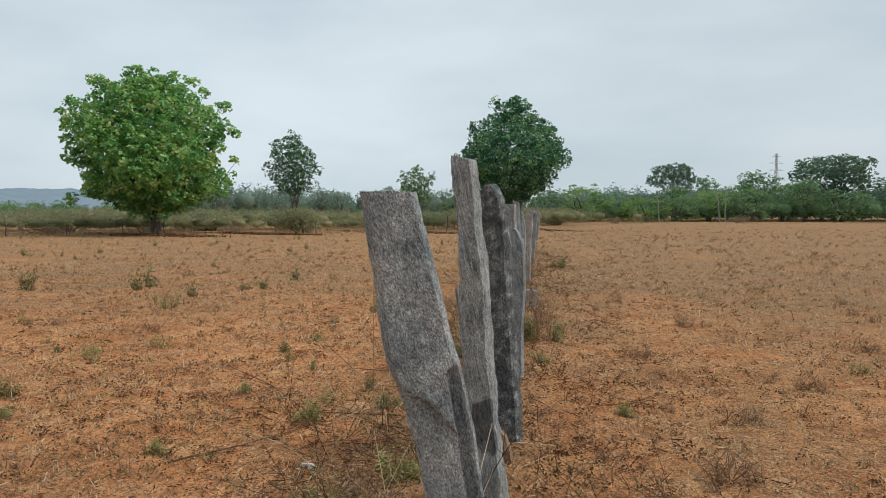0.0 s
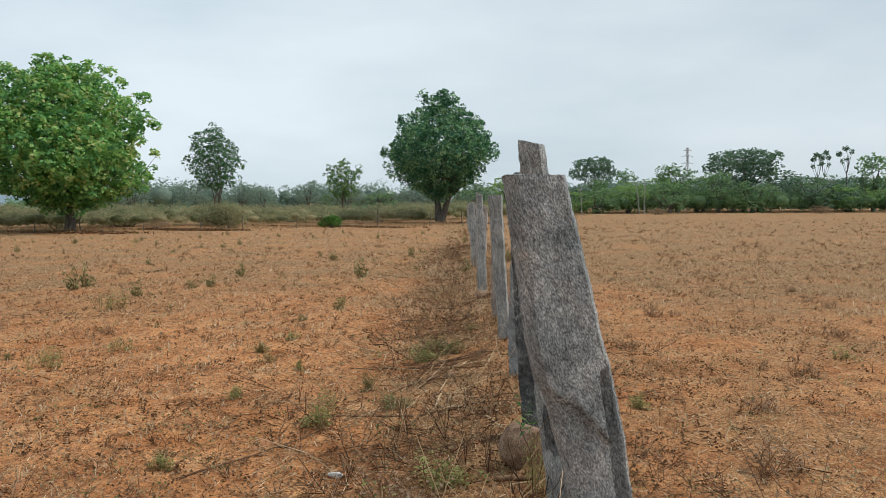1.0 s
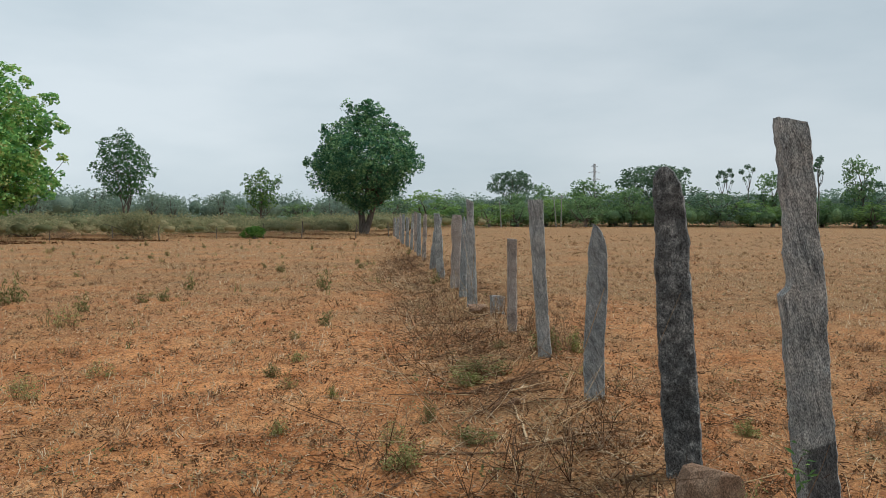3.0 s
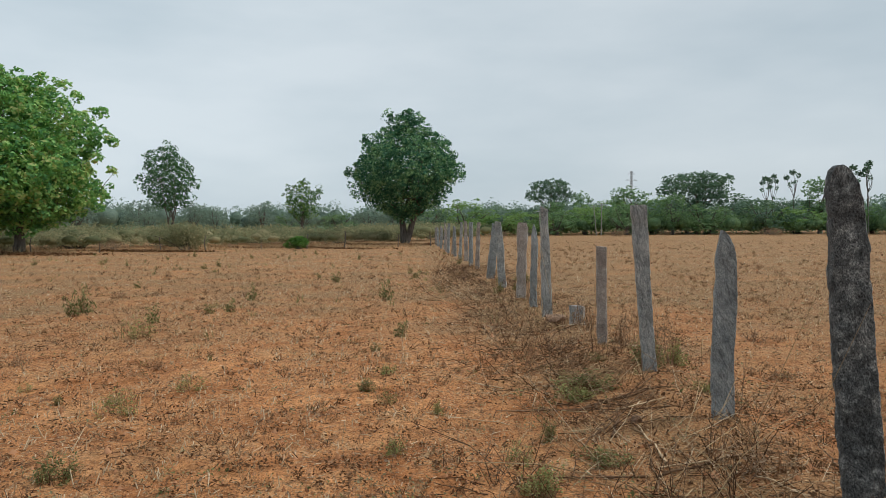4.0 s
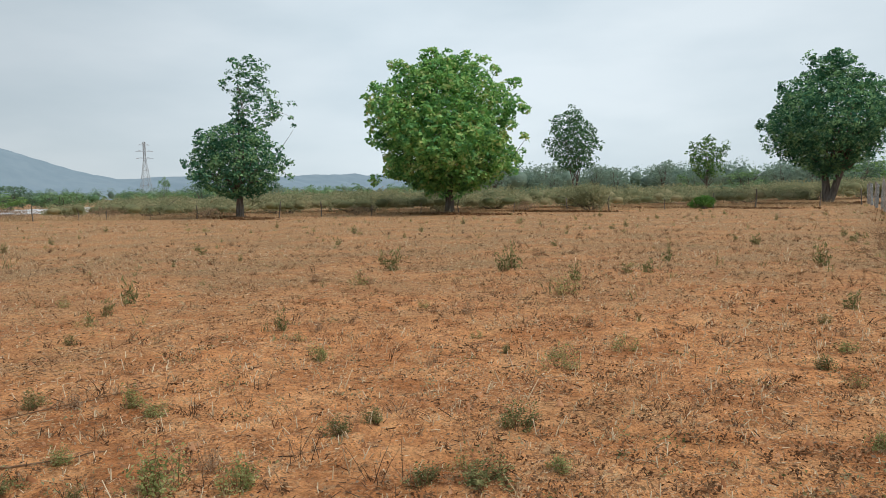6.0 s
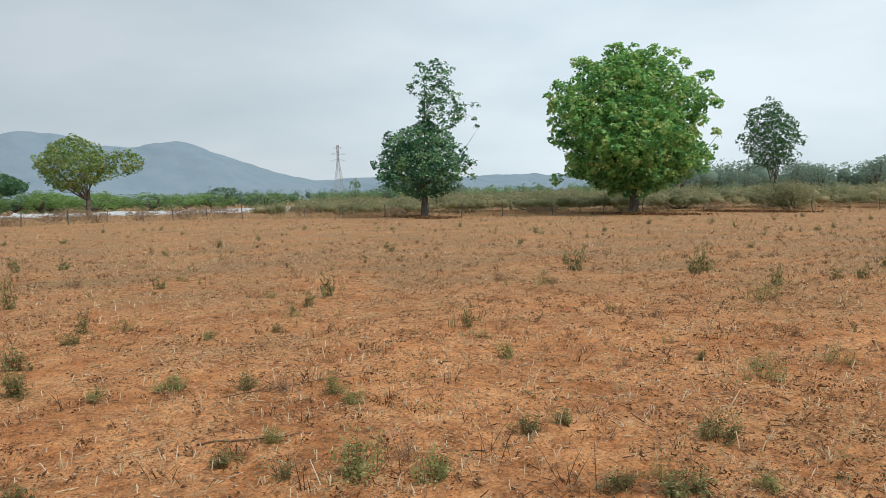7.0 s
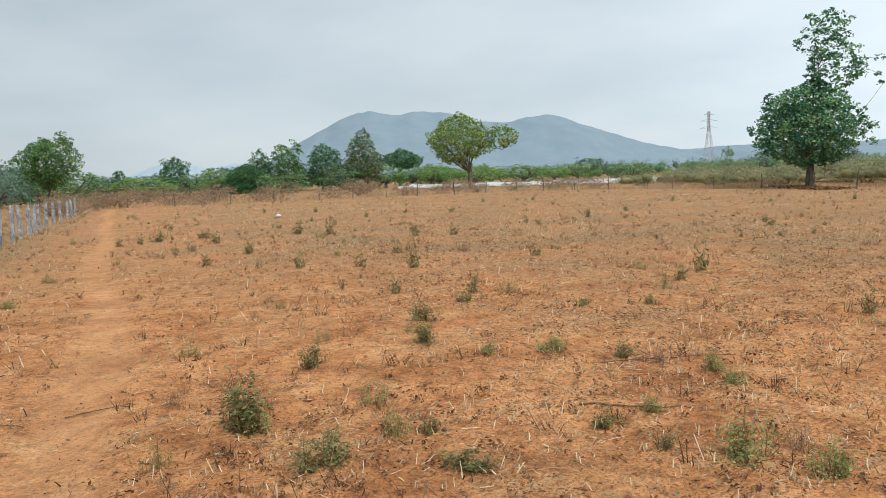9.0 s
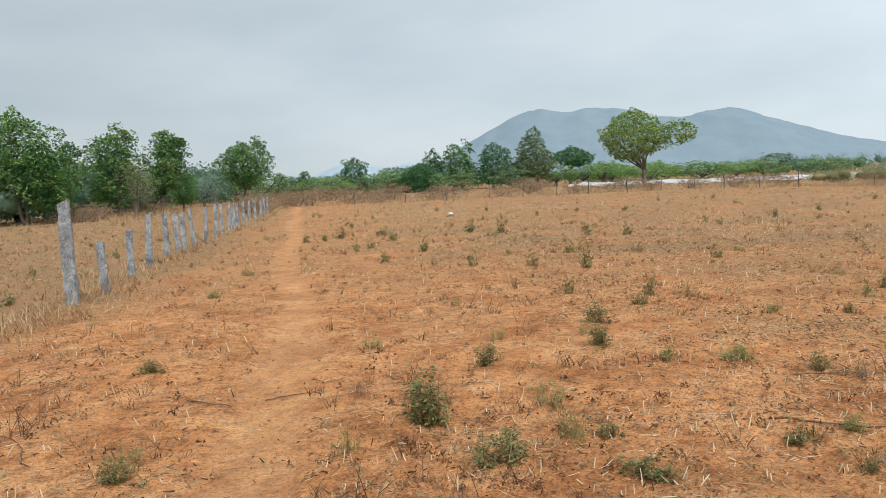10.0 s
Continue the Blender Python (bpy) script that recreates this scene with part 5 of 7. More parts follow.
# ---- scrub and hedges ----
def bush(place, size, leaf, n, leaf_size, label, seed, stems=14, gaps=0.0):
    rng = np.random.default_rng(seed)
    root = new("bush")
    w, d, h = size
    lobes = [((rng.normal() * w * 0.22, rng.normal() * d * 0.22, h * (0.35 + 0.3 * rng.random())), (w * 0.3, d * 0.3, h * 0.42), 1) for _ in range(6)]
    cl = crown_points(rng, lobes, n, 0.4, gaps)
    pts, facing = bunch(rng, cl, min(w, h) * 0.14, 7, cl.mean(axis=0))
    keep = pts[:, 2] > 0.02
    pts, facing = pts[keep], facing[keep]
    bits = [limb(rng, (rng.normal() * w * 0.08, rng.normal() * d * 0.08, -0.1), cl[rng.integers(len(cl))], 0.025 * h, 0.006 * h, 0.1, 5, 4)[0] for _ in range(stems)]
    tagged(part("branchwork", joined("branchwork", bits, BARK), root), kind="stuff")
    v, f = leaves(rng, pts, leaf_size, 0.3, 0.5, facing=facing)
    part("foliage", mesh_from("foliage", v, f, leaf), root)
    root.matrix_basis = pose(place[0], place[1], float(ground_z(*place)))
    return tagged(root, label, "bush", "scrub along the field's edge")


SCRUB = "olive scrub bush behind the wire fence"
bushes = [bush((-17.0, 55.5), (4.8, 2.6, 1.9), LEAF_OLIVE, 700, 0.14, "dense brownish olive bush beside the wire fence", 71, gaps=0.1), bush((-36, 55), (5.5, 3.5, 2.1), LEAF_OLIVE, 370, 0.15, SCRUB, 72, stems=26), bush((-9.3, 55.2), (1.8, 1.3, 0.85), LEAF_MID, 160, 0.18, "low green bush at the field's edge", 73), bush((-60, 40), (4.6, 2.6, 1.1), DRY_LEAF, 290, 0.09, "dry brown scrub bush beyond the fence", 74)]
for i, (b, x, y, s, turn) in enumerate((
    (1, -43, 53, 0.9, 30), (1, -30, 57, 0.85, 90), (1, -49, 51, 0.8, 10), (1, -56, 50, 1.0, 210), (1, -27.5, 62, 1.0, 40), (1, -40, 61, 1.0, 130), (1, -20, 64, 0.8, 10), (1, -11, 67, 0.75, 80), (1, -17, 77, 0.8, 60), (1, -33, 76, 1.1, 10), (1, -46, 76, 1.1, 100), (1, -8, 74, 0.6, 20), (1, -62, 58, 0.9, 140), (1, 2.5, 88, 0.9, 30), (1, -3, 82, 0.8, 70), (3, -64, 38, 1.0, 0), (3, -68, 30, 1.1, 60), (3, -66, 20, 1.2, 110), (3, -64, 12, 1.2, 10), (3, -62, 4, 1.2, 80), (3, -68, 8, 1.3, 160),
    (3, -60, 10, 0.8, 20), (3, -60, 22, 0.85, 90), (3, -61, 29, 0.8, 150), (3, -60, 36, 0.8, 210), (3, -59, 6, 0.8, 300), (3, -61, -1, 0.9, 30), (3, -62, 26, 0.9, 200), (3, -61, 16, 0.9, 30), (3, -62, 33, 0.9, 80), (3, -47, -1.9, 0.85, 50), (3, -49, -2.6, 0.9, 150), (3, -66, -4, 1.2, 120), (3, -70, -1, 1.3, 30), (3, -76, 2, 1.3, 60), (3, -60, 0.5, 1.1, 0), (3, -82, 24, 1.4, 60), (3, -56, -10, 0.9, 40), (3, -50, -12, 0.9, 200), (3, -46, -11.5, 0.9, 100), (3, -60, 45, 0.9, 90), (3, -70, 44, 1.0, 90), (3, 25, 97, 0.8, 0), (3, 46, 98, 0.9, 70), (3, 10, 96, 0.8, 120), (3, -52, 42, 0.8, 40), (3, -44, 45, 0.7, 140), (3, -33, 49, 0.6, 20), (3, -22, 55, 0.6, 220),
)):
    k = bushes[b]
    copy_thing(k, pose(x, y, float(ground_z(x, y)), 0, 0, turn) @ Matrix.Scale(s, 4))


def grass_band(name, line, width, count, height, material, label, seed):
    """Standing dry grass along a line of points: joined blades."""
    rng = np.random.default_rng(seed)
    line = np.array(line, float)
    seg = np.linalg.norm(np.diff(line, axis=0), axis=1)
    cum = np.concatenate([[0], np.cumsum(seg)])
    s = rng.random(count) * cum[-1]
    clump = 0.6 * hash_noise(s * 0.28, s * 0 + seed, 3) + 0.4 * hash_noise(s * 0.9, s * 0 + seed, 5)
    keep = rng.random(count) < step(clump, 0.2, 0.7)
    s, clump = s[keep], clump[keep]
    x, y = np.interp(s, cum, line[:, 0]), np.interp(s, cum, line[:, 1])
    x += rng.normal(size=len(s)) * width * 0.4
    y += rng.normal(size=len(s)) * width * 0.4
    h = height * (0.35 + 0.8 * rng.random(len(s))) * (0.5 + 0.8 * clump)
    return blades(name, x, y, h, 0.018 * height + 0.006, material, label, rng, 0.6)


def blades(name, x, y, h, width, material, label, rng, lean=0.4):
    n = len(x)
    z = ground_z(x, y) - 0.01
    a = rng.random(n) * 2 * np.pi
    base = np.stack([x, y, z], 1)
    side = np.stack([np.cos(a), np.sin(a), np.zeros(n)], 1) * (np.asarray(width) * 0.5 * np.ones(n))[:, None]
    tip = base + np.stack([rng.normal(size=n) * lean * h, rng.normal(size=n) * lean * h, h], 1)
    mid = (base + tip) / 2 + np.stack([np.zeros(n), np.zeros(n), h * 0.08], 1)
    v = np.stack([base - side, base + side, mid + side * 0.8, mid - side * 0.8, tip], 1).reshape(-1, 3)
    q = np.arange(n)[:, None] * 5
    f = np.concatenate([q + np.array([[0, 1, 2]]), q + np.array([[0, 2, 3]]), q + np.array([[3, 2, 4]])])
    return tagged(new(name, mesh_from(name, v, f, material)), label, "dry grass", kind="stuff")


EDGE = [(0.5, 60), (-9, 56), (-18, 51.5), (-27, 47.2), (-37, 40.6), (-50, 38.0), (-58, 31), (-58, 14), (-56, 1)]
BEHIND = [(x - 0.4, y + 1.6) if y > 39 else (x - 1.6, y) for x, y in EDGE]
grass_band("dry_grass", BEHIND[:6], 2.4, 9000, 0.5, DRY_GRASS, "tall dry tan grass along the wire fence", 81)
grass_band("dry_brush", BEHIND[4:], 3.0, 8000, 0.5, DRY_GRASS, "brown dry brush along the western wire fence", 86)
grass_band("dry_grass", [(-10, -1.5), (-30, -1.55), (-60, -1.6)], 0.45, 6000, 0.17, DRY_GRASS, "dry grass round the posts beside the path", 82)
grass_band("dry_grass", [(-50, -2.8), (-64, -3.0), (-80, -2)], 2.2, 3500, 0.45, DRY_GRASS, "tall tan dry grass beyond the path", 83)
grass_band("dry_grass", [(0.8, 90), (20, 93), (45, 95), (70, 88), (90, 70)], 2.0, 4000, 0.5, DRY_GRASS, "dry grass along the far tree line", 84)
grass_band("dry_grass", [(-66, 46), (-76, 30), (-72, 12), (-66, 0), (-58, -8), (-46, -13)], 6.0, 7000, 0.5, DRY_GRASS, "tan dry grass beyond the field", 85)


# ---- wooden posts of the far wire fence ----
STAKE = grain_material("pale_weathered_wood", [(0.3, (0.075, 0.065, 0.055)), (0.5, (0.14, 0.122, 0.105)), (0.7, (0.23, 0.205, 0.18))], 14, (1, 1, 0.08))


def stake(seed):
    rng = np.random.default_rng(seed)
    v, f = tube([(0, 0, -0.3), (0.01, 0, 0.2), (0.03 * rng.normal(), 0.02, 0.8), (0.05 * rng.normal(), 0.02, 1.35), (0.05 * rng.normal(), 0.02, 1.37)], [0.055, 0.05, 0.046, 0.042, 0.01], 7, 0.12, rng)
    return tagged(new("fence_stake", joined("fence_stake", [(v, f)], STAKE)), "grey weathered wooden fence stake", "fence post", "stakes of the wire fence")


def along(line, d):
    out = []
    for (x0, y0), (x1, y1) in zip(line, line[1:]):
        n = max(1, round(math.hypot(x1 - x0, y1 - y0) / d))
        out += [(x0 + (x1 - x0) * i / n, y0 + (y1 - y0) * i / n) for i in range(n)]
    return out


stakes = [stake(s) for s in (1, 2, 3)]
wire_places = along(EDGE, 3.0)
rs = random.Random(4)
for i, (x, y) in enumerate(wire_places):
    x, y = x + rs.uniform(-0.5, 0.5), y + rs.uniform(-0.3, 0.3)
    m = pose(x, y, float(ground_z(x, y)), rs.uniform(-5, 5), rs.uniform(-5, 5), rs.uniform(0, 360)) @ Matrix.Scale(rs.uniform(0.66, 1.02), 4)
    if i < 3:
        stakes[i].matrix_basis = m
    else:
        copy_thing(stakes[i % 3], m)


# ---- pylons, poles and white sheets ----
def pylon(x, y, height, width, label, turn):
    root = new("pylon")
    bits = []
    top_w = width * 0.16
    levels = 9
    zs = [height * (1 - (1 - i / levels) ** 1.25) for i in range(levels + 1)]
    ws = [width + (top_w - width) * min(1, z / (height * 0.72)) for z in zs]
    r = 0.065 * height / 30
    cor = lambda i: [(sx * ws[i] / 2, sy * ws[i] / 2, zs[i]) for sx, sy in ((-1, -1), (1, -1), (1, 1), (-1, 1))]
    for i in range(levels):
        a, b = cor(i), cor(i + 1)
        for j in range(4):
            bits.append(tube([a[j], b[j]], [r * 1.5, r * 1.5], 4))
            bits.append(tube([a[j], b[(j + 1) % 4]], [r, r], 4))
            bits.append(tube([a[(j + 1) % 4], b[j]], [r, r], 4))
            bits.append(tube([b[j], b[(j + 1) % 4]], [r, r], 4))
    part("lattice", joined("lattice", bits, STEEL), root)
    for z in (0.72, 0.84, 0.95):
        half = width * (0.75 if z < 0.9 else 0.45)
        arm = [tube([(-half, 0, height * z), (half, 0, height * z)], [r * 1.3, r * 1.3], 4), tube([(-half, 0, height * z), (0, 0, height * (z + 0.035))], [r, r], 4), tube([(half, 0, height * z), (0, 0, height * (z + 0.035))], [r, r], 4)]
        part("cross_arm", joined("cross_arm", arm, STEEL), root)
    root.matrix_basis = pose(x, y, 0, 0, 0, turn)
    return tagged(root, label, "pylon")


pylon(-317, 279, 30.5, 6.0, "grey steel lattice power pylon beyond the orchard", 70)
pylon(167.5, 571, 42.5, 7.5, "grey steel lattice power pylon above the trees", 20)
pylon(-893, 124, 38, 6.5, "faint grey power pylon far away", 100)


def utility_pole(x, y, h, lean, turn):
    root = new("utility_pole")
    part("pole", joined("pole", [tube([(0, 0, -0.5), (lean * 0.5, 0, h / 2), (lean, 0, h)], [0.085, 0.07, 0.055], 7)], CONCRETE), root)
    part("cross_arm", joined("cross_arm", [tube([(lean - 0.5, 0, h - 0.25), (lean + 0.5, 0, h - 0.25)], [0.04, 0.04], 5)], STEEL), root)
    root.matrix_basis = pose(x, y, 0, 0, 0, turn)
    return tagged(root, "slim pale concrete utility pole by the trees", "pole", "utility poles")


utility_pole(25.6, 107, 4.6, 0.1, 10)
utility_pole(25.1, 107.5, 4.3, -0.5, 10)
utility_pole(16.5, 104, 3.6, -0.35, 30)
utility_pole(61.2, 102, 5.2, 0.1, 30)


def sheet_tunnel(a, b, width, height, seed):
    rng = np.random.default_rng(seed)
    a, b = np.array(a, float), np.array(b, float)
    n, k = 60, 9
    t = np.linspace(0, 1, n)
    c = a + (b - a) * t[:, None]
    d = (b - a) / np.linalg.norm(b - a)
    nrm = np.array([-d[1], d[0]])
    v = []
    for i in range(n):
        h = height * (0.75 + 0.5 * hash_noise(np.array([i * 0.35]), np.array([seed * 1.0]), 6)[0])
        for j in range(k):
            q = math.pi * j / (k - 1)
            p = c[i] + nrm * math.cos(q) * width / 2
            v.append((p[0], p[1], float(ground_z(p[0], p[1])) + h * math.sin(q) + 0.1 + 0.03 * rng.normal()))
    f = np.array([(i * k + j, i * k + j + 1, (i + 1) * k + j + 1, (i + 1) * k + j) for i in range(n - 1) for j in range(k - 1)])
    return tagged(new("plastic_tunnel", mesh_from("plastic_tunnel", v, f, SHEET, True)), "long low white plastic sheet over crop rows", "plastic tunnel", "plastic tunnels")


sheet_tunnel((-100, 35), (-77, 69), 3.0, 0.3, 1)
sheet_tunnel((-104, 38), (-82, 75), 3.0, 0.42, 2)


# ---- hills ----
def hill(name, centre, half_len, peaks, depth, material, label, seed):
    """A ridge across the view: shape gives its height at a few places along it."""
    rng = np.random.default_rng(seed)
    c = np.array(centre, float)
    away = c / np.linalg.norm(c)
    along_v = np.array([away[1], -away[0]])
    n, k = 260, 40
    s = np.linspace(-half_len, half_len, n)
    w = np.linspace(-1, 1, k)
    ks, kh = zip(*peaks)
    prof = np.interp(s, ks, kh)
    soft = np.exp(-0.5 * (np.linspace(-2.2, 2.2, 5)) ** 2)
    prof = np.convolve(np.pad(prof, 2, mode="edge"), soft / soft.sum(), mode="valid")
    prof += 9 * (hash_noise(s * 0.02, s * 0, 7) - 0.5) * np.clip(prof / 80, 0, 1) * 0.5 + 4 * (hash_noise(s * 0.07, s * 0, 8) - 0.5) * np.clip(prof / 80, 0, 1)
    S, W = np.meshgrid(s, w, indexing="ij")
    Z = prof[:, None] * (1 - np.abs(W) ** 1.4) * (1 - 0.22 * hash_noise(S * 0.012, W * 4, 11) * (np.abs(W) * 2).clip(0, 1)) - 3
    P = c + along_v * S[..., None] + away * W[..., None] * depth
    v = np.concatenate([P, Z[..., None]], axis=-1).reshape(-1, 3)
    f = np.array([(i * k + j, i * k + j + 1, (i + 1) * k + j + 1, (i + 1) * k + j) for i in range(n - 1) for j in range(k - 1)])
    return tagged(new(name, mesh_from(name, v, f, material, True)), label, "hill", kind="structure")


hill("backdrop_hill", (-2385, 760), 2000, [(-560, 0), (-440, 40), (-351, 92), (-303, 121), (-236, 155), (-170, 188), (-112, 218), (-55, 228), (-28, 227), (40, 209), (92, 221), (140, 224), (197, 217), (290, 190), (404, 179), (470, 193), (529, 203), (582, 198), (650, 166), (735, 139), (817, 115), (921, 82), (1006, 68), (1216, 80), (1483, 74), (1729, 82), (2000, 90)], 420, HILL, "wooded hill range on the horizon, blue haze in its colour", 3)
hill("backdrop_hill", (-1950, 2450), 1600, [(-1000, 60), (-700, 74), (-540, 87), (-410, 80), (-40, 80), (100, 86), (310, 83), (800, 80), (1600, 30)], 420, HILL, "low ridge on the horizon, haze in its colour", 5)
hill("backdrop_hill", (-3300, 180), 900, [(-800, 0), (-420, 20), (-230, 45), (-179, 64), (-105, 95), (-7, 93), (90, 73), (189, 90), (288, 77), (480, 50), (900, 20)], 300, HILL_FAR, "faint distant hills, haze in their colour", 4)


# ---- far woods ----
def far_woods(line, width, clumps, height, material, label, seed, wide=0.5, leaf=0.085):
    """Woods along a line: many leafy crowns of uneven height, side by side, each with a dense heart."""
    rng = np.random.default_rng(seed)
    line = np.array(line, float)
    cum = np.concatenate([[0], np.cumsum(np.linalg.norm(np.diff(line, axis=0), axis=1))])
    n = max(12, clumps // 8)
    s = (np.arange(n) + rng.random(n)) / n * cum[-1]
    x = np.interp(s, cum, line[:, 0]) + rng.normal(size=n) * width * 0.35
    y = np.interp(s, cum, line[:, 1]) + rng.normal(size=n) * width * 0.35
    tall = height * (0.5 + 0.55 * hash_noise(s * 0.12, s * 0 + seed, 4) + 0.3 * rng.random(n))
    rad = tall * wide * (0.75 + 0.5 * rng.random(n))
    per = 150
    d = rng.normal(size=(n, per, 3))
    d /= np.linalg.norm(d, axis=2)[:, :, None]
    d[:, :, 2] = np.where(d[:, :, 2] < -0.8, -d[:, :, 2], d[:, :, 2])
    lump = 0.68 + 0.5 * hash_noise(d[:, :, 0] * 2.6 + 20 + np.arange(n)[:, None] * 3, d[:, :, 2] * 2.6 + d[:, :, 1] * 2.6 + 30, seed)
    k = lump * (0.74 + 0.32 * rng.random((n, per)))
    mid = np.stack([x, y, tall * 0.5], 1)[:, None, :]
    size = np.stack([rad, rad, tall * 0.5], 1)[:, None, :]
    pts = (mid + d * k[:, :, None] * size).reshape(-1, 3)
    pts[:, 2] = np.maximum(pts[:, 2], 0.1)
    v, f = leaves(rng, pts, height * leaf, 0.7, 0.65, facing=(d + np.array([0, 0, 0.3])).reshape(-1, 3))
    a, b = np.meshgrid(np.linspace(0, 2 * np.pi, 9)[:-1], np.linspace(-1.2, 1.5, 6))
    ball = np.stack([np.cos(a) * np.cos(b), np.sin(a) * np.cos(b), np.sin(b)], -1).reshape(-1, 3)
    hv = (mid + ball[None] * size * 0.5 * (0.85 + 0.25 * rng.random((n, len(ball), 1)))).reshape(-1, 3)
    quad = [(r * 8 + c, r * 8 + (c + 1) % 8, r * 8 + 8 + (c + 1) % 8, r * 8 + 8 + c) for r in range(5) for c in range(8)]
    tri = np.array([t for q in quad for t in ((q[0], q[1], q[2]), (q[0], q[2], q[3]))])
    hf = (np.arange(n)[:, None, None] * len(ball) + tri[None]).reshape(-1, 3)
    me = joined("far_woods", [(v, f), (hv, hf)], material)
    return tagged(new("far_woods", me), label, "woods", kind="stuff")


far_woods([(-70, 128), (-30, 150), (10, 150), (50, 140), (90, 112), (118, 70)], 12, 2600, 5.4, FAR_GREY, "green woods behind the tree line, haze in their colour", 141)
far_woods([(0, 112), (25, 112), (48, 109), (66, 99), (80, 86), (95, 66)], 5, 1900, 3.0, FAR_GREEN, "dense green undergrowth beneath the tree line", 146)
far_woods([(4, 126), (30, 128), (55, 122), (76, 107), (93, 84)], 9, 2200, 5.0, FAR_GREY, "green woods behind the right-hand trees, haze in their colour", 149)
far_woods([(-72, 60), (-50, 58), (-32, 62), (-18, 70), (-6, 80), (4, 92)], 7, 2900, 1.6, LEAF_OLIVE, "olive scrub behind the wire fence", 148, 0.8, 0.11)
far_woods([(-62, 44), (-48, 47), (-36, 52), (-24, 57), (-13, 64), (-2, 73)], 4, 1500, 1.15, LEAF_OLIVE, "olive scrub close behind the wire fence", 150, 0.9, 0.12)
far_woods([(-80, 82), (-60, 84), (-38, 88), (-20, 95), (-4, 104)], 8, 700, 1.7, LEAF_GREY, "grey-green thicket behind the scrub", 151, 0.7, 0.1)
far_woods([(-44, -17), (-62, -15), (-80, -10)], 4, 600, 2.6, FAR_DARK, "dark undergrowth beneath the trees by the path", 147)
far_woods([(-180, 10), (-160, 70), (-120, 125), (-70, 140)], 12, 2000, 3.2, FAR_GREEN, "green orchard trees far behind the sheets", 142)
far_woods([(-170, -30), (-140, 0), (-135, 40)], 10, 1000, 3.2, FAR_GREEN, "green woods beyond the path's end", 143)
far_woods([(-48, -28), (-64, -25), (-90, -18), (-130, -14)], 8, 1100, 4.4, FAR_DARK, "green woods behind the trees by the path", 144)
far_woods([(-260, 160), (-180, 260), (-60, 300), (80, 300), (220, 240)], 20, 2400, 5.0, FAR_GREY, "green woods in the far distance, pale haze in their colour", 145)


# ---- what lies on and grows from the soil ----
HUB = (-0.8, 2.0)


fence_strip = lambda x, y: np.exp(-(((x - 0.55) / 0.75) ** 2)) * step(y, 1.5, 2.5)
right_field = lambda x, y: 0.15 + 0.85 * step(x, 1.0, 2.0)
west_bare = lambda x, y: 1 - 0.7 * step(-x, 3.5, 7) * (1 - step(y, 3.0, 6.0))
left_field = lambda x, y: 1 - 0.6 * step(x, 1.0, 2.0)


def strewn(rng, n, near, far, power, turn_lo=-72, turn_hi=122):
    """Places round the walk, thinning with distance; turns are counted to the left of the stone fence's line."""
    u = rng.random(n)
    k = power + 1
    r = (near**k + u * (far**k - near**k)) ** (1 / k)
    a = np.radians(turn_lo + (turn_hi - turn_lo) * rng.random(n))
    return HUB[0] - r * np.sin(a), HUB[1] + r * np.cos(a), r


def patchy(rng, x, y, scale, floor, seed):
    p = 0.65 * hash_noise(x * scale, y * scale, seed) + 0.35 * hash_noise(x * scale * 3.1, y * scale * 3.1, seed + 1)
    return rng.random(len(x)) < floor + (1 - floor) * step(p, 0.35, 0.7)


def clods(name, n, near, far, size, seed, path_share, label, material=CLOD, tall=0.85):
    rng = np.random.default_rng(seed)
    x, y, r = strewn(rng, n, near, far, -0.15)
    keep = patchy(rng, x, y, 0.8, 0.35, seed) & (rng.random(len(x)) > path_mask(x, y) * (1 - path_share)) & (rng.random(len(x)) < 0.35 + 0.65 * west_bare(x, y))
    x, y, r = x[keep], y[keep], r[keep]
    n = len(x)
    s = size * np.exp(rng.normal(size=n) * 0.55) * (0.7 + 0.05 * r)
    s = np.minimum(s, size * 2)
    lump = np.array([(1, 0, -0.4), (0, 1, -0.4), (-1, 0, -0.4), (0, -1, -0.4), (0.1, 0.1, tall)], float)
    v = lump[None] * s[:, None, None] * (0.35 + 1.1 * rng.random((n, 5, 1)))
    v += rng.normal(size=(n, 5, 3)) * s[:, None, None] * 0.2
    v[:, :, 0] *= (0.5 + 0.8 * rng.random(n))[:, None]
    h = rng.random(n) * 2 * np.pi
    v[:, :, 0], v[:, :, 1] = v[:, :, 0] * np.cos(h)[:, None] - v[:, :, 1] * np.sin(h)[:, None], v[:, :, 0] * np.sin(h)[:, None] + v[:, :, 1] * np.cos(h)[:, None]
    v += np.stack([x, y, ground_z(x, y) + s * 0.15], 1)[:, None, :]
    tri = np.array([(0, 1, 4), (1, 2, 4), (2, 3, 4), (3, 0, 4)])
    f = (np.arange(n)[:, None, None] * 5 + tri[None]).reshape(-1, 3)
    return tagged(new(name, mesh_from(name, v.reshape(-1, 3), f, material)), label, "soil", kind="stuff")


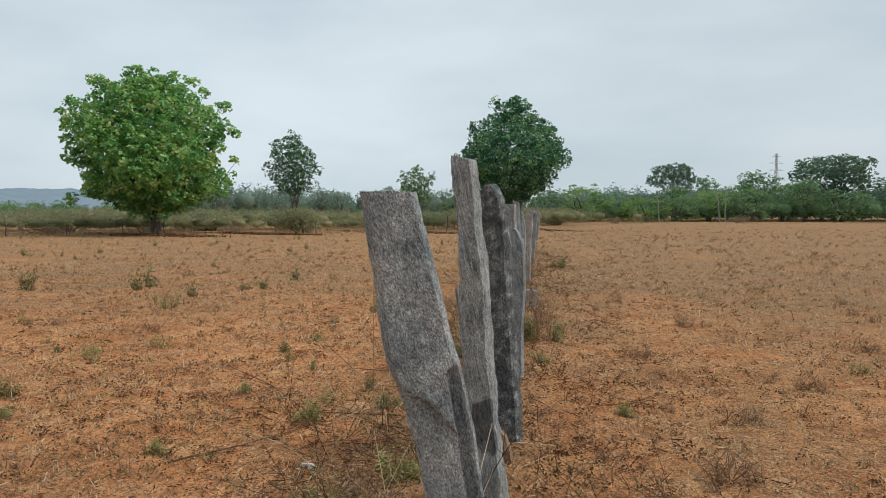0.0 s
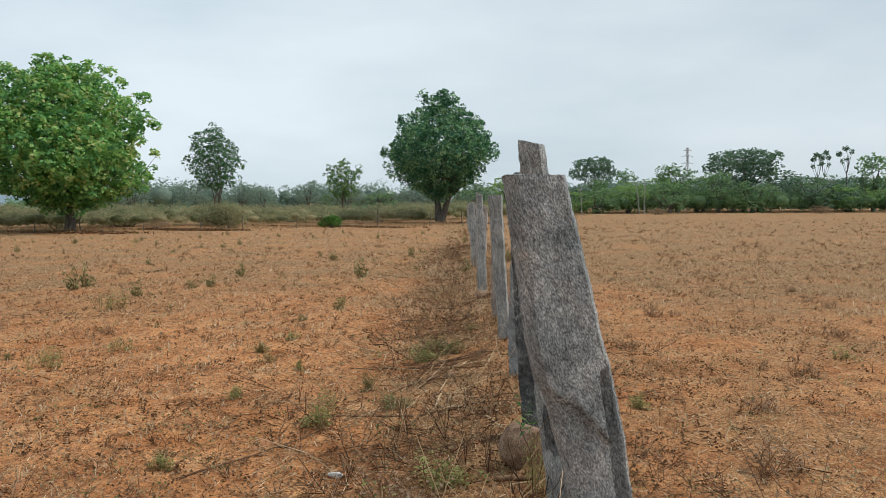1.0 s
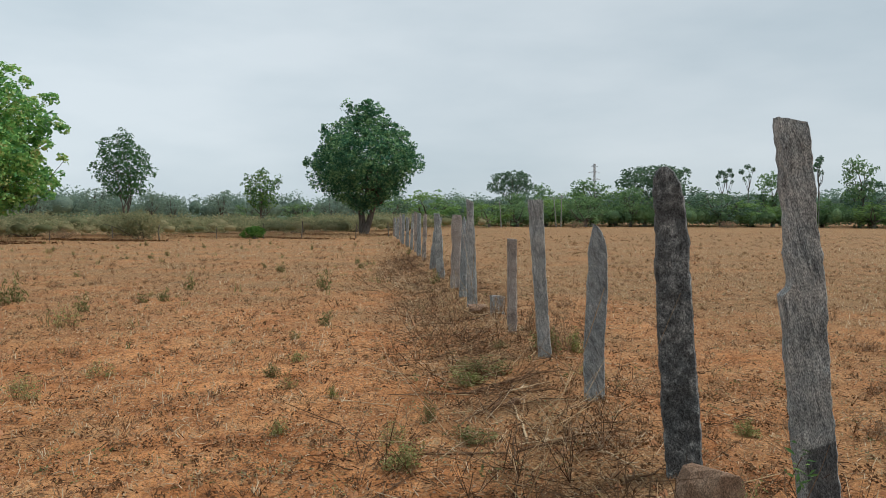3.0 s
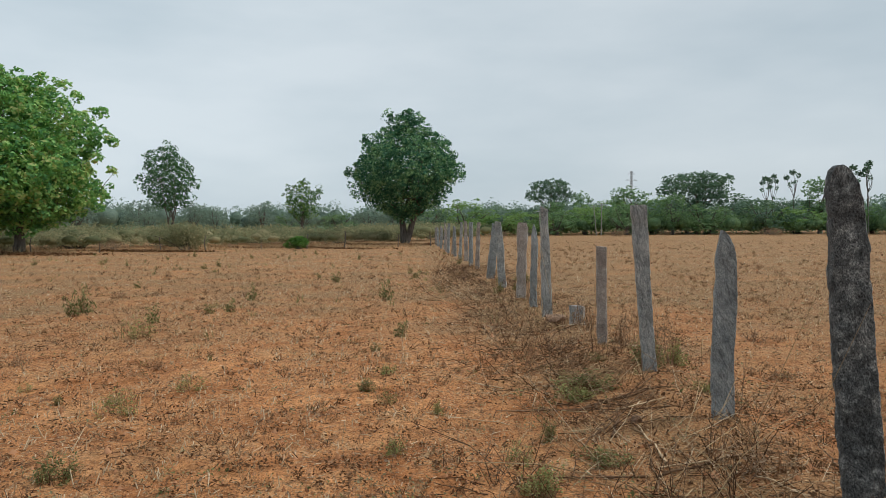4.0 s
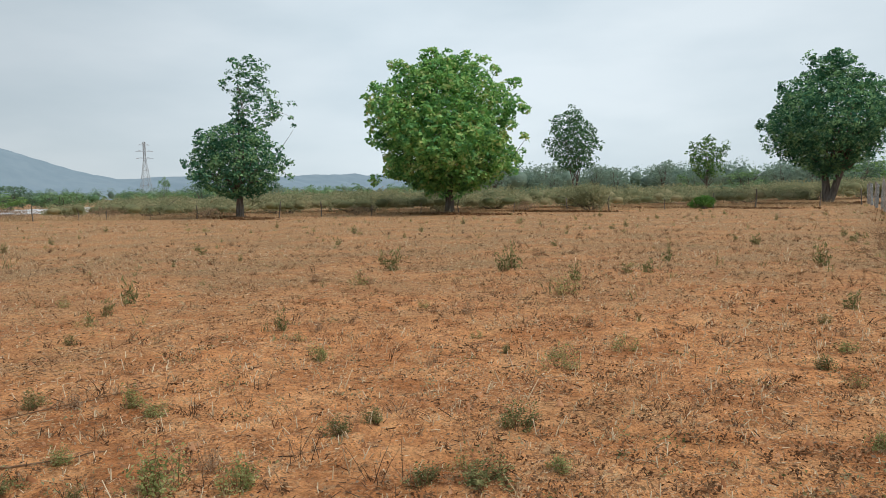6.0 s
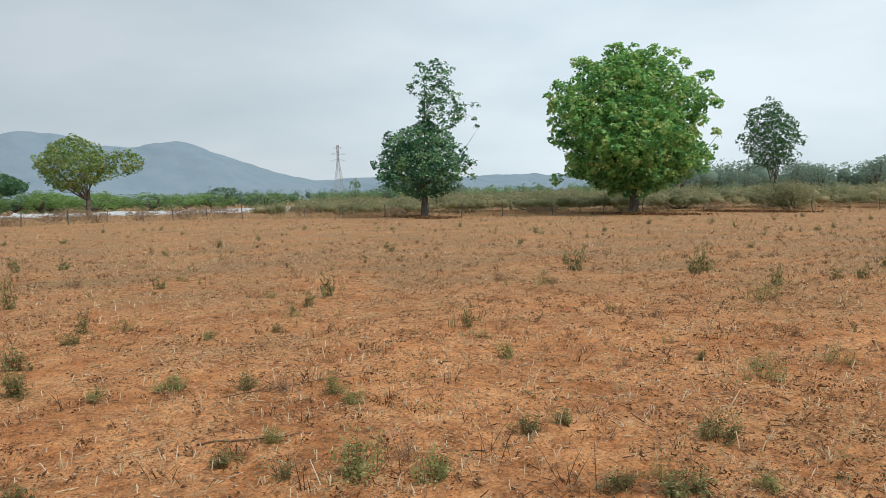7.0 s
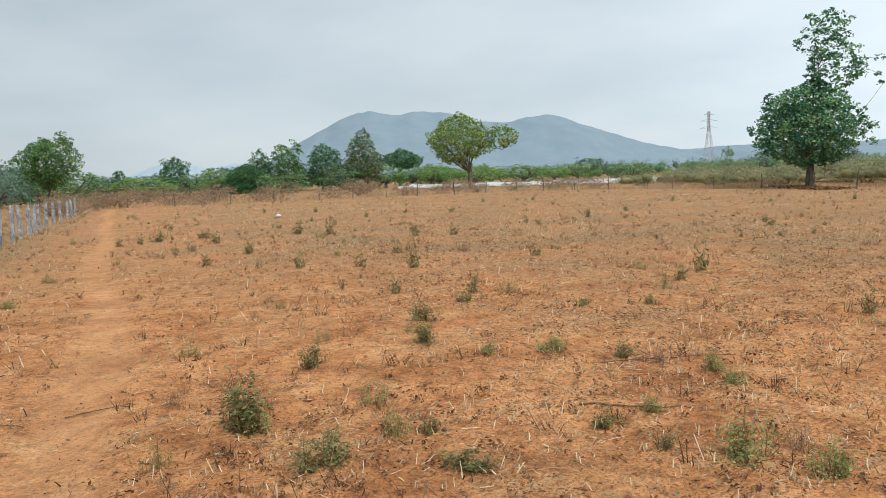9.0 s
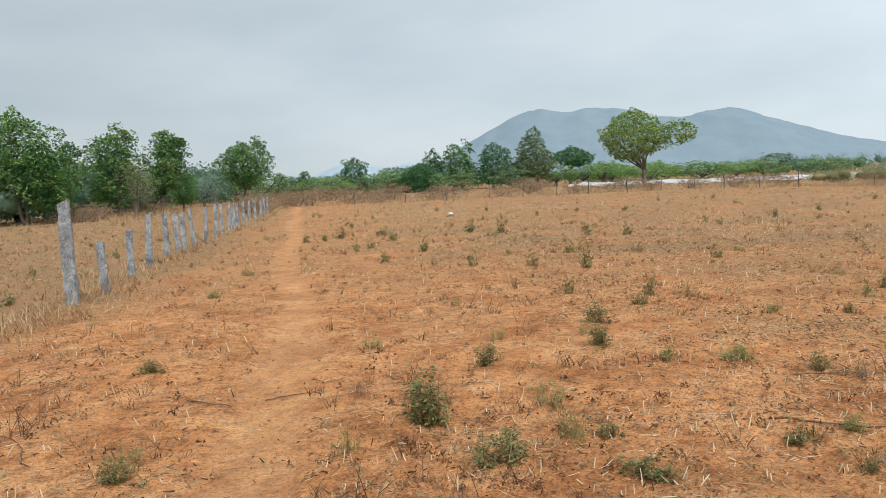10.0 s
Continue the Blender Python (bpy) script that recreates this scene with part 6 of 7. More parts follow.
def rods(name, a, b, radius, material, label, category):
    """Three-sided straws from a to b."""
    n = len(a)
    d = b - a
    d /= np.linalg.norm(d, axis=1)[:, None] + 1e-9
    ref = np.where(np.abs(d[:, 2:3]) > 0.8, np.array([[1.0, 0, 0]]), np.array([[0, 0, 1.0]]))
    s = np.cross(d, ref)
    s /= np.linalg.norm(s, axis=1)[:, None] + 1e-9
    t = np.cross(d, s)
    r = np.broadcast_to(np.asarray(radius), (n,))[:, None]
    ring = [s * r, (-0.5 * s + 0.866 * t) * r, (-0.5 * s - 0.866 * t) * r]
    v = np.stack([a + q for q in ring] + [b + q * 0.6 for q in ring], 1).reshape(-1, 3)
    tri = np.array([(0, 1, 4), (0, 4, 3), (1, 2, 5), (1, 5, 4), (2, 0, 3), (2, 3, 5), (3, 4, 5)])
    f = (np.arange(n)[:, None, None] * 6 + tri[None]).reshape(-1, 3)
    return tagged(new(name, mesh_from(name, v, f, material)), label, category, kind="stuff")


def lying(name, n, near, far, length, radius, material, label, seed, floor=0.3):
    rng = np.random.default_rng(seed)
    x, y, r = strewn(rng, n, near, far, -0.2)
    keep = patchy(rng, x, y, 0.55, floor, seed) & (rng.random(len(x)) > path_mask(x, y) * 0.8) & (rng.random(len(x)) < west_bare(x, y))
    x, y, r = x[keep], y[keep], r[keep]
    n = len(x)
    L = length * np.exp(rng.normal(size=n) * 0.5)
    h = rng.random(n) * 2 * np.pi
    dx, dy = np.cos(h) * L / 2, np.sin(h) * L / 2
    rad = radius * (0.6 + 0.8 * rng.random(n)) * (0.75 + 0.06 * r)
    za, zb = ground_z(x - dx, y - dy), ground_z(x + dx, y + dy)
    lift = np.abs(rng.normal(size=n)) * 0.012
    a = np.stack([x - dx, y - dy, za + rad], 1)
    b = np.stack([x + dx, y + dy, zb + rad + lift], 1)
    return rods(name, a, b, rad, material, label, "straw")


def stubble(name, n, near, far, seed):
    rng = np.random.default_rng(seed)
    x, y, r = strewn(rng, n, near, far, -0.1)
    # drilled in rows that run with the stone fence
    row = 0.34
    x = np.round(x / row) * row + rng.normal(size=n) * 0.035
    keep = patchy(rng, x, y, 0.35, 0.12, seed) & (rng.random(n) > path_mask(x, y)) & (np.abs(x - FENCE_X) > 0.7) & (rng.random(n) < west_bare(x, y))
    x, y, r = x[keep], y[keep], r[keep]
    n = len(x)
    h = 0.040 * np.exp(rng.normal(size=n) * 0.4)
    z = ground_z(x, y)
    a = np.stack([x, y, z - 0.01], 1)
    b = a + np.stack([rng.normal(size=n) * 0.3 * h, rng.normal(size=n) * 0.3 * h, h], 1)
    return rods(name, a, b, 0.0042 * (0.8 + 0.05 * r), STRAW, "pale cut stubble standing in the soil", "stubble")


def tufts(name, n, near, far, per, height, width, material, label, seed, floor=0.2, lean=0.55, where=None, scale=0.5, power=-0.1):
    rng = np.random.default_rng(seed)
    x, y, r = strewn(rng, n, near, far, power)
    keep = patchy(rng, x, y, scale, floor, seed) & (rng.random(n) > path_mask(x, y) * 1.1)
    if where is not None:
        keep &= rng.random(n) < where(x, y)
    x, y, r = x[keep], y[keep], r[keep]
    n = len(x)
    size = height * np.exp(rng.normal(size=n) * 0.4)
    X = (x[:, None] + rng.normal(size=(n, per)) * size[:, None] * 0.22).ravel()
    Y = (y[:, None] + rng.normal(size=(n, per)) * size[:, None] * 0.22).ravel()
    H = (size[:, None] * (0.4 + 0.7 * rng.random((n, per)))).ravel()
    W = np.repeat(width * (0.8 + 0.075 * r), per)
    return blades(name, X, Y, H, W, material, label, rng, lean)


def leafy(name, n, near, far, per, size, material, label, seed, where=None, floor=0.15, spread=0.06, high=0.03):
    rng = np.random.default_rng(seed)
    x, y, r = strewn(rng, n, near, far, -0.2)
    keep = patchy(rng, x, y, 0.7, floor, seed) & (rng.random(n) > path_mask(x, y) * 0.9) & (rng.random(n) < west_bare(x, y))
    if where is not None:
        keep &= rng.random(n) < where(x, y)
    x, y = x[keep], y[keep]
    n = len(x)
    X = (x[:, None] + rng.normal(size=(n, per)) * spread).ravel()
    Y = (y[:, None] + rng.normal(size=(n, per)) * spread).ravel()
    Z = ground_z(X, Y) + 0.006 + np.abs(rng.normal(size=len(X))) * high
    v, f = leaves(rng, np.stack([X, Y, Z], 1), size, 0.8, 0.55, 0.5)
    return tagged(new(name, mesh_from(name, v, f, material)), label, "leaves", kind="stuff")


clods("soil_crumbs", 30000, 2.2, 13, 0.0085, 101, 0.4, "crumbled red soil clods of many sizes")
clods("soil_clods", 9000, 2.4, 40, 0.017, 102, 0.05, "larger lumps of red soil in the field")
clods("dark_crumbs", 46000, 2.2, 20, 0.0078, 103, 0.45, "dark bits of dung and bark on the soil", BIT, 0.45)
lying("straw_litter", 30000, 2.2, 22, 0.030, 0.0030, STRAW, "pale straw pieces lying on the soil", 104)
lying("stalk_litter", 17000, 2.2, 20, 0.028, 0.0034, TWIG, "dark dry stalks lying on the soil", 105)
lying("brown_straw_litter", 16000, 2.2, 18, 0.036, 0.0026, DRY_RUST, "brown straw pieces lying on the soil", 106)
stubble("cut_stubble", 40000, 2.2, 46, 107)
leafy("dry_rosettes", 11000, 2.6, 24, 10, 0.023, DEAD_LEAF, "dark shrivelled dry weeds on the soil", 118, spread=0.018, high=0.024, floor=0.1)
leafy("dry_patches", 1500, 2.3, 22, 46, 0.019, DEAD_LEAF, "patches of dark dead weeds on the soil", 119, spread=0.085, high=0.016, floor=0.2)
tufts("dry_weeds", 6500, 2.4, 26, 9, 0.07, 0.0042, DRY_RUST, "low rusty dry weeds in the field", 108, where=left_field, lean=0.8, floor=0.05, scale=0.9)
tufts("dry_weeds", 1500, 2.4, 30, 10, 0.10, 0.0042, TWIG, "dark dry weed stalks in the field", 109, lean=0.7, floor=0.03, scale=0.9, where=lambda x, y: 1 - 0.8 * step(x, 1.0, 2.0))
tufts("dry_tufts", 13000, 3, 60, 14, 0.07, 0.003, DRY_GRASS, "short tan dry grass tufts in the field", 110, where=right_field, lean=0.9, floor=0.15, power=0.1, scale=0.45)
tufts("dry_tufts", 4500, 3, 50, 22, 0.10, 0.0026, DRY_RUST, "brown dry grass clumps in the field", 111, where=right_field, lean=1.0, floor=0.03, scale=0.5)
tufts("field_grass", 6000, 10, 75, 6, 0.10, 0.005, DRY_GRASS, "thin dry grass far over the field", 112, lean=0.7, power=0.2, floor=0.3)
tufts("field_weeds", 900, 8, 60, 9, 0.14, 0.0045, LEAF_WEED_DARK, "small dark upright weeds far over the field", 113, lean=0.45, power=0.1, floor=0.1, where=lambda x, y: 1 - step(x, 0.5, 1.5))
tufts("field_stalks", 5000, 10, 70, 8, 0.08, 0.0045, DRY_RUST, "brown dry stalks far over the field", 117, lean=0.8, power=0.2, floor=0.2)
leafy("low_weeds", 1800, 2.4, 22, 14, 0.018, LEAF_OLIVE, "tiny low green weeds scattered on the soil", 114, spread=0.035)
leafy("low_weeds", 800, 2.4, 20, 22, 0.018, LEAF_WEED_DARK, "flat grey-green creeping weeds on the soil", 115, spread=0.06, high=0.015)
leafy("leaf_litter", 5000, 2.2, 24, 3, 0.026, DRY_LEAF, "dry brown leaf litter on the soil", 116, spread=0.1, high=0.006)


# the brushy strip along the stone posts
def brush_strip(seed, n, y_lo, y_hi, material, label, length, radius, x_mid=0.12, x_wide=0.5):
    rng = np.random.default_rng(seed)
    y = y_lo + (y_hi - y_lo) * rng.random(n) ** 1.5
    x = x_mid + rng.normal(size=n) * x_wide
    clump = hash_noise(x * 1.4, y * 1.4, seed)
    keep = rng.random(n) < step(clump, 0.3, 0.75)
    x, y = x[keep], y[keep]
    n = len(x)
    L = length * np.exp(rng.normal(size=n) * 0.45)
    z = ground_z(x, y)
    dirn = rng.normal(size=(n, 3))
    dirn[:, 2] = np.abs(dirn[:, 2]) * 0.55
    dirn /= np.linalg.norm(dirn, axis=1)[:, None]
    a = np.stack([x, y, z], 1)
    kink = a + dirn * L[:, None] * 0.5
    turn2 = dirn + rng.normal(size=(n, 3)) * 0.35
    b = kink + turn2 * L[:, None] * 0.5
    b[:, 2] = np.maximum(b[:, 2], z + 0.01)
    side = kink + (turn2 + rng.normal(size=(n, 3)) * 0.9) * L[:, None] * 0.28
    side[:, 2] = np.maximum(side[:, 2], z + 0.01)
    rad = radius * (0.5 + rng.random(n)) * (0.75 + 0.02 * y)
    return rods("dry_brush", np.concatenate([a, kink, kink]), np.concatenate([kink, b, side]), np.concatenate([rad, rad * 0.8, rad * 0.6]), material, label, "brush")


brush_strip(128, 2600, 2.0, 26, TWIG, "dark dry twigs on the far side of the stone posts", 0.18, 0.0026, 1.35, 0.4)
brush_strip(121, 3200, 2.0, 26, TWIG, "tangled dark dry twigs along the stone posts", 0.22, 0.0032)
brush_strip(122, 2500, 2.0, 30, DRY_RUST, "rusty dry stems along the stone posts", 0.20, 0.0024)
brush_strip(129, 420, 2.2, 16, DRY_GRASS, "pale brown bent twigs along the stone posts", 0.36, 0.0042, 0.25, 0.36)
brush_strip(123, 900, 2.0, 20, STRAW, "pale dry stalks lying along the stone posts", 0.24, 0.0026)
tufts("fence_grass", 17000, 2.0, 45, 8, 0.13, 0.0042, DRY_RUST, "rusty dry grass along the stone posts", 124, where=lambda x, y: np.exp(-(((x - 0.35) / 0.6) ** 2)) * step(y, 1.5, 2.5), lean=0.5, floor=0.25, power=0.3)
tufts("fence_grass", 3500, 2.0, 45, 8, 0.10, 0.0042, DRY_GRASS, "tan dry grass along the stone posts", 125, where=lambda x, y: np.exp(-(((x - 0.75) / 0.6) ** 2)) * step(y, 1.5, 2.5), lean=0.5, floor=0.2, power=0.3)
leafy("fence_weeds", 2600, 2.0, 26, 12, 0.026, LEAF_WEED_DARK, "dull green weeds along the stone posts", 126, where=lambda x, y: 0.7 * np.exp(-(((x - 0.3) / 0.55) ** 2)) * step(y, 1.5, 2.5), high=0.05)
leafy("fence_litter", 9000, 2.6, 24, 7, 0.026, DEAD_LEAF, "brown dead leaves on the far side of the stone posts", 132, where=lambda x, y: np.exp(-(((x - 1.3) / 0.4) ** 2)) * step(y, 1.5, 2.5), high=0.01, spread=0.12)
leafy("fence_litter", 16000, 2.0, 30, 7, 0.026, DEAD_LEAF, "brown dead leaves along the stone posts", 127, where=fence_strip, high=0.01, spread=0.12)
tufts("verge_grass", 36000, 6.0, 45, 8, 0.085, 0.005, DRY_GRASS, "tan dry grass on the path's verge", 128, where=lambda x, y: np.exp(-(((y + 1.45) / 0.65) ** 2)) * step(-x, 6, 9), lean=0.5, floor=0.3, power=0.3)
tufts("beyond_grass", 26000, 6.0, 60, 8, 0.07, 0.006, DRY_GRASS, "dry tan grass in the field beyond the path", 129, where=lambda x, y: step(-y, 1.2, 3.0) * step(-x, 4, 8), lean=0.7, floor=0.5, power=0.4)


# ---- single weeds ----
def weed(kind, seed):
    """A weed about one metre high and wide, of several sprigs from a spread root, to be scaled where it stands."""
    rng = np.random.default_rng(seed)
    root = new("weed")
    stems, lv = [], []
    n_sprig, spread, n_stem, tilt, n_leaf, size, leaf, label = {
        "bushy": (9, 0.30, 4, 0.6, 24, 0.062, LEAF_WEED, "bushy green weed growing in the red soil"),
        "dense": (9, 0.34, 4, 0.7, 24, 0.066, LEAF_WEED_DARK, "dense dark green weed growing in the red soil"),
        "upright": (5, 0.22, 3, 0.8, 10, 0.17, LEAF_WEED_DARK, "upright dark green weed in the field"),
        "feathery": (10, 0.42, 3, 0.5, 18, 0.055, LEAF_WEED, "thin pale green feathery weed in the field"),
        "dry": (9, 0.36, 4, 0.8, 9, 0.05, DRY_LEAF, "dry brown twiggy weed on the soil"),
    }[kind]
    for k in range(n_sprig):
        a, far = rng.random() * 2 * math.pi, spread * math.sqrt(rng.random()) if k else 0.0
        foot = np.array([math.cos(a), math.sin(a), 0]) * far
        top = (1.0 - 0.55 * far / max(spread, 0.01) * rng.random()) * (0.55 + 0.45 * rng.random() if k else 1.0)
        for _ in range(n_stem):
            b = rng.random() * 2 * math.pi
            out = tilt * (0.2 + 0.8 * rng.random()) * 0.34
            h = top * (0.5 + 0.5 * rng.random())
            head = foot + np.array([math.cos(b) * out, math.sin(b) * out, h])
            tb, line = limb(rng, foot - np.array([0, 0, 0.04]), head, 0.009, 0.003, 0.14, 4, 3)
            stems.append(tb)
            q = rng.random(n_leaf) ** 0.9
            p = np.stack([np.interp(q, np.linspace(0, 1, 4), line[:, c]) for c in range(3)], 1)
            lv.append(p + rng.normal(size=p.shape) * np.array([0.055, 0.055, 0.04]))
    tagged(part("branchwork", joined("branchwork", stems, DRY_RUST), root), kind="stuff")
    v, f = leaves(rng, np.concatenate(lv), size, 0.6, 0.24 if kind == "upright" else 0.5, 0.5, droop=1.3 if kind == "upright" else 0.0)
    v[:, 2] = np.maximum(v[:, 2], 0.01)
    part("foliage", mesh_from("foliage", v, f, leaf), root)
    return tagged(root, label, "weed", "weeds in the field")


weeds = {k: [weed(k, 200 + 10 * i + j) for j in range(2)] for i, k in enumerate(("bushy", "dense", "upright", "feathery", "dry"))}
weed_used = {}
rw = random.Random(9)


def grow(kind, x, y, h, w):
    i = rw.randrange(2)
    src = weeds[kind][i]
    if kind == "upright":
        h, w = h * 1.15, w * 1.05
    m = pose(x, y, float(ground_z(x, y)) - 0.005, rw.uniform(-6, 6), rw.uniform(-6, 6), rw.uniform(0, 360)) @ Matrix.Diagonal((w * 1.12, w * 1.12, h * 0.98, 1))
    if (kind, i) not in weed_used:
        weed_used[(kind, i)] = (src, m)
    else:
        copy_thing(src, m)


NEAR = [
    ("bushy", -1.36, 5.02, 0.16, 0.17), ("dense", -3.09, 5.24, 0.15, 0.3), ("dense", -4.92, 3.23, 0.12, 0.3), ("bushy", -4.12, 4.67, 0.24, 0.24), ("bushy", -2.83, 5.53, 0.12, 0.18), ("bushy", -4.41, 4.49, 0.31, 0.31),
    ("dense", -5.29, 2.65, 0.24, 0.34), ("feathery", -5.5, 3.1, 0.24, 0.2), ("dense", -4.68, 4.21, 0.11, 0.1), ("bushy", -0.59, 5.80, 0.24, 0.28), ("feathery", -5.64, 1.88, 0.22, 0.15), ("dense", -5.15, 4.19, 0.11, 0.22),
    ("dense", -5.58, 0.73, 0.15, 0.24), ("bushy", -1.38, 6.55, 0.15, 0.16), ("dense", -0.37, 6.77, 0.18, 0.14), ("bushy", -6.84, 4.84, 0.17, 0.3), ("dry", -6.15, 5.31, 0.17, 0.28), ("dense", -3.36, 5.10, 0.13, 0.19), ("dense", -4.15, 5.50, 0.16, 0.17), ("dry", 2.15, 5.05, 0.27, 0.5), ("dense", -3.27, 6.12, 0.24, 0.26), ("bushy", -5.20, 4.55, 0.14, 0.15),
]
MIDDLE = [
    ("dense", -6.05, 2.33, 0.38, 0.42), ("bushy", -6.0, 2.4, 0.30, 0.3), ("dense", -4.09, 5.82, 0.15, 0.16), ("feathery", -6.14, 3.17, 0.24, 0.22), ("bushy", -5.44, 5.38, 0.15, 0.2), ("bushy", 1.74, 6.31, 0.16, 0.2), ("bushy", -5.74, 5.46, 0.23, 0.18), ("bushy", -1.07, 7.48, 0.16, 0.12),
    ("dense", -6.42, 5.21, 0.19, 0.2), ("dense", -7.30, 3.03, 0.24, 0.25), ("bushy", -6.95, 4.34, 0.16, 0.18), ("feathery", -3.50, 7.60, 0.28, 0.3), ("dense", -1.65, 8.34, 0.17, 0.2), ("bushy", 1.09, 7.80, 0.16, 0.22), ("dense", -7.60, 4.06, 0.24, 0.28), ("dense", -7.85, 0.44, 0.16, 0.24),
    ("bushy", 1.29, 8.96, 0.34, 0.3),
]
DISTANT = [
    ("bushy", -5.51, 7.18, 0.23, 0.2), ("feathery", -3.22, 8.51, 0.2, 0.28), ("bushy", -1.50, 9.02, 0.14, 0.2), ("dense", -8.62, 4.43, 0.27, 0.29), ("upright", -6.72, 8.17, 0.24, 0.2), ("bushy", -8.53, 6.21, 0.13, 0.2), ("feathery", 4.13, 8.07, 0.2, 0.26), ("dense", -9.44, 5.20, 0.18, 0.22),
    ("feathery", -9.74, 5.89, 0.22, 0.24), ("upright", -9.91, 5.53, 0.28, 0.24), ("upright", -10.47, 4.72, 0.25, 0.2), ("feathery", -9.05, 7.62, 0.2, 0.22), ("upright", -1.42, 11.69, 0.24, 0.28), ("upright", -9.49, 8.23, 0.28, 0.22), ("feathery", -4.88, 11.85, 0.4, 0.4), ("bushy", -12.10, 0.32, 0.17, 0.24), ("upright", -10.15, 9.13, 0.36, 0.32),
]
REMOTE = [
    ("upright", -12.74, 5.79, 0.38, 0.32), ("upright", -5.13, 13.31, 0.3, 0.3), ("upright", -13.54, 5.11, 0.26, 0.3), ("upright", -13.96, 4.25, 0.3, 0.24), ("upright", -4.31, 14.64, 0.26, 0.26), ("feathery", -14.69, 0.52, 0.17, 0.34), ("upright", -6.70, 14.23, 0.42, 0.36), ("upright", -6.81, 14.76, 0.48, 0.42), ("upright", -8.85, 13.94, 0.5, 0.42),
    ("upright", -15.61, 2.92, 0.25, 0.24), ("upright", -1.74, 16.41, 0.4, 0.42), ("upright", -15.29, 6.39, 0.24, 0.26), ("upright", -9.55, 14.69, 0.3, 0.28), ("upright", -4.40, 16.84, 0.36, 0.3), ("upright", -16.96, 3.83, 0.32, 0.27), ("upright", -18.36, 2.79, 0.26, 0.27), ("upright", -18.82, 8.95, 0.32, 0.34), ("dense", 1.54, 20.80, 0.4, 0.5),
]
LAST = [
    ("upright", -21.15, 6.49, 0.42, 0.38), ("upright", -21.93, 1.29, 0.3, 0.28), ("upright", -22.01, 5.79, 0.38, 0.5), ("upright", -22.48, 2.27, 0.34, 0.48), ("upright", -22.78, 3.38, 0.28, 0.48), ("upright", -22.25, 15.05, 0.3, 0.3), ("dense", 0.16, 8.0, 0.22, 0.5), ("bushy", 0.05, 7.8, 0.2, 0.4), ("feathery", 0.80, 4.40, 0.42, 0.16), ("dry", 1.1, 8.9, 0.7, 0.3),
    ("dry", 1.12, 10.3, 0.6, 0.35), ("dense", 0.95, 8.75, 0.36, 0.4), ("dry", 0.35, 3.6, 0.3, 0.5), ("dry", 0.1, 4.3, 0.3, 0.55), ("dry", 0.5, 5.9, 0.3, 0.5), ("dense", -0.1, 6.3, 0.14, 0.3), ("dry", 0.9, 11.4, 0.6, 0.4), ("dry", 0.25, 4.0, 0.36, 0.6), ("feathery", 0.0, 4.15, 0.28, 0.42), ("dense", 0.18, 3.7, 0.22, 0.36), ("dry", -0.2, 3.95, 0.26, 0.5), ("bushy", 0.32, 4.7, 0.26, 0.42),
    ("dry", 2.6, 6.2, 0.2, 0.4), ("dry", 3.4, 7.4, 0.2, 0.36), ("dry", 2.2, 8.6, 0.2, 0.42), ("dry", 4.6, 9.4, 0.22, 0.4), ("dry", 3.1, 11.0, 0.22, 0.5), ("dry", 5.6, 12.2, 0.22, 0.45), ("dry", 2.4, 13.4, 0.22, 0.5),
]
for rows in (NEAR, MIDDLE, DISTANT, REMOTE, LAST):
    for row in rows:
        grow(*row)
rng = np.random.default_rng(77)
for (x, y, r) in zip(*strewn(rng, 300, 3.5, 42, 0.15)):
    if float(path_mask(np.array(x), np.array(y))) > 0.2:
        continue
    kind = rw.choice(("upright", "upright", "upright", "dry", "feathery") if r > 10 else ("feathery", "dry", "dry", "feathery", "dense"))
    s = rw.uniform(0.09, 0.2) * (1 if r < 10 else 1.5) * (0.75 if x > 1 else 1)
    grow(kind if x < 1 else "dry", x, y, s, s * rw.uniform(0.8, 1.4))
for src, m in weed_used.values():
    src.matrix_basis = m
for kind in weeds.values():
    for w in kind:
        if not any(w is s for s, _ in weed_used.values()):
            grow_at = pose(-12.5, 12.0, 0) @ Matrix.Scale(0.2, 4)
            w.matrix_basis = grow_at


# ---- fallen sticks, stub stones ----
def stick(x0, y0, x1, y1, r, seed, material=STICK, label="brown dry fallen stick on the soil"):
    rng = np.random.default_rng(seed)
    n = 8
    t = np.linspace(0, 1, n)
    L = math.hypot(x1 - x0, y1 - y0)
    x = x0 + (x1 - x0) * t + rng.normal(size=n) * 0.012 * L
    y = y0 + (y1 - y0) * t + rng.normal(size=n) * 0.012 * L
    z = ground_z(x, y)
    z = np.maximum(z, (z[0] + (z[-1] - z[0]) * t)) + r * 0.7
    bits = [tube(np.stack([x, y, z], 1), np.linspace(r * 0.5, r * 0.25, n), 6, 0.12, rng)]
    for _ in range(int(L / 0.35)):
        i = rng.integers(2, n - 1)
        a = np.array([x[i], y[i], z[i]])
        d = np.array([x1 - x0, y1 - y0, 0]) / L
        d = d + np.array([-d[1], d[0], 0.2]) * rng.choice([-1, 1]) * 0.8
        bits.append(tube([a, a + d * L * 0.07, a + d * L * 0.13], [r * 0.5, r * 0.35, r * 0.15], 5))
    return tagged(new("stick", joined("stick", bits, material)), label, "stick", "fallen sticks")


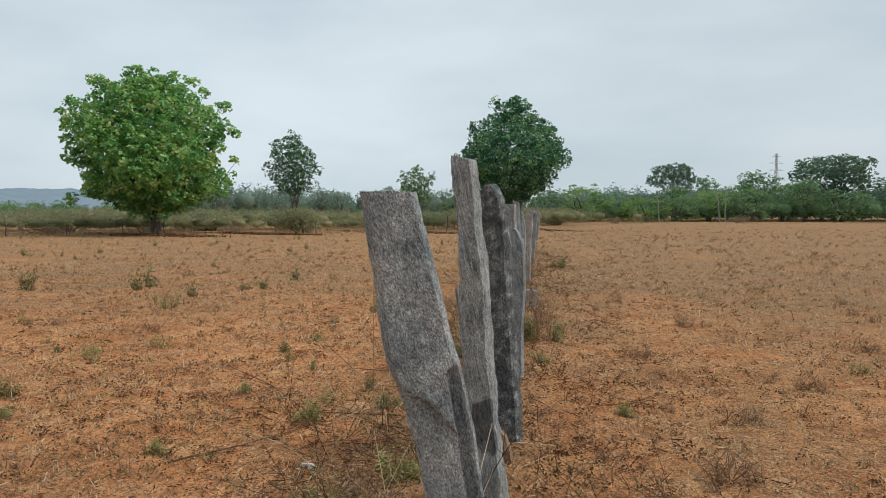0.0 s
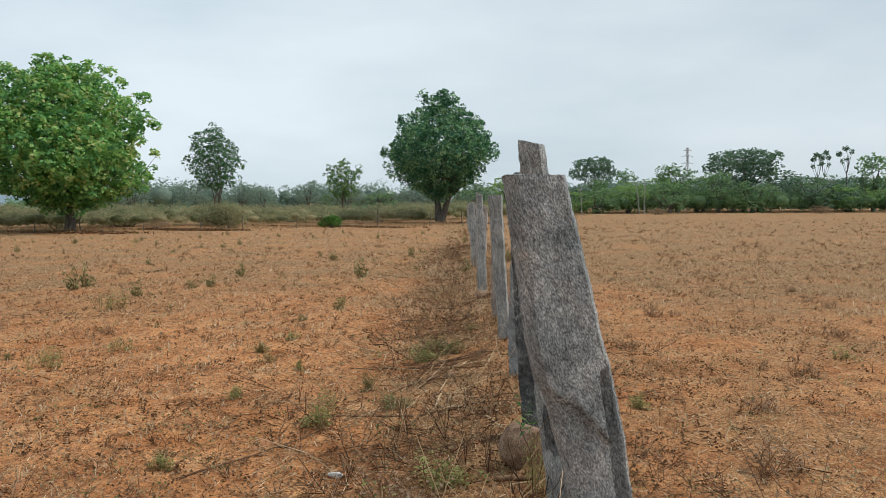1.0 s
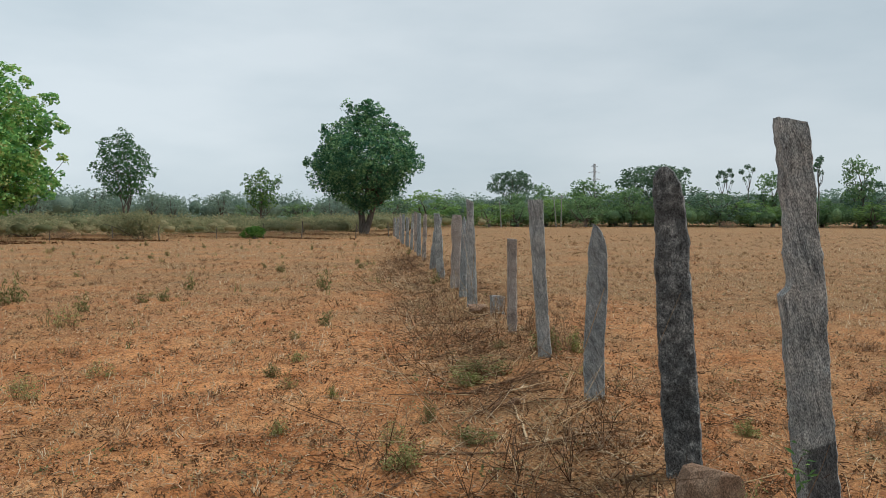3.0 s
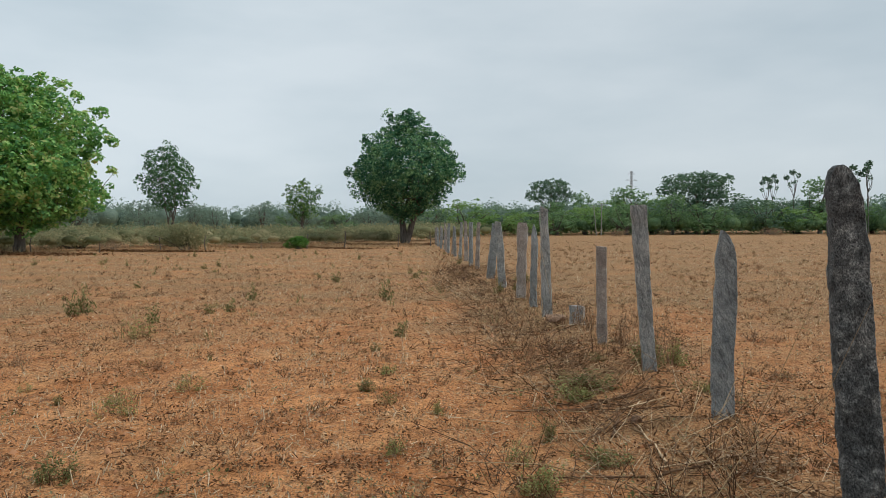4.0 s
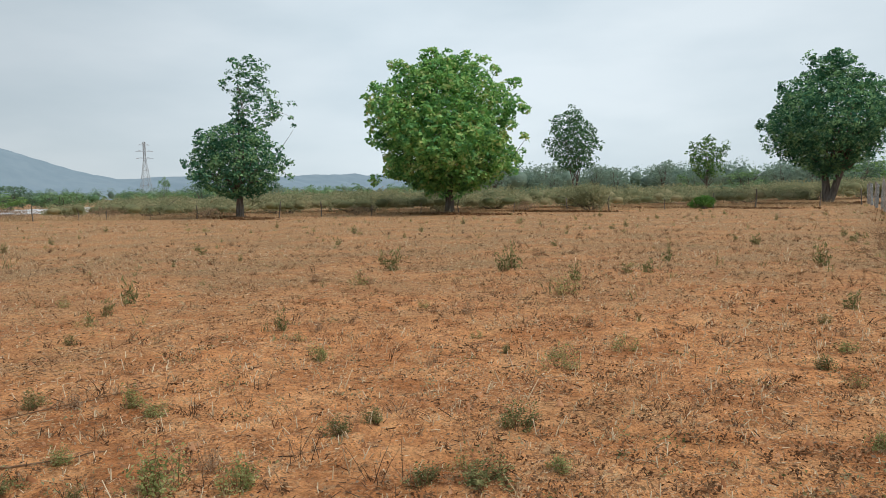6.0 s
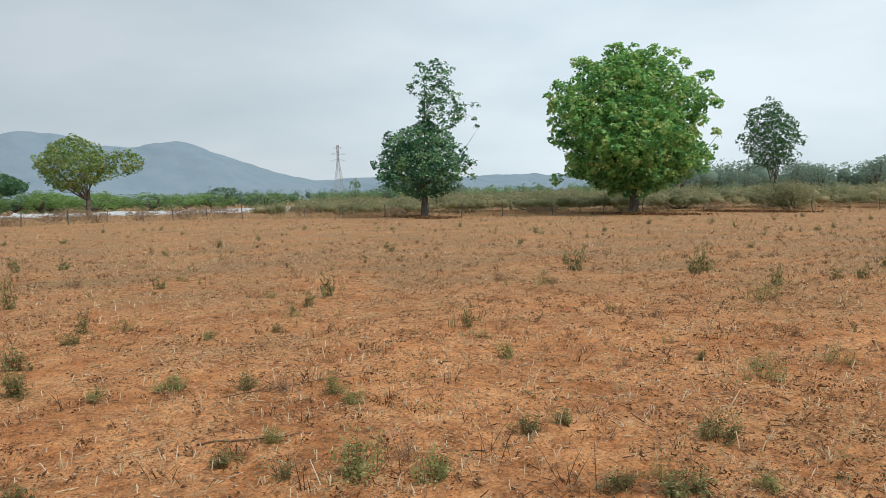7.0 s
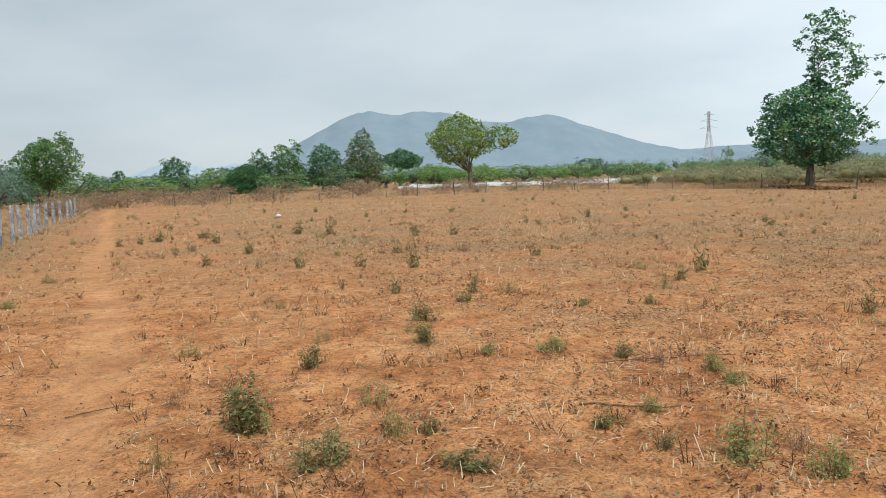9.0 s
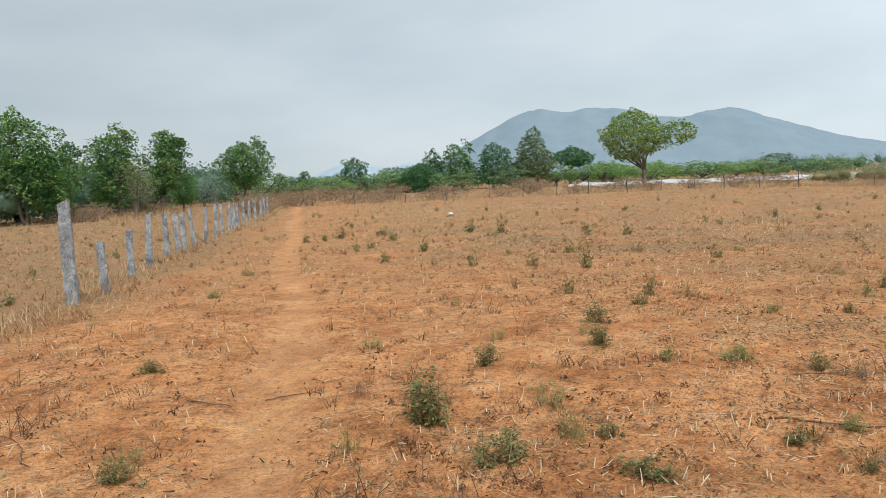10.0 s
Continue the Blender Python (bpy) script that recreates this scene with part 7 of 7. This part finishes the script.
STICKS = [
    (-1.18, 4.86, -0.45, 5.75, 0.012), (-6.86, 0.86, -6.66, 1.18, 0.011), (-6.86, 1.36, -6.95, 1.75, 0.009), (-5.5, 4.25, -5.1, 4.75, 0.012), (0.95, 7.15, -0.63, 7.59, 0.013), (-0.2, 6.6, 0.6, 7.7, 0.012),
    (0.35, 5.2, 1.0, 5.55, 0.014), (0.2, 9.6, 0.9, 10.4, 0.012), (-0.2, 9.0, 0.5, 9.5, 0.011), (-5.9, 0.2, -6.5, -0.1, 0.01), (0.58, 4.57, 0.88, 4.54, 0.036), (-6.3, 4.9, -6.0, 5.9, 0.009), (1.5, 6.4, 2.2, 6.9, 0.008),
]
for i, row in enumerate(STICKS):
    stick(*row, 300 + i)
rng = np.random.default_rng(91)
for i in range(38):
    y = 3.2 + 9 * rng.random()
    x = 0.15 + 0.55 * rng.normal()
    a = rng.random() * 6.28
    L = 0.25 + 0.45 * rng.random()
    stick(x, y, x + L * math.cos(a), y + L * math.sin(a), 0.007 + 0.007 * rng.random(), 330 + i, STRAW if i % 3 == 0 else STICK, "pale dry stalk lying by the stone posts" if i % 3 == 0 else "brown dry stick lying by the stone posts")
rng = np.random.default_rng(92)
for i in range(16):
    y, x = 5.9 + 2.6 * rng.random(), 0.28 + 0.28 * rng.normal()
    a, L = 2.4 * rng.random() - 0.9, 0.35 + 0.5 * rng.random()
    stick(x - L / 2 * math.cos(a), y - L / 2 * math.sin(a), x + L / 2 * math.cos(a), y + L / 2 * math.sin(a), 0.012 + 0.008 * rng.random(), 380 + i, STRAW if i % 4 == 1 else STICK, "pale dry branch lying in the brush by the posts" if i % 4 == 1 else "brown dead branch lying in the brush by the posts")


def twiggy(x, y, h, seed, stems, sprig=0, label="bare dark twiggy shoots standing by the stone posts"):
    """Thin bare shoots from one root, forked and bent; sprig: small green leaves at the tallest tip."""
    rng = np.random.default_rng(seed)
    bits, tip = [], None
    for s_i in range(stems):
        a, tall = rng.random() * 6.28, h * (1 if s_i == 0 else 0.45 + 0.5 * rng.random())
        out = (0.08 if s_i == 0 else 0.25 + 0.5 * rng.random()) * tall
        t = np.linspace(0, 1, 7)[:, None]
        way = np.array([math.cos(a) * out, math.sin(a) * out, tall])
        pts = way * t + rng.normal(size=(7, 3)) * (0.03, 0.03, 0.008) * tall * t
        bits.append(tube(pts, np.linspace(0.0032, 0.0014, 7), 5))
        tip = pts[-1] if tip is None else tip
        for _ in range(3):
            k = rng.integers(2, 6)
            d = way / tall * 0.6 + rng.normal(size=3) * 0.6 + (0, 0, 0.3)
            e = pts[k] + d * tall * 0.16
            bits.append(tube([pts[k], (pts[k] + e) / 2 + rng.normal(size=3) * 0.008, e, e + d * tall * 0.08 + rng.normal(size=3) * 0.015], [0.002, 0.0017, 0.0013, 0.0009], 4))
    ob = new("twiggy_plant", joined("twiggy_plant", bits, TWIG))
    ob.matrix_basis = pose(x, y, float(ground_z(x, y)))
    if sprig:
        spots = tip + rng.normal(size=(sprig, 3)) * (0.022, 0.022, 0.045) - (0, 0, 0.04)
        v, f = leaves(rng, spots, 0.034, aspect=0.3)[:2]
        part("leaves", mesh_from("leaves", v, f, LEAF_PATH), ob, "fresh green leaflets")
    return tagged(ob, label, "plant", "shoots by the posts")


twiggy(0.735, 3.97, 0.56, 500, 6, 26, "thin twiggy shoots with a small green sprig")
for i, (x, y, h) in enumerate([(0.43, 4.9, 0.30), (0.55, 4.68, 0.26), (0.30, 5.45, 0.28), (0.05, 5.6, 0.24), (0.45, 6.1, 0.30), (0.62, 5.9, 0.32)]):
    twiggy(x, y, h, 510 + i, 3 + i % 3)
tagged(granite_post(0.93, 11.75, 0.24, 0.20, 0.18, 0.14, turn=20, stone=GRANITE_PALE, seed=401, rows=6, label="broken stump of a granite post"), group=SP)
rock("stone_slab", 0.72, 12.1, (0.48, 0.30, 0.16), BOULDER, "flat brown stone slab resting by the posts", "stone", 5, 0.15, 15)
rock("stone", 0.30, 7.05, (0.14, 0.11, 0.08), BOULDER, "small brown stone by the posts", "stone", 6)
tufts("verge_weeds", 14000, 6.0, 45, 8, 0.15, 0.006, DRY_RUST, "brown weeds round the posts beside the path", 130, where=lambda x, y: np.exp(-(((y + 1.25) / 0.4) ** 2)) * step(-x, 8, 11), lean=0.55, floor=0.15, power=0.3)
leafy("verge_leaves", 9000, 8.0, 45, 12, 0.035, LEAF_OLIVE, "dull green weeds round the posts beside the path", 131, where=lambda x, y: 0.7 * np.exp(-(((y + 1.25) / 0.4) ** 2)) * step(-x, 8, 11), high=0.09, spread=0.09)


# ---- fallen leaves that also darken the ground as tree shade at the field's edge ----
def shade_litter(name, spots, count, size, material, label, seed):
    """Fallen leaves round each spot (x, y, radius along the edge, radius across it), which follow the line of the wire
    fence; their dark band stands in for tree shade.
    """
    rng = np.random.default_rng(seed)
    c = []
    for x, y, along_r, across_r in spots:
        p = rng.normal(size=(count, 2)) * 0.55
        ux, uy = 0.87, -0.49
        px = x + p[:, 0] * along_r * ux + p[:, 1] * across_r * uy
        py = y + p[:, 0] * along_r * uy - p[:, 1] * across_r * ux
        c.append(np.stack([px, py, ground_z(px, py) + 0.02 + 0.05 * rng.random(count)], 1))
    v, f = leaves(rng, np.concatenate(c), size, 1.6, 0.6, 0.5)
    return tagged(new(name, mesh_from(name, v, f, material)), label, "leaves", kind="stuff")


shade_litter("leaf_litter", [(-25.4, 47.9, 6.0, 1.2), (-37.0, 40.6, 4.0, 0.9), (-18.5, 51.4, 4.0, 0.6)], 2200, 0.2, DEAD_LEAF, "dark brown fallen leaves standing in for shade beneath the trees", 140)
shade_litter("leaf_litter", [(-2.0, 66.5, 5.0, 1.6), (-9.0, 57.5, 5.0, 0.8)], 1400, 0.2, DEAD_LEAF, "brown fallen leaves standing in for shade beneath the dark tree", 141)
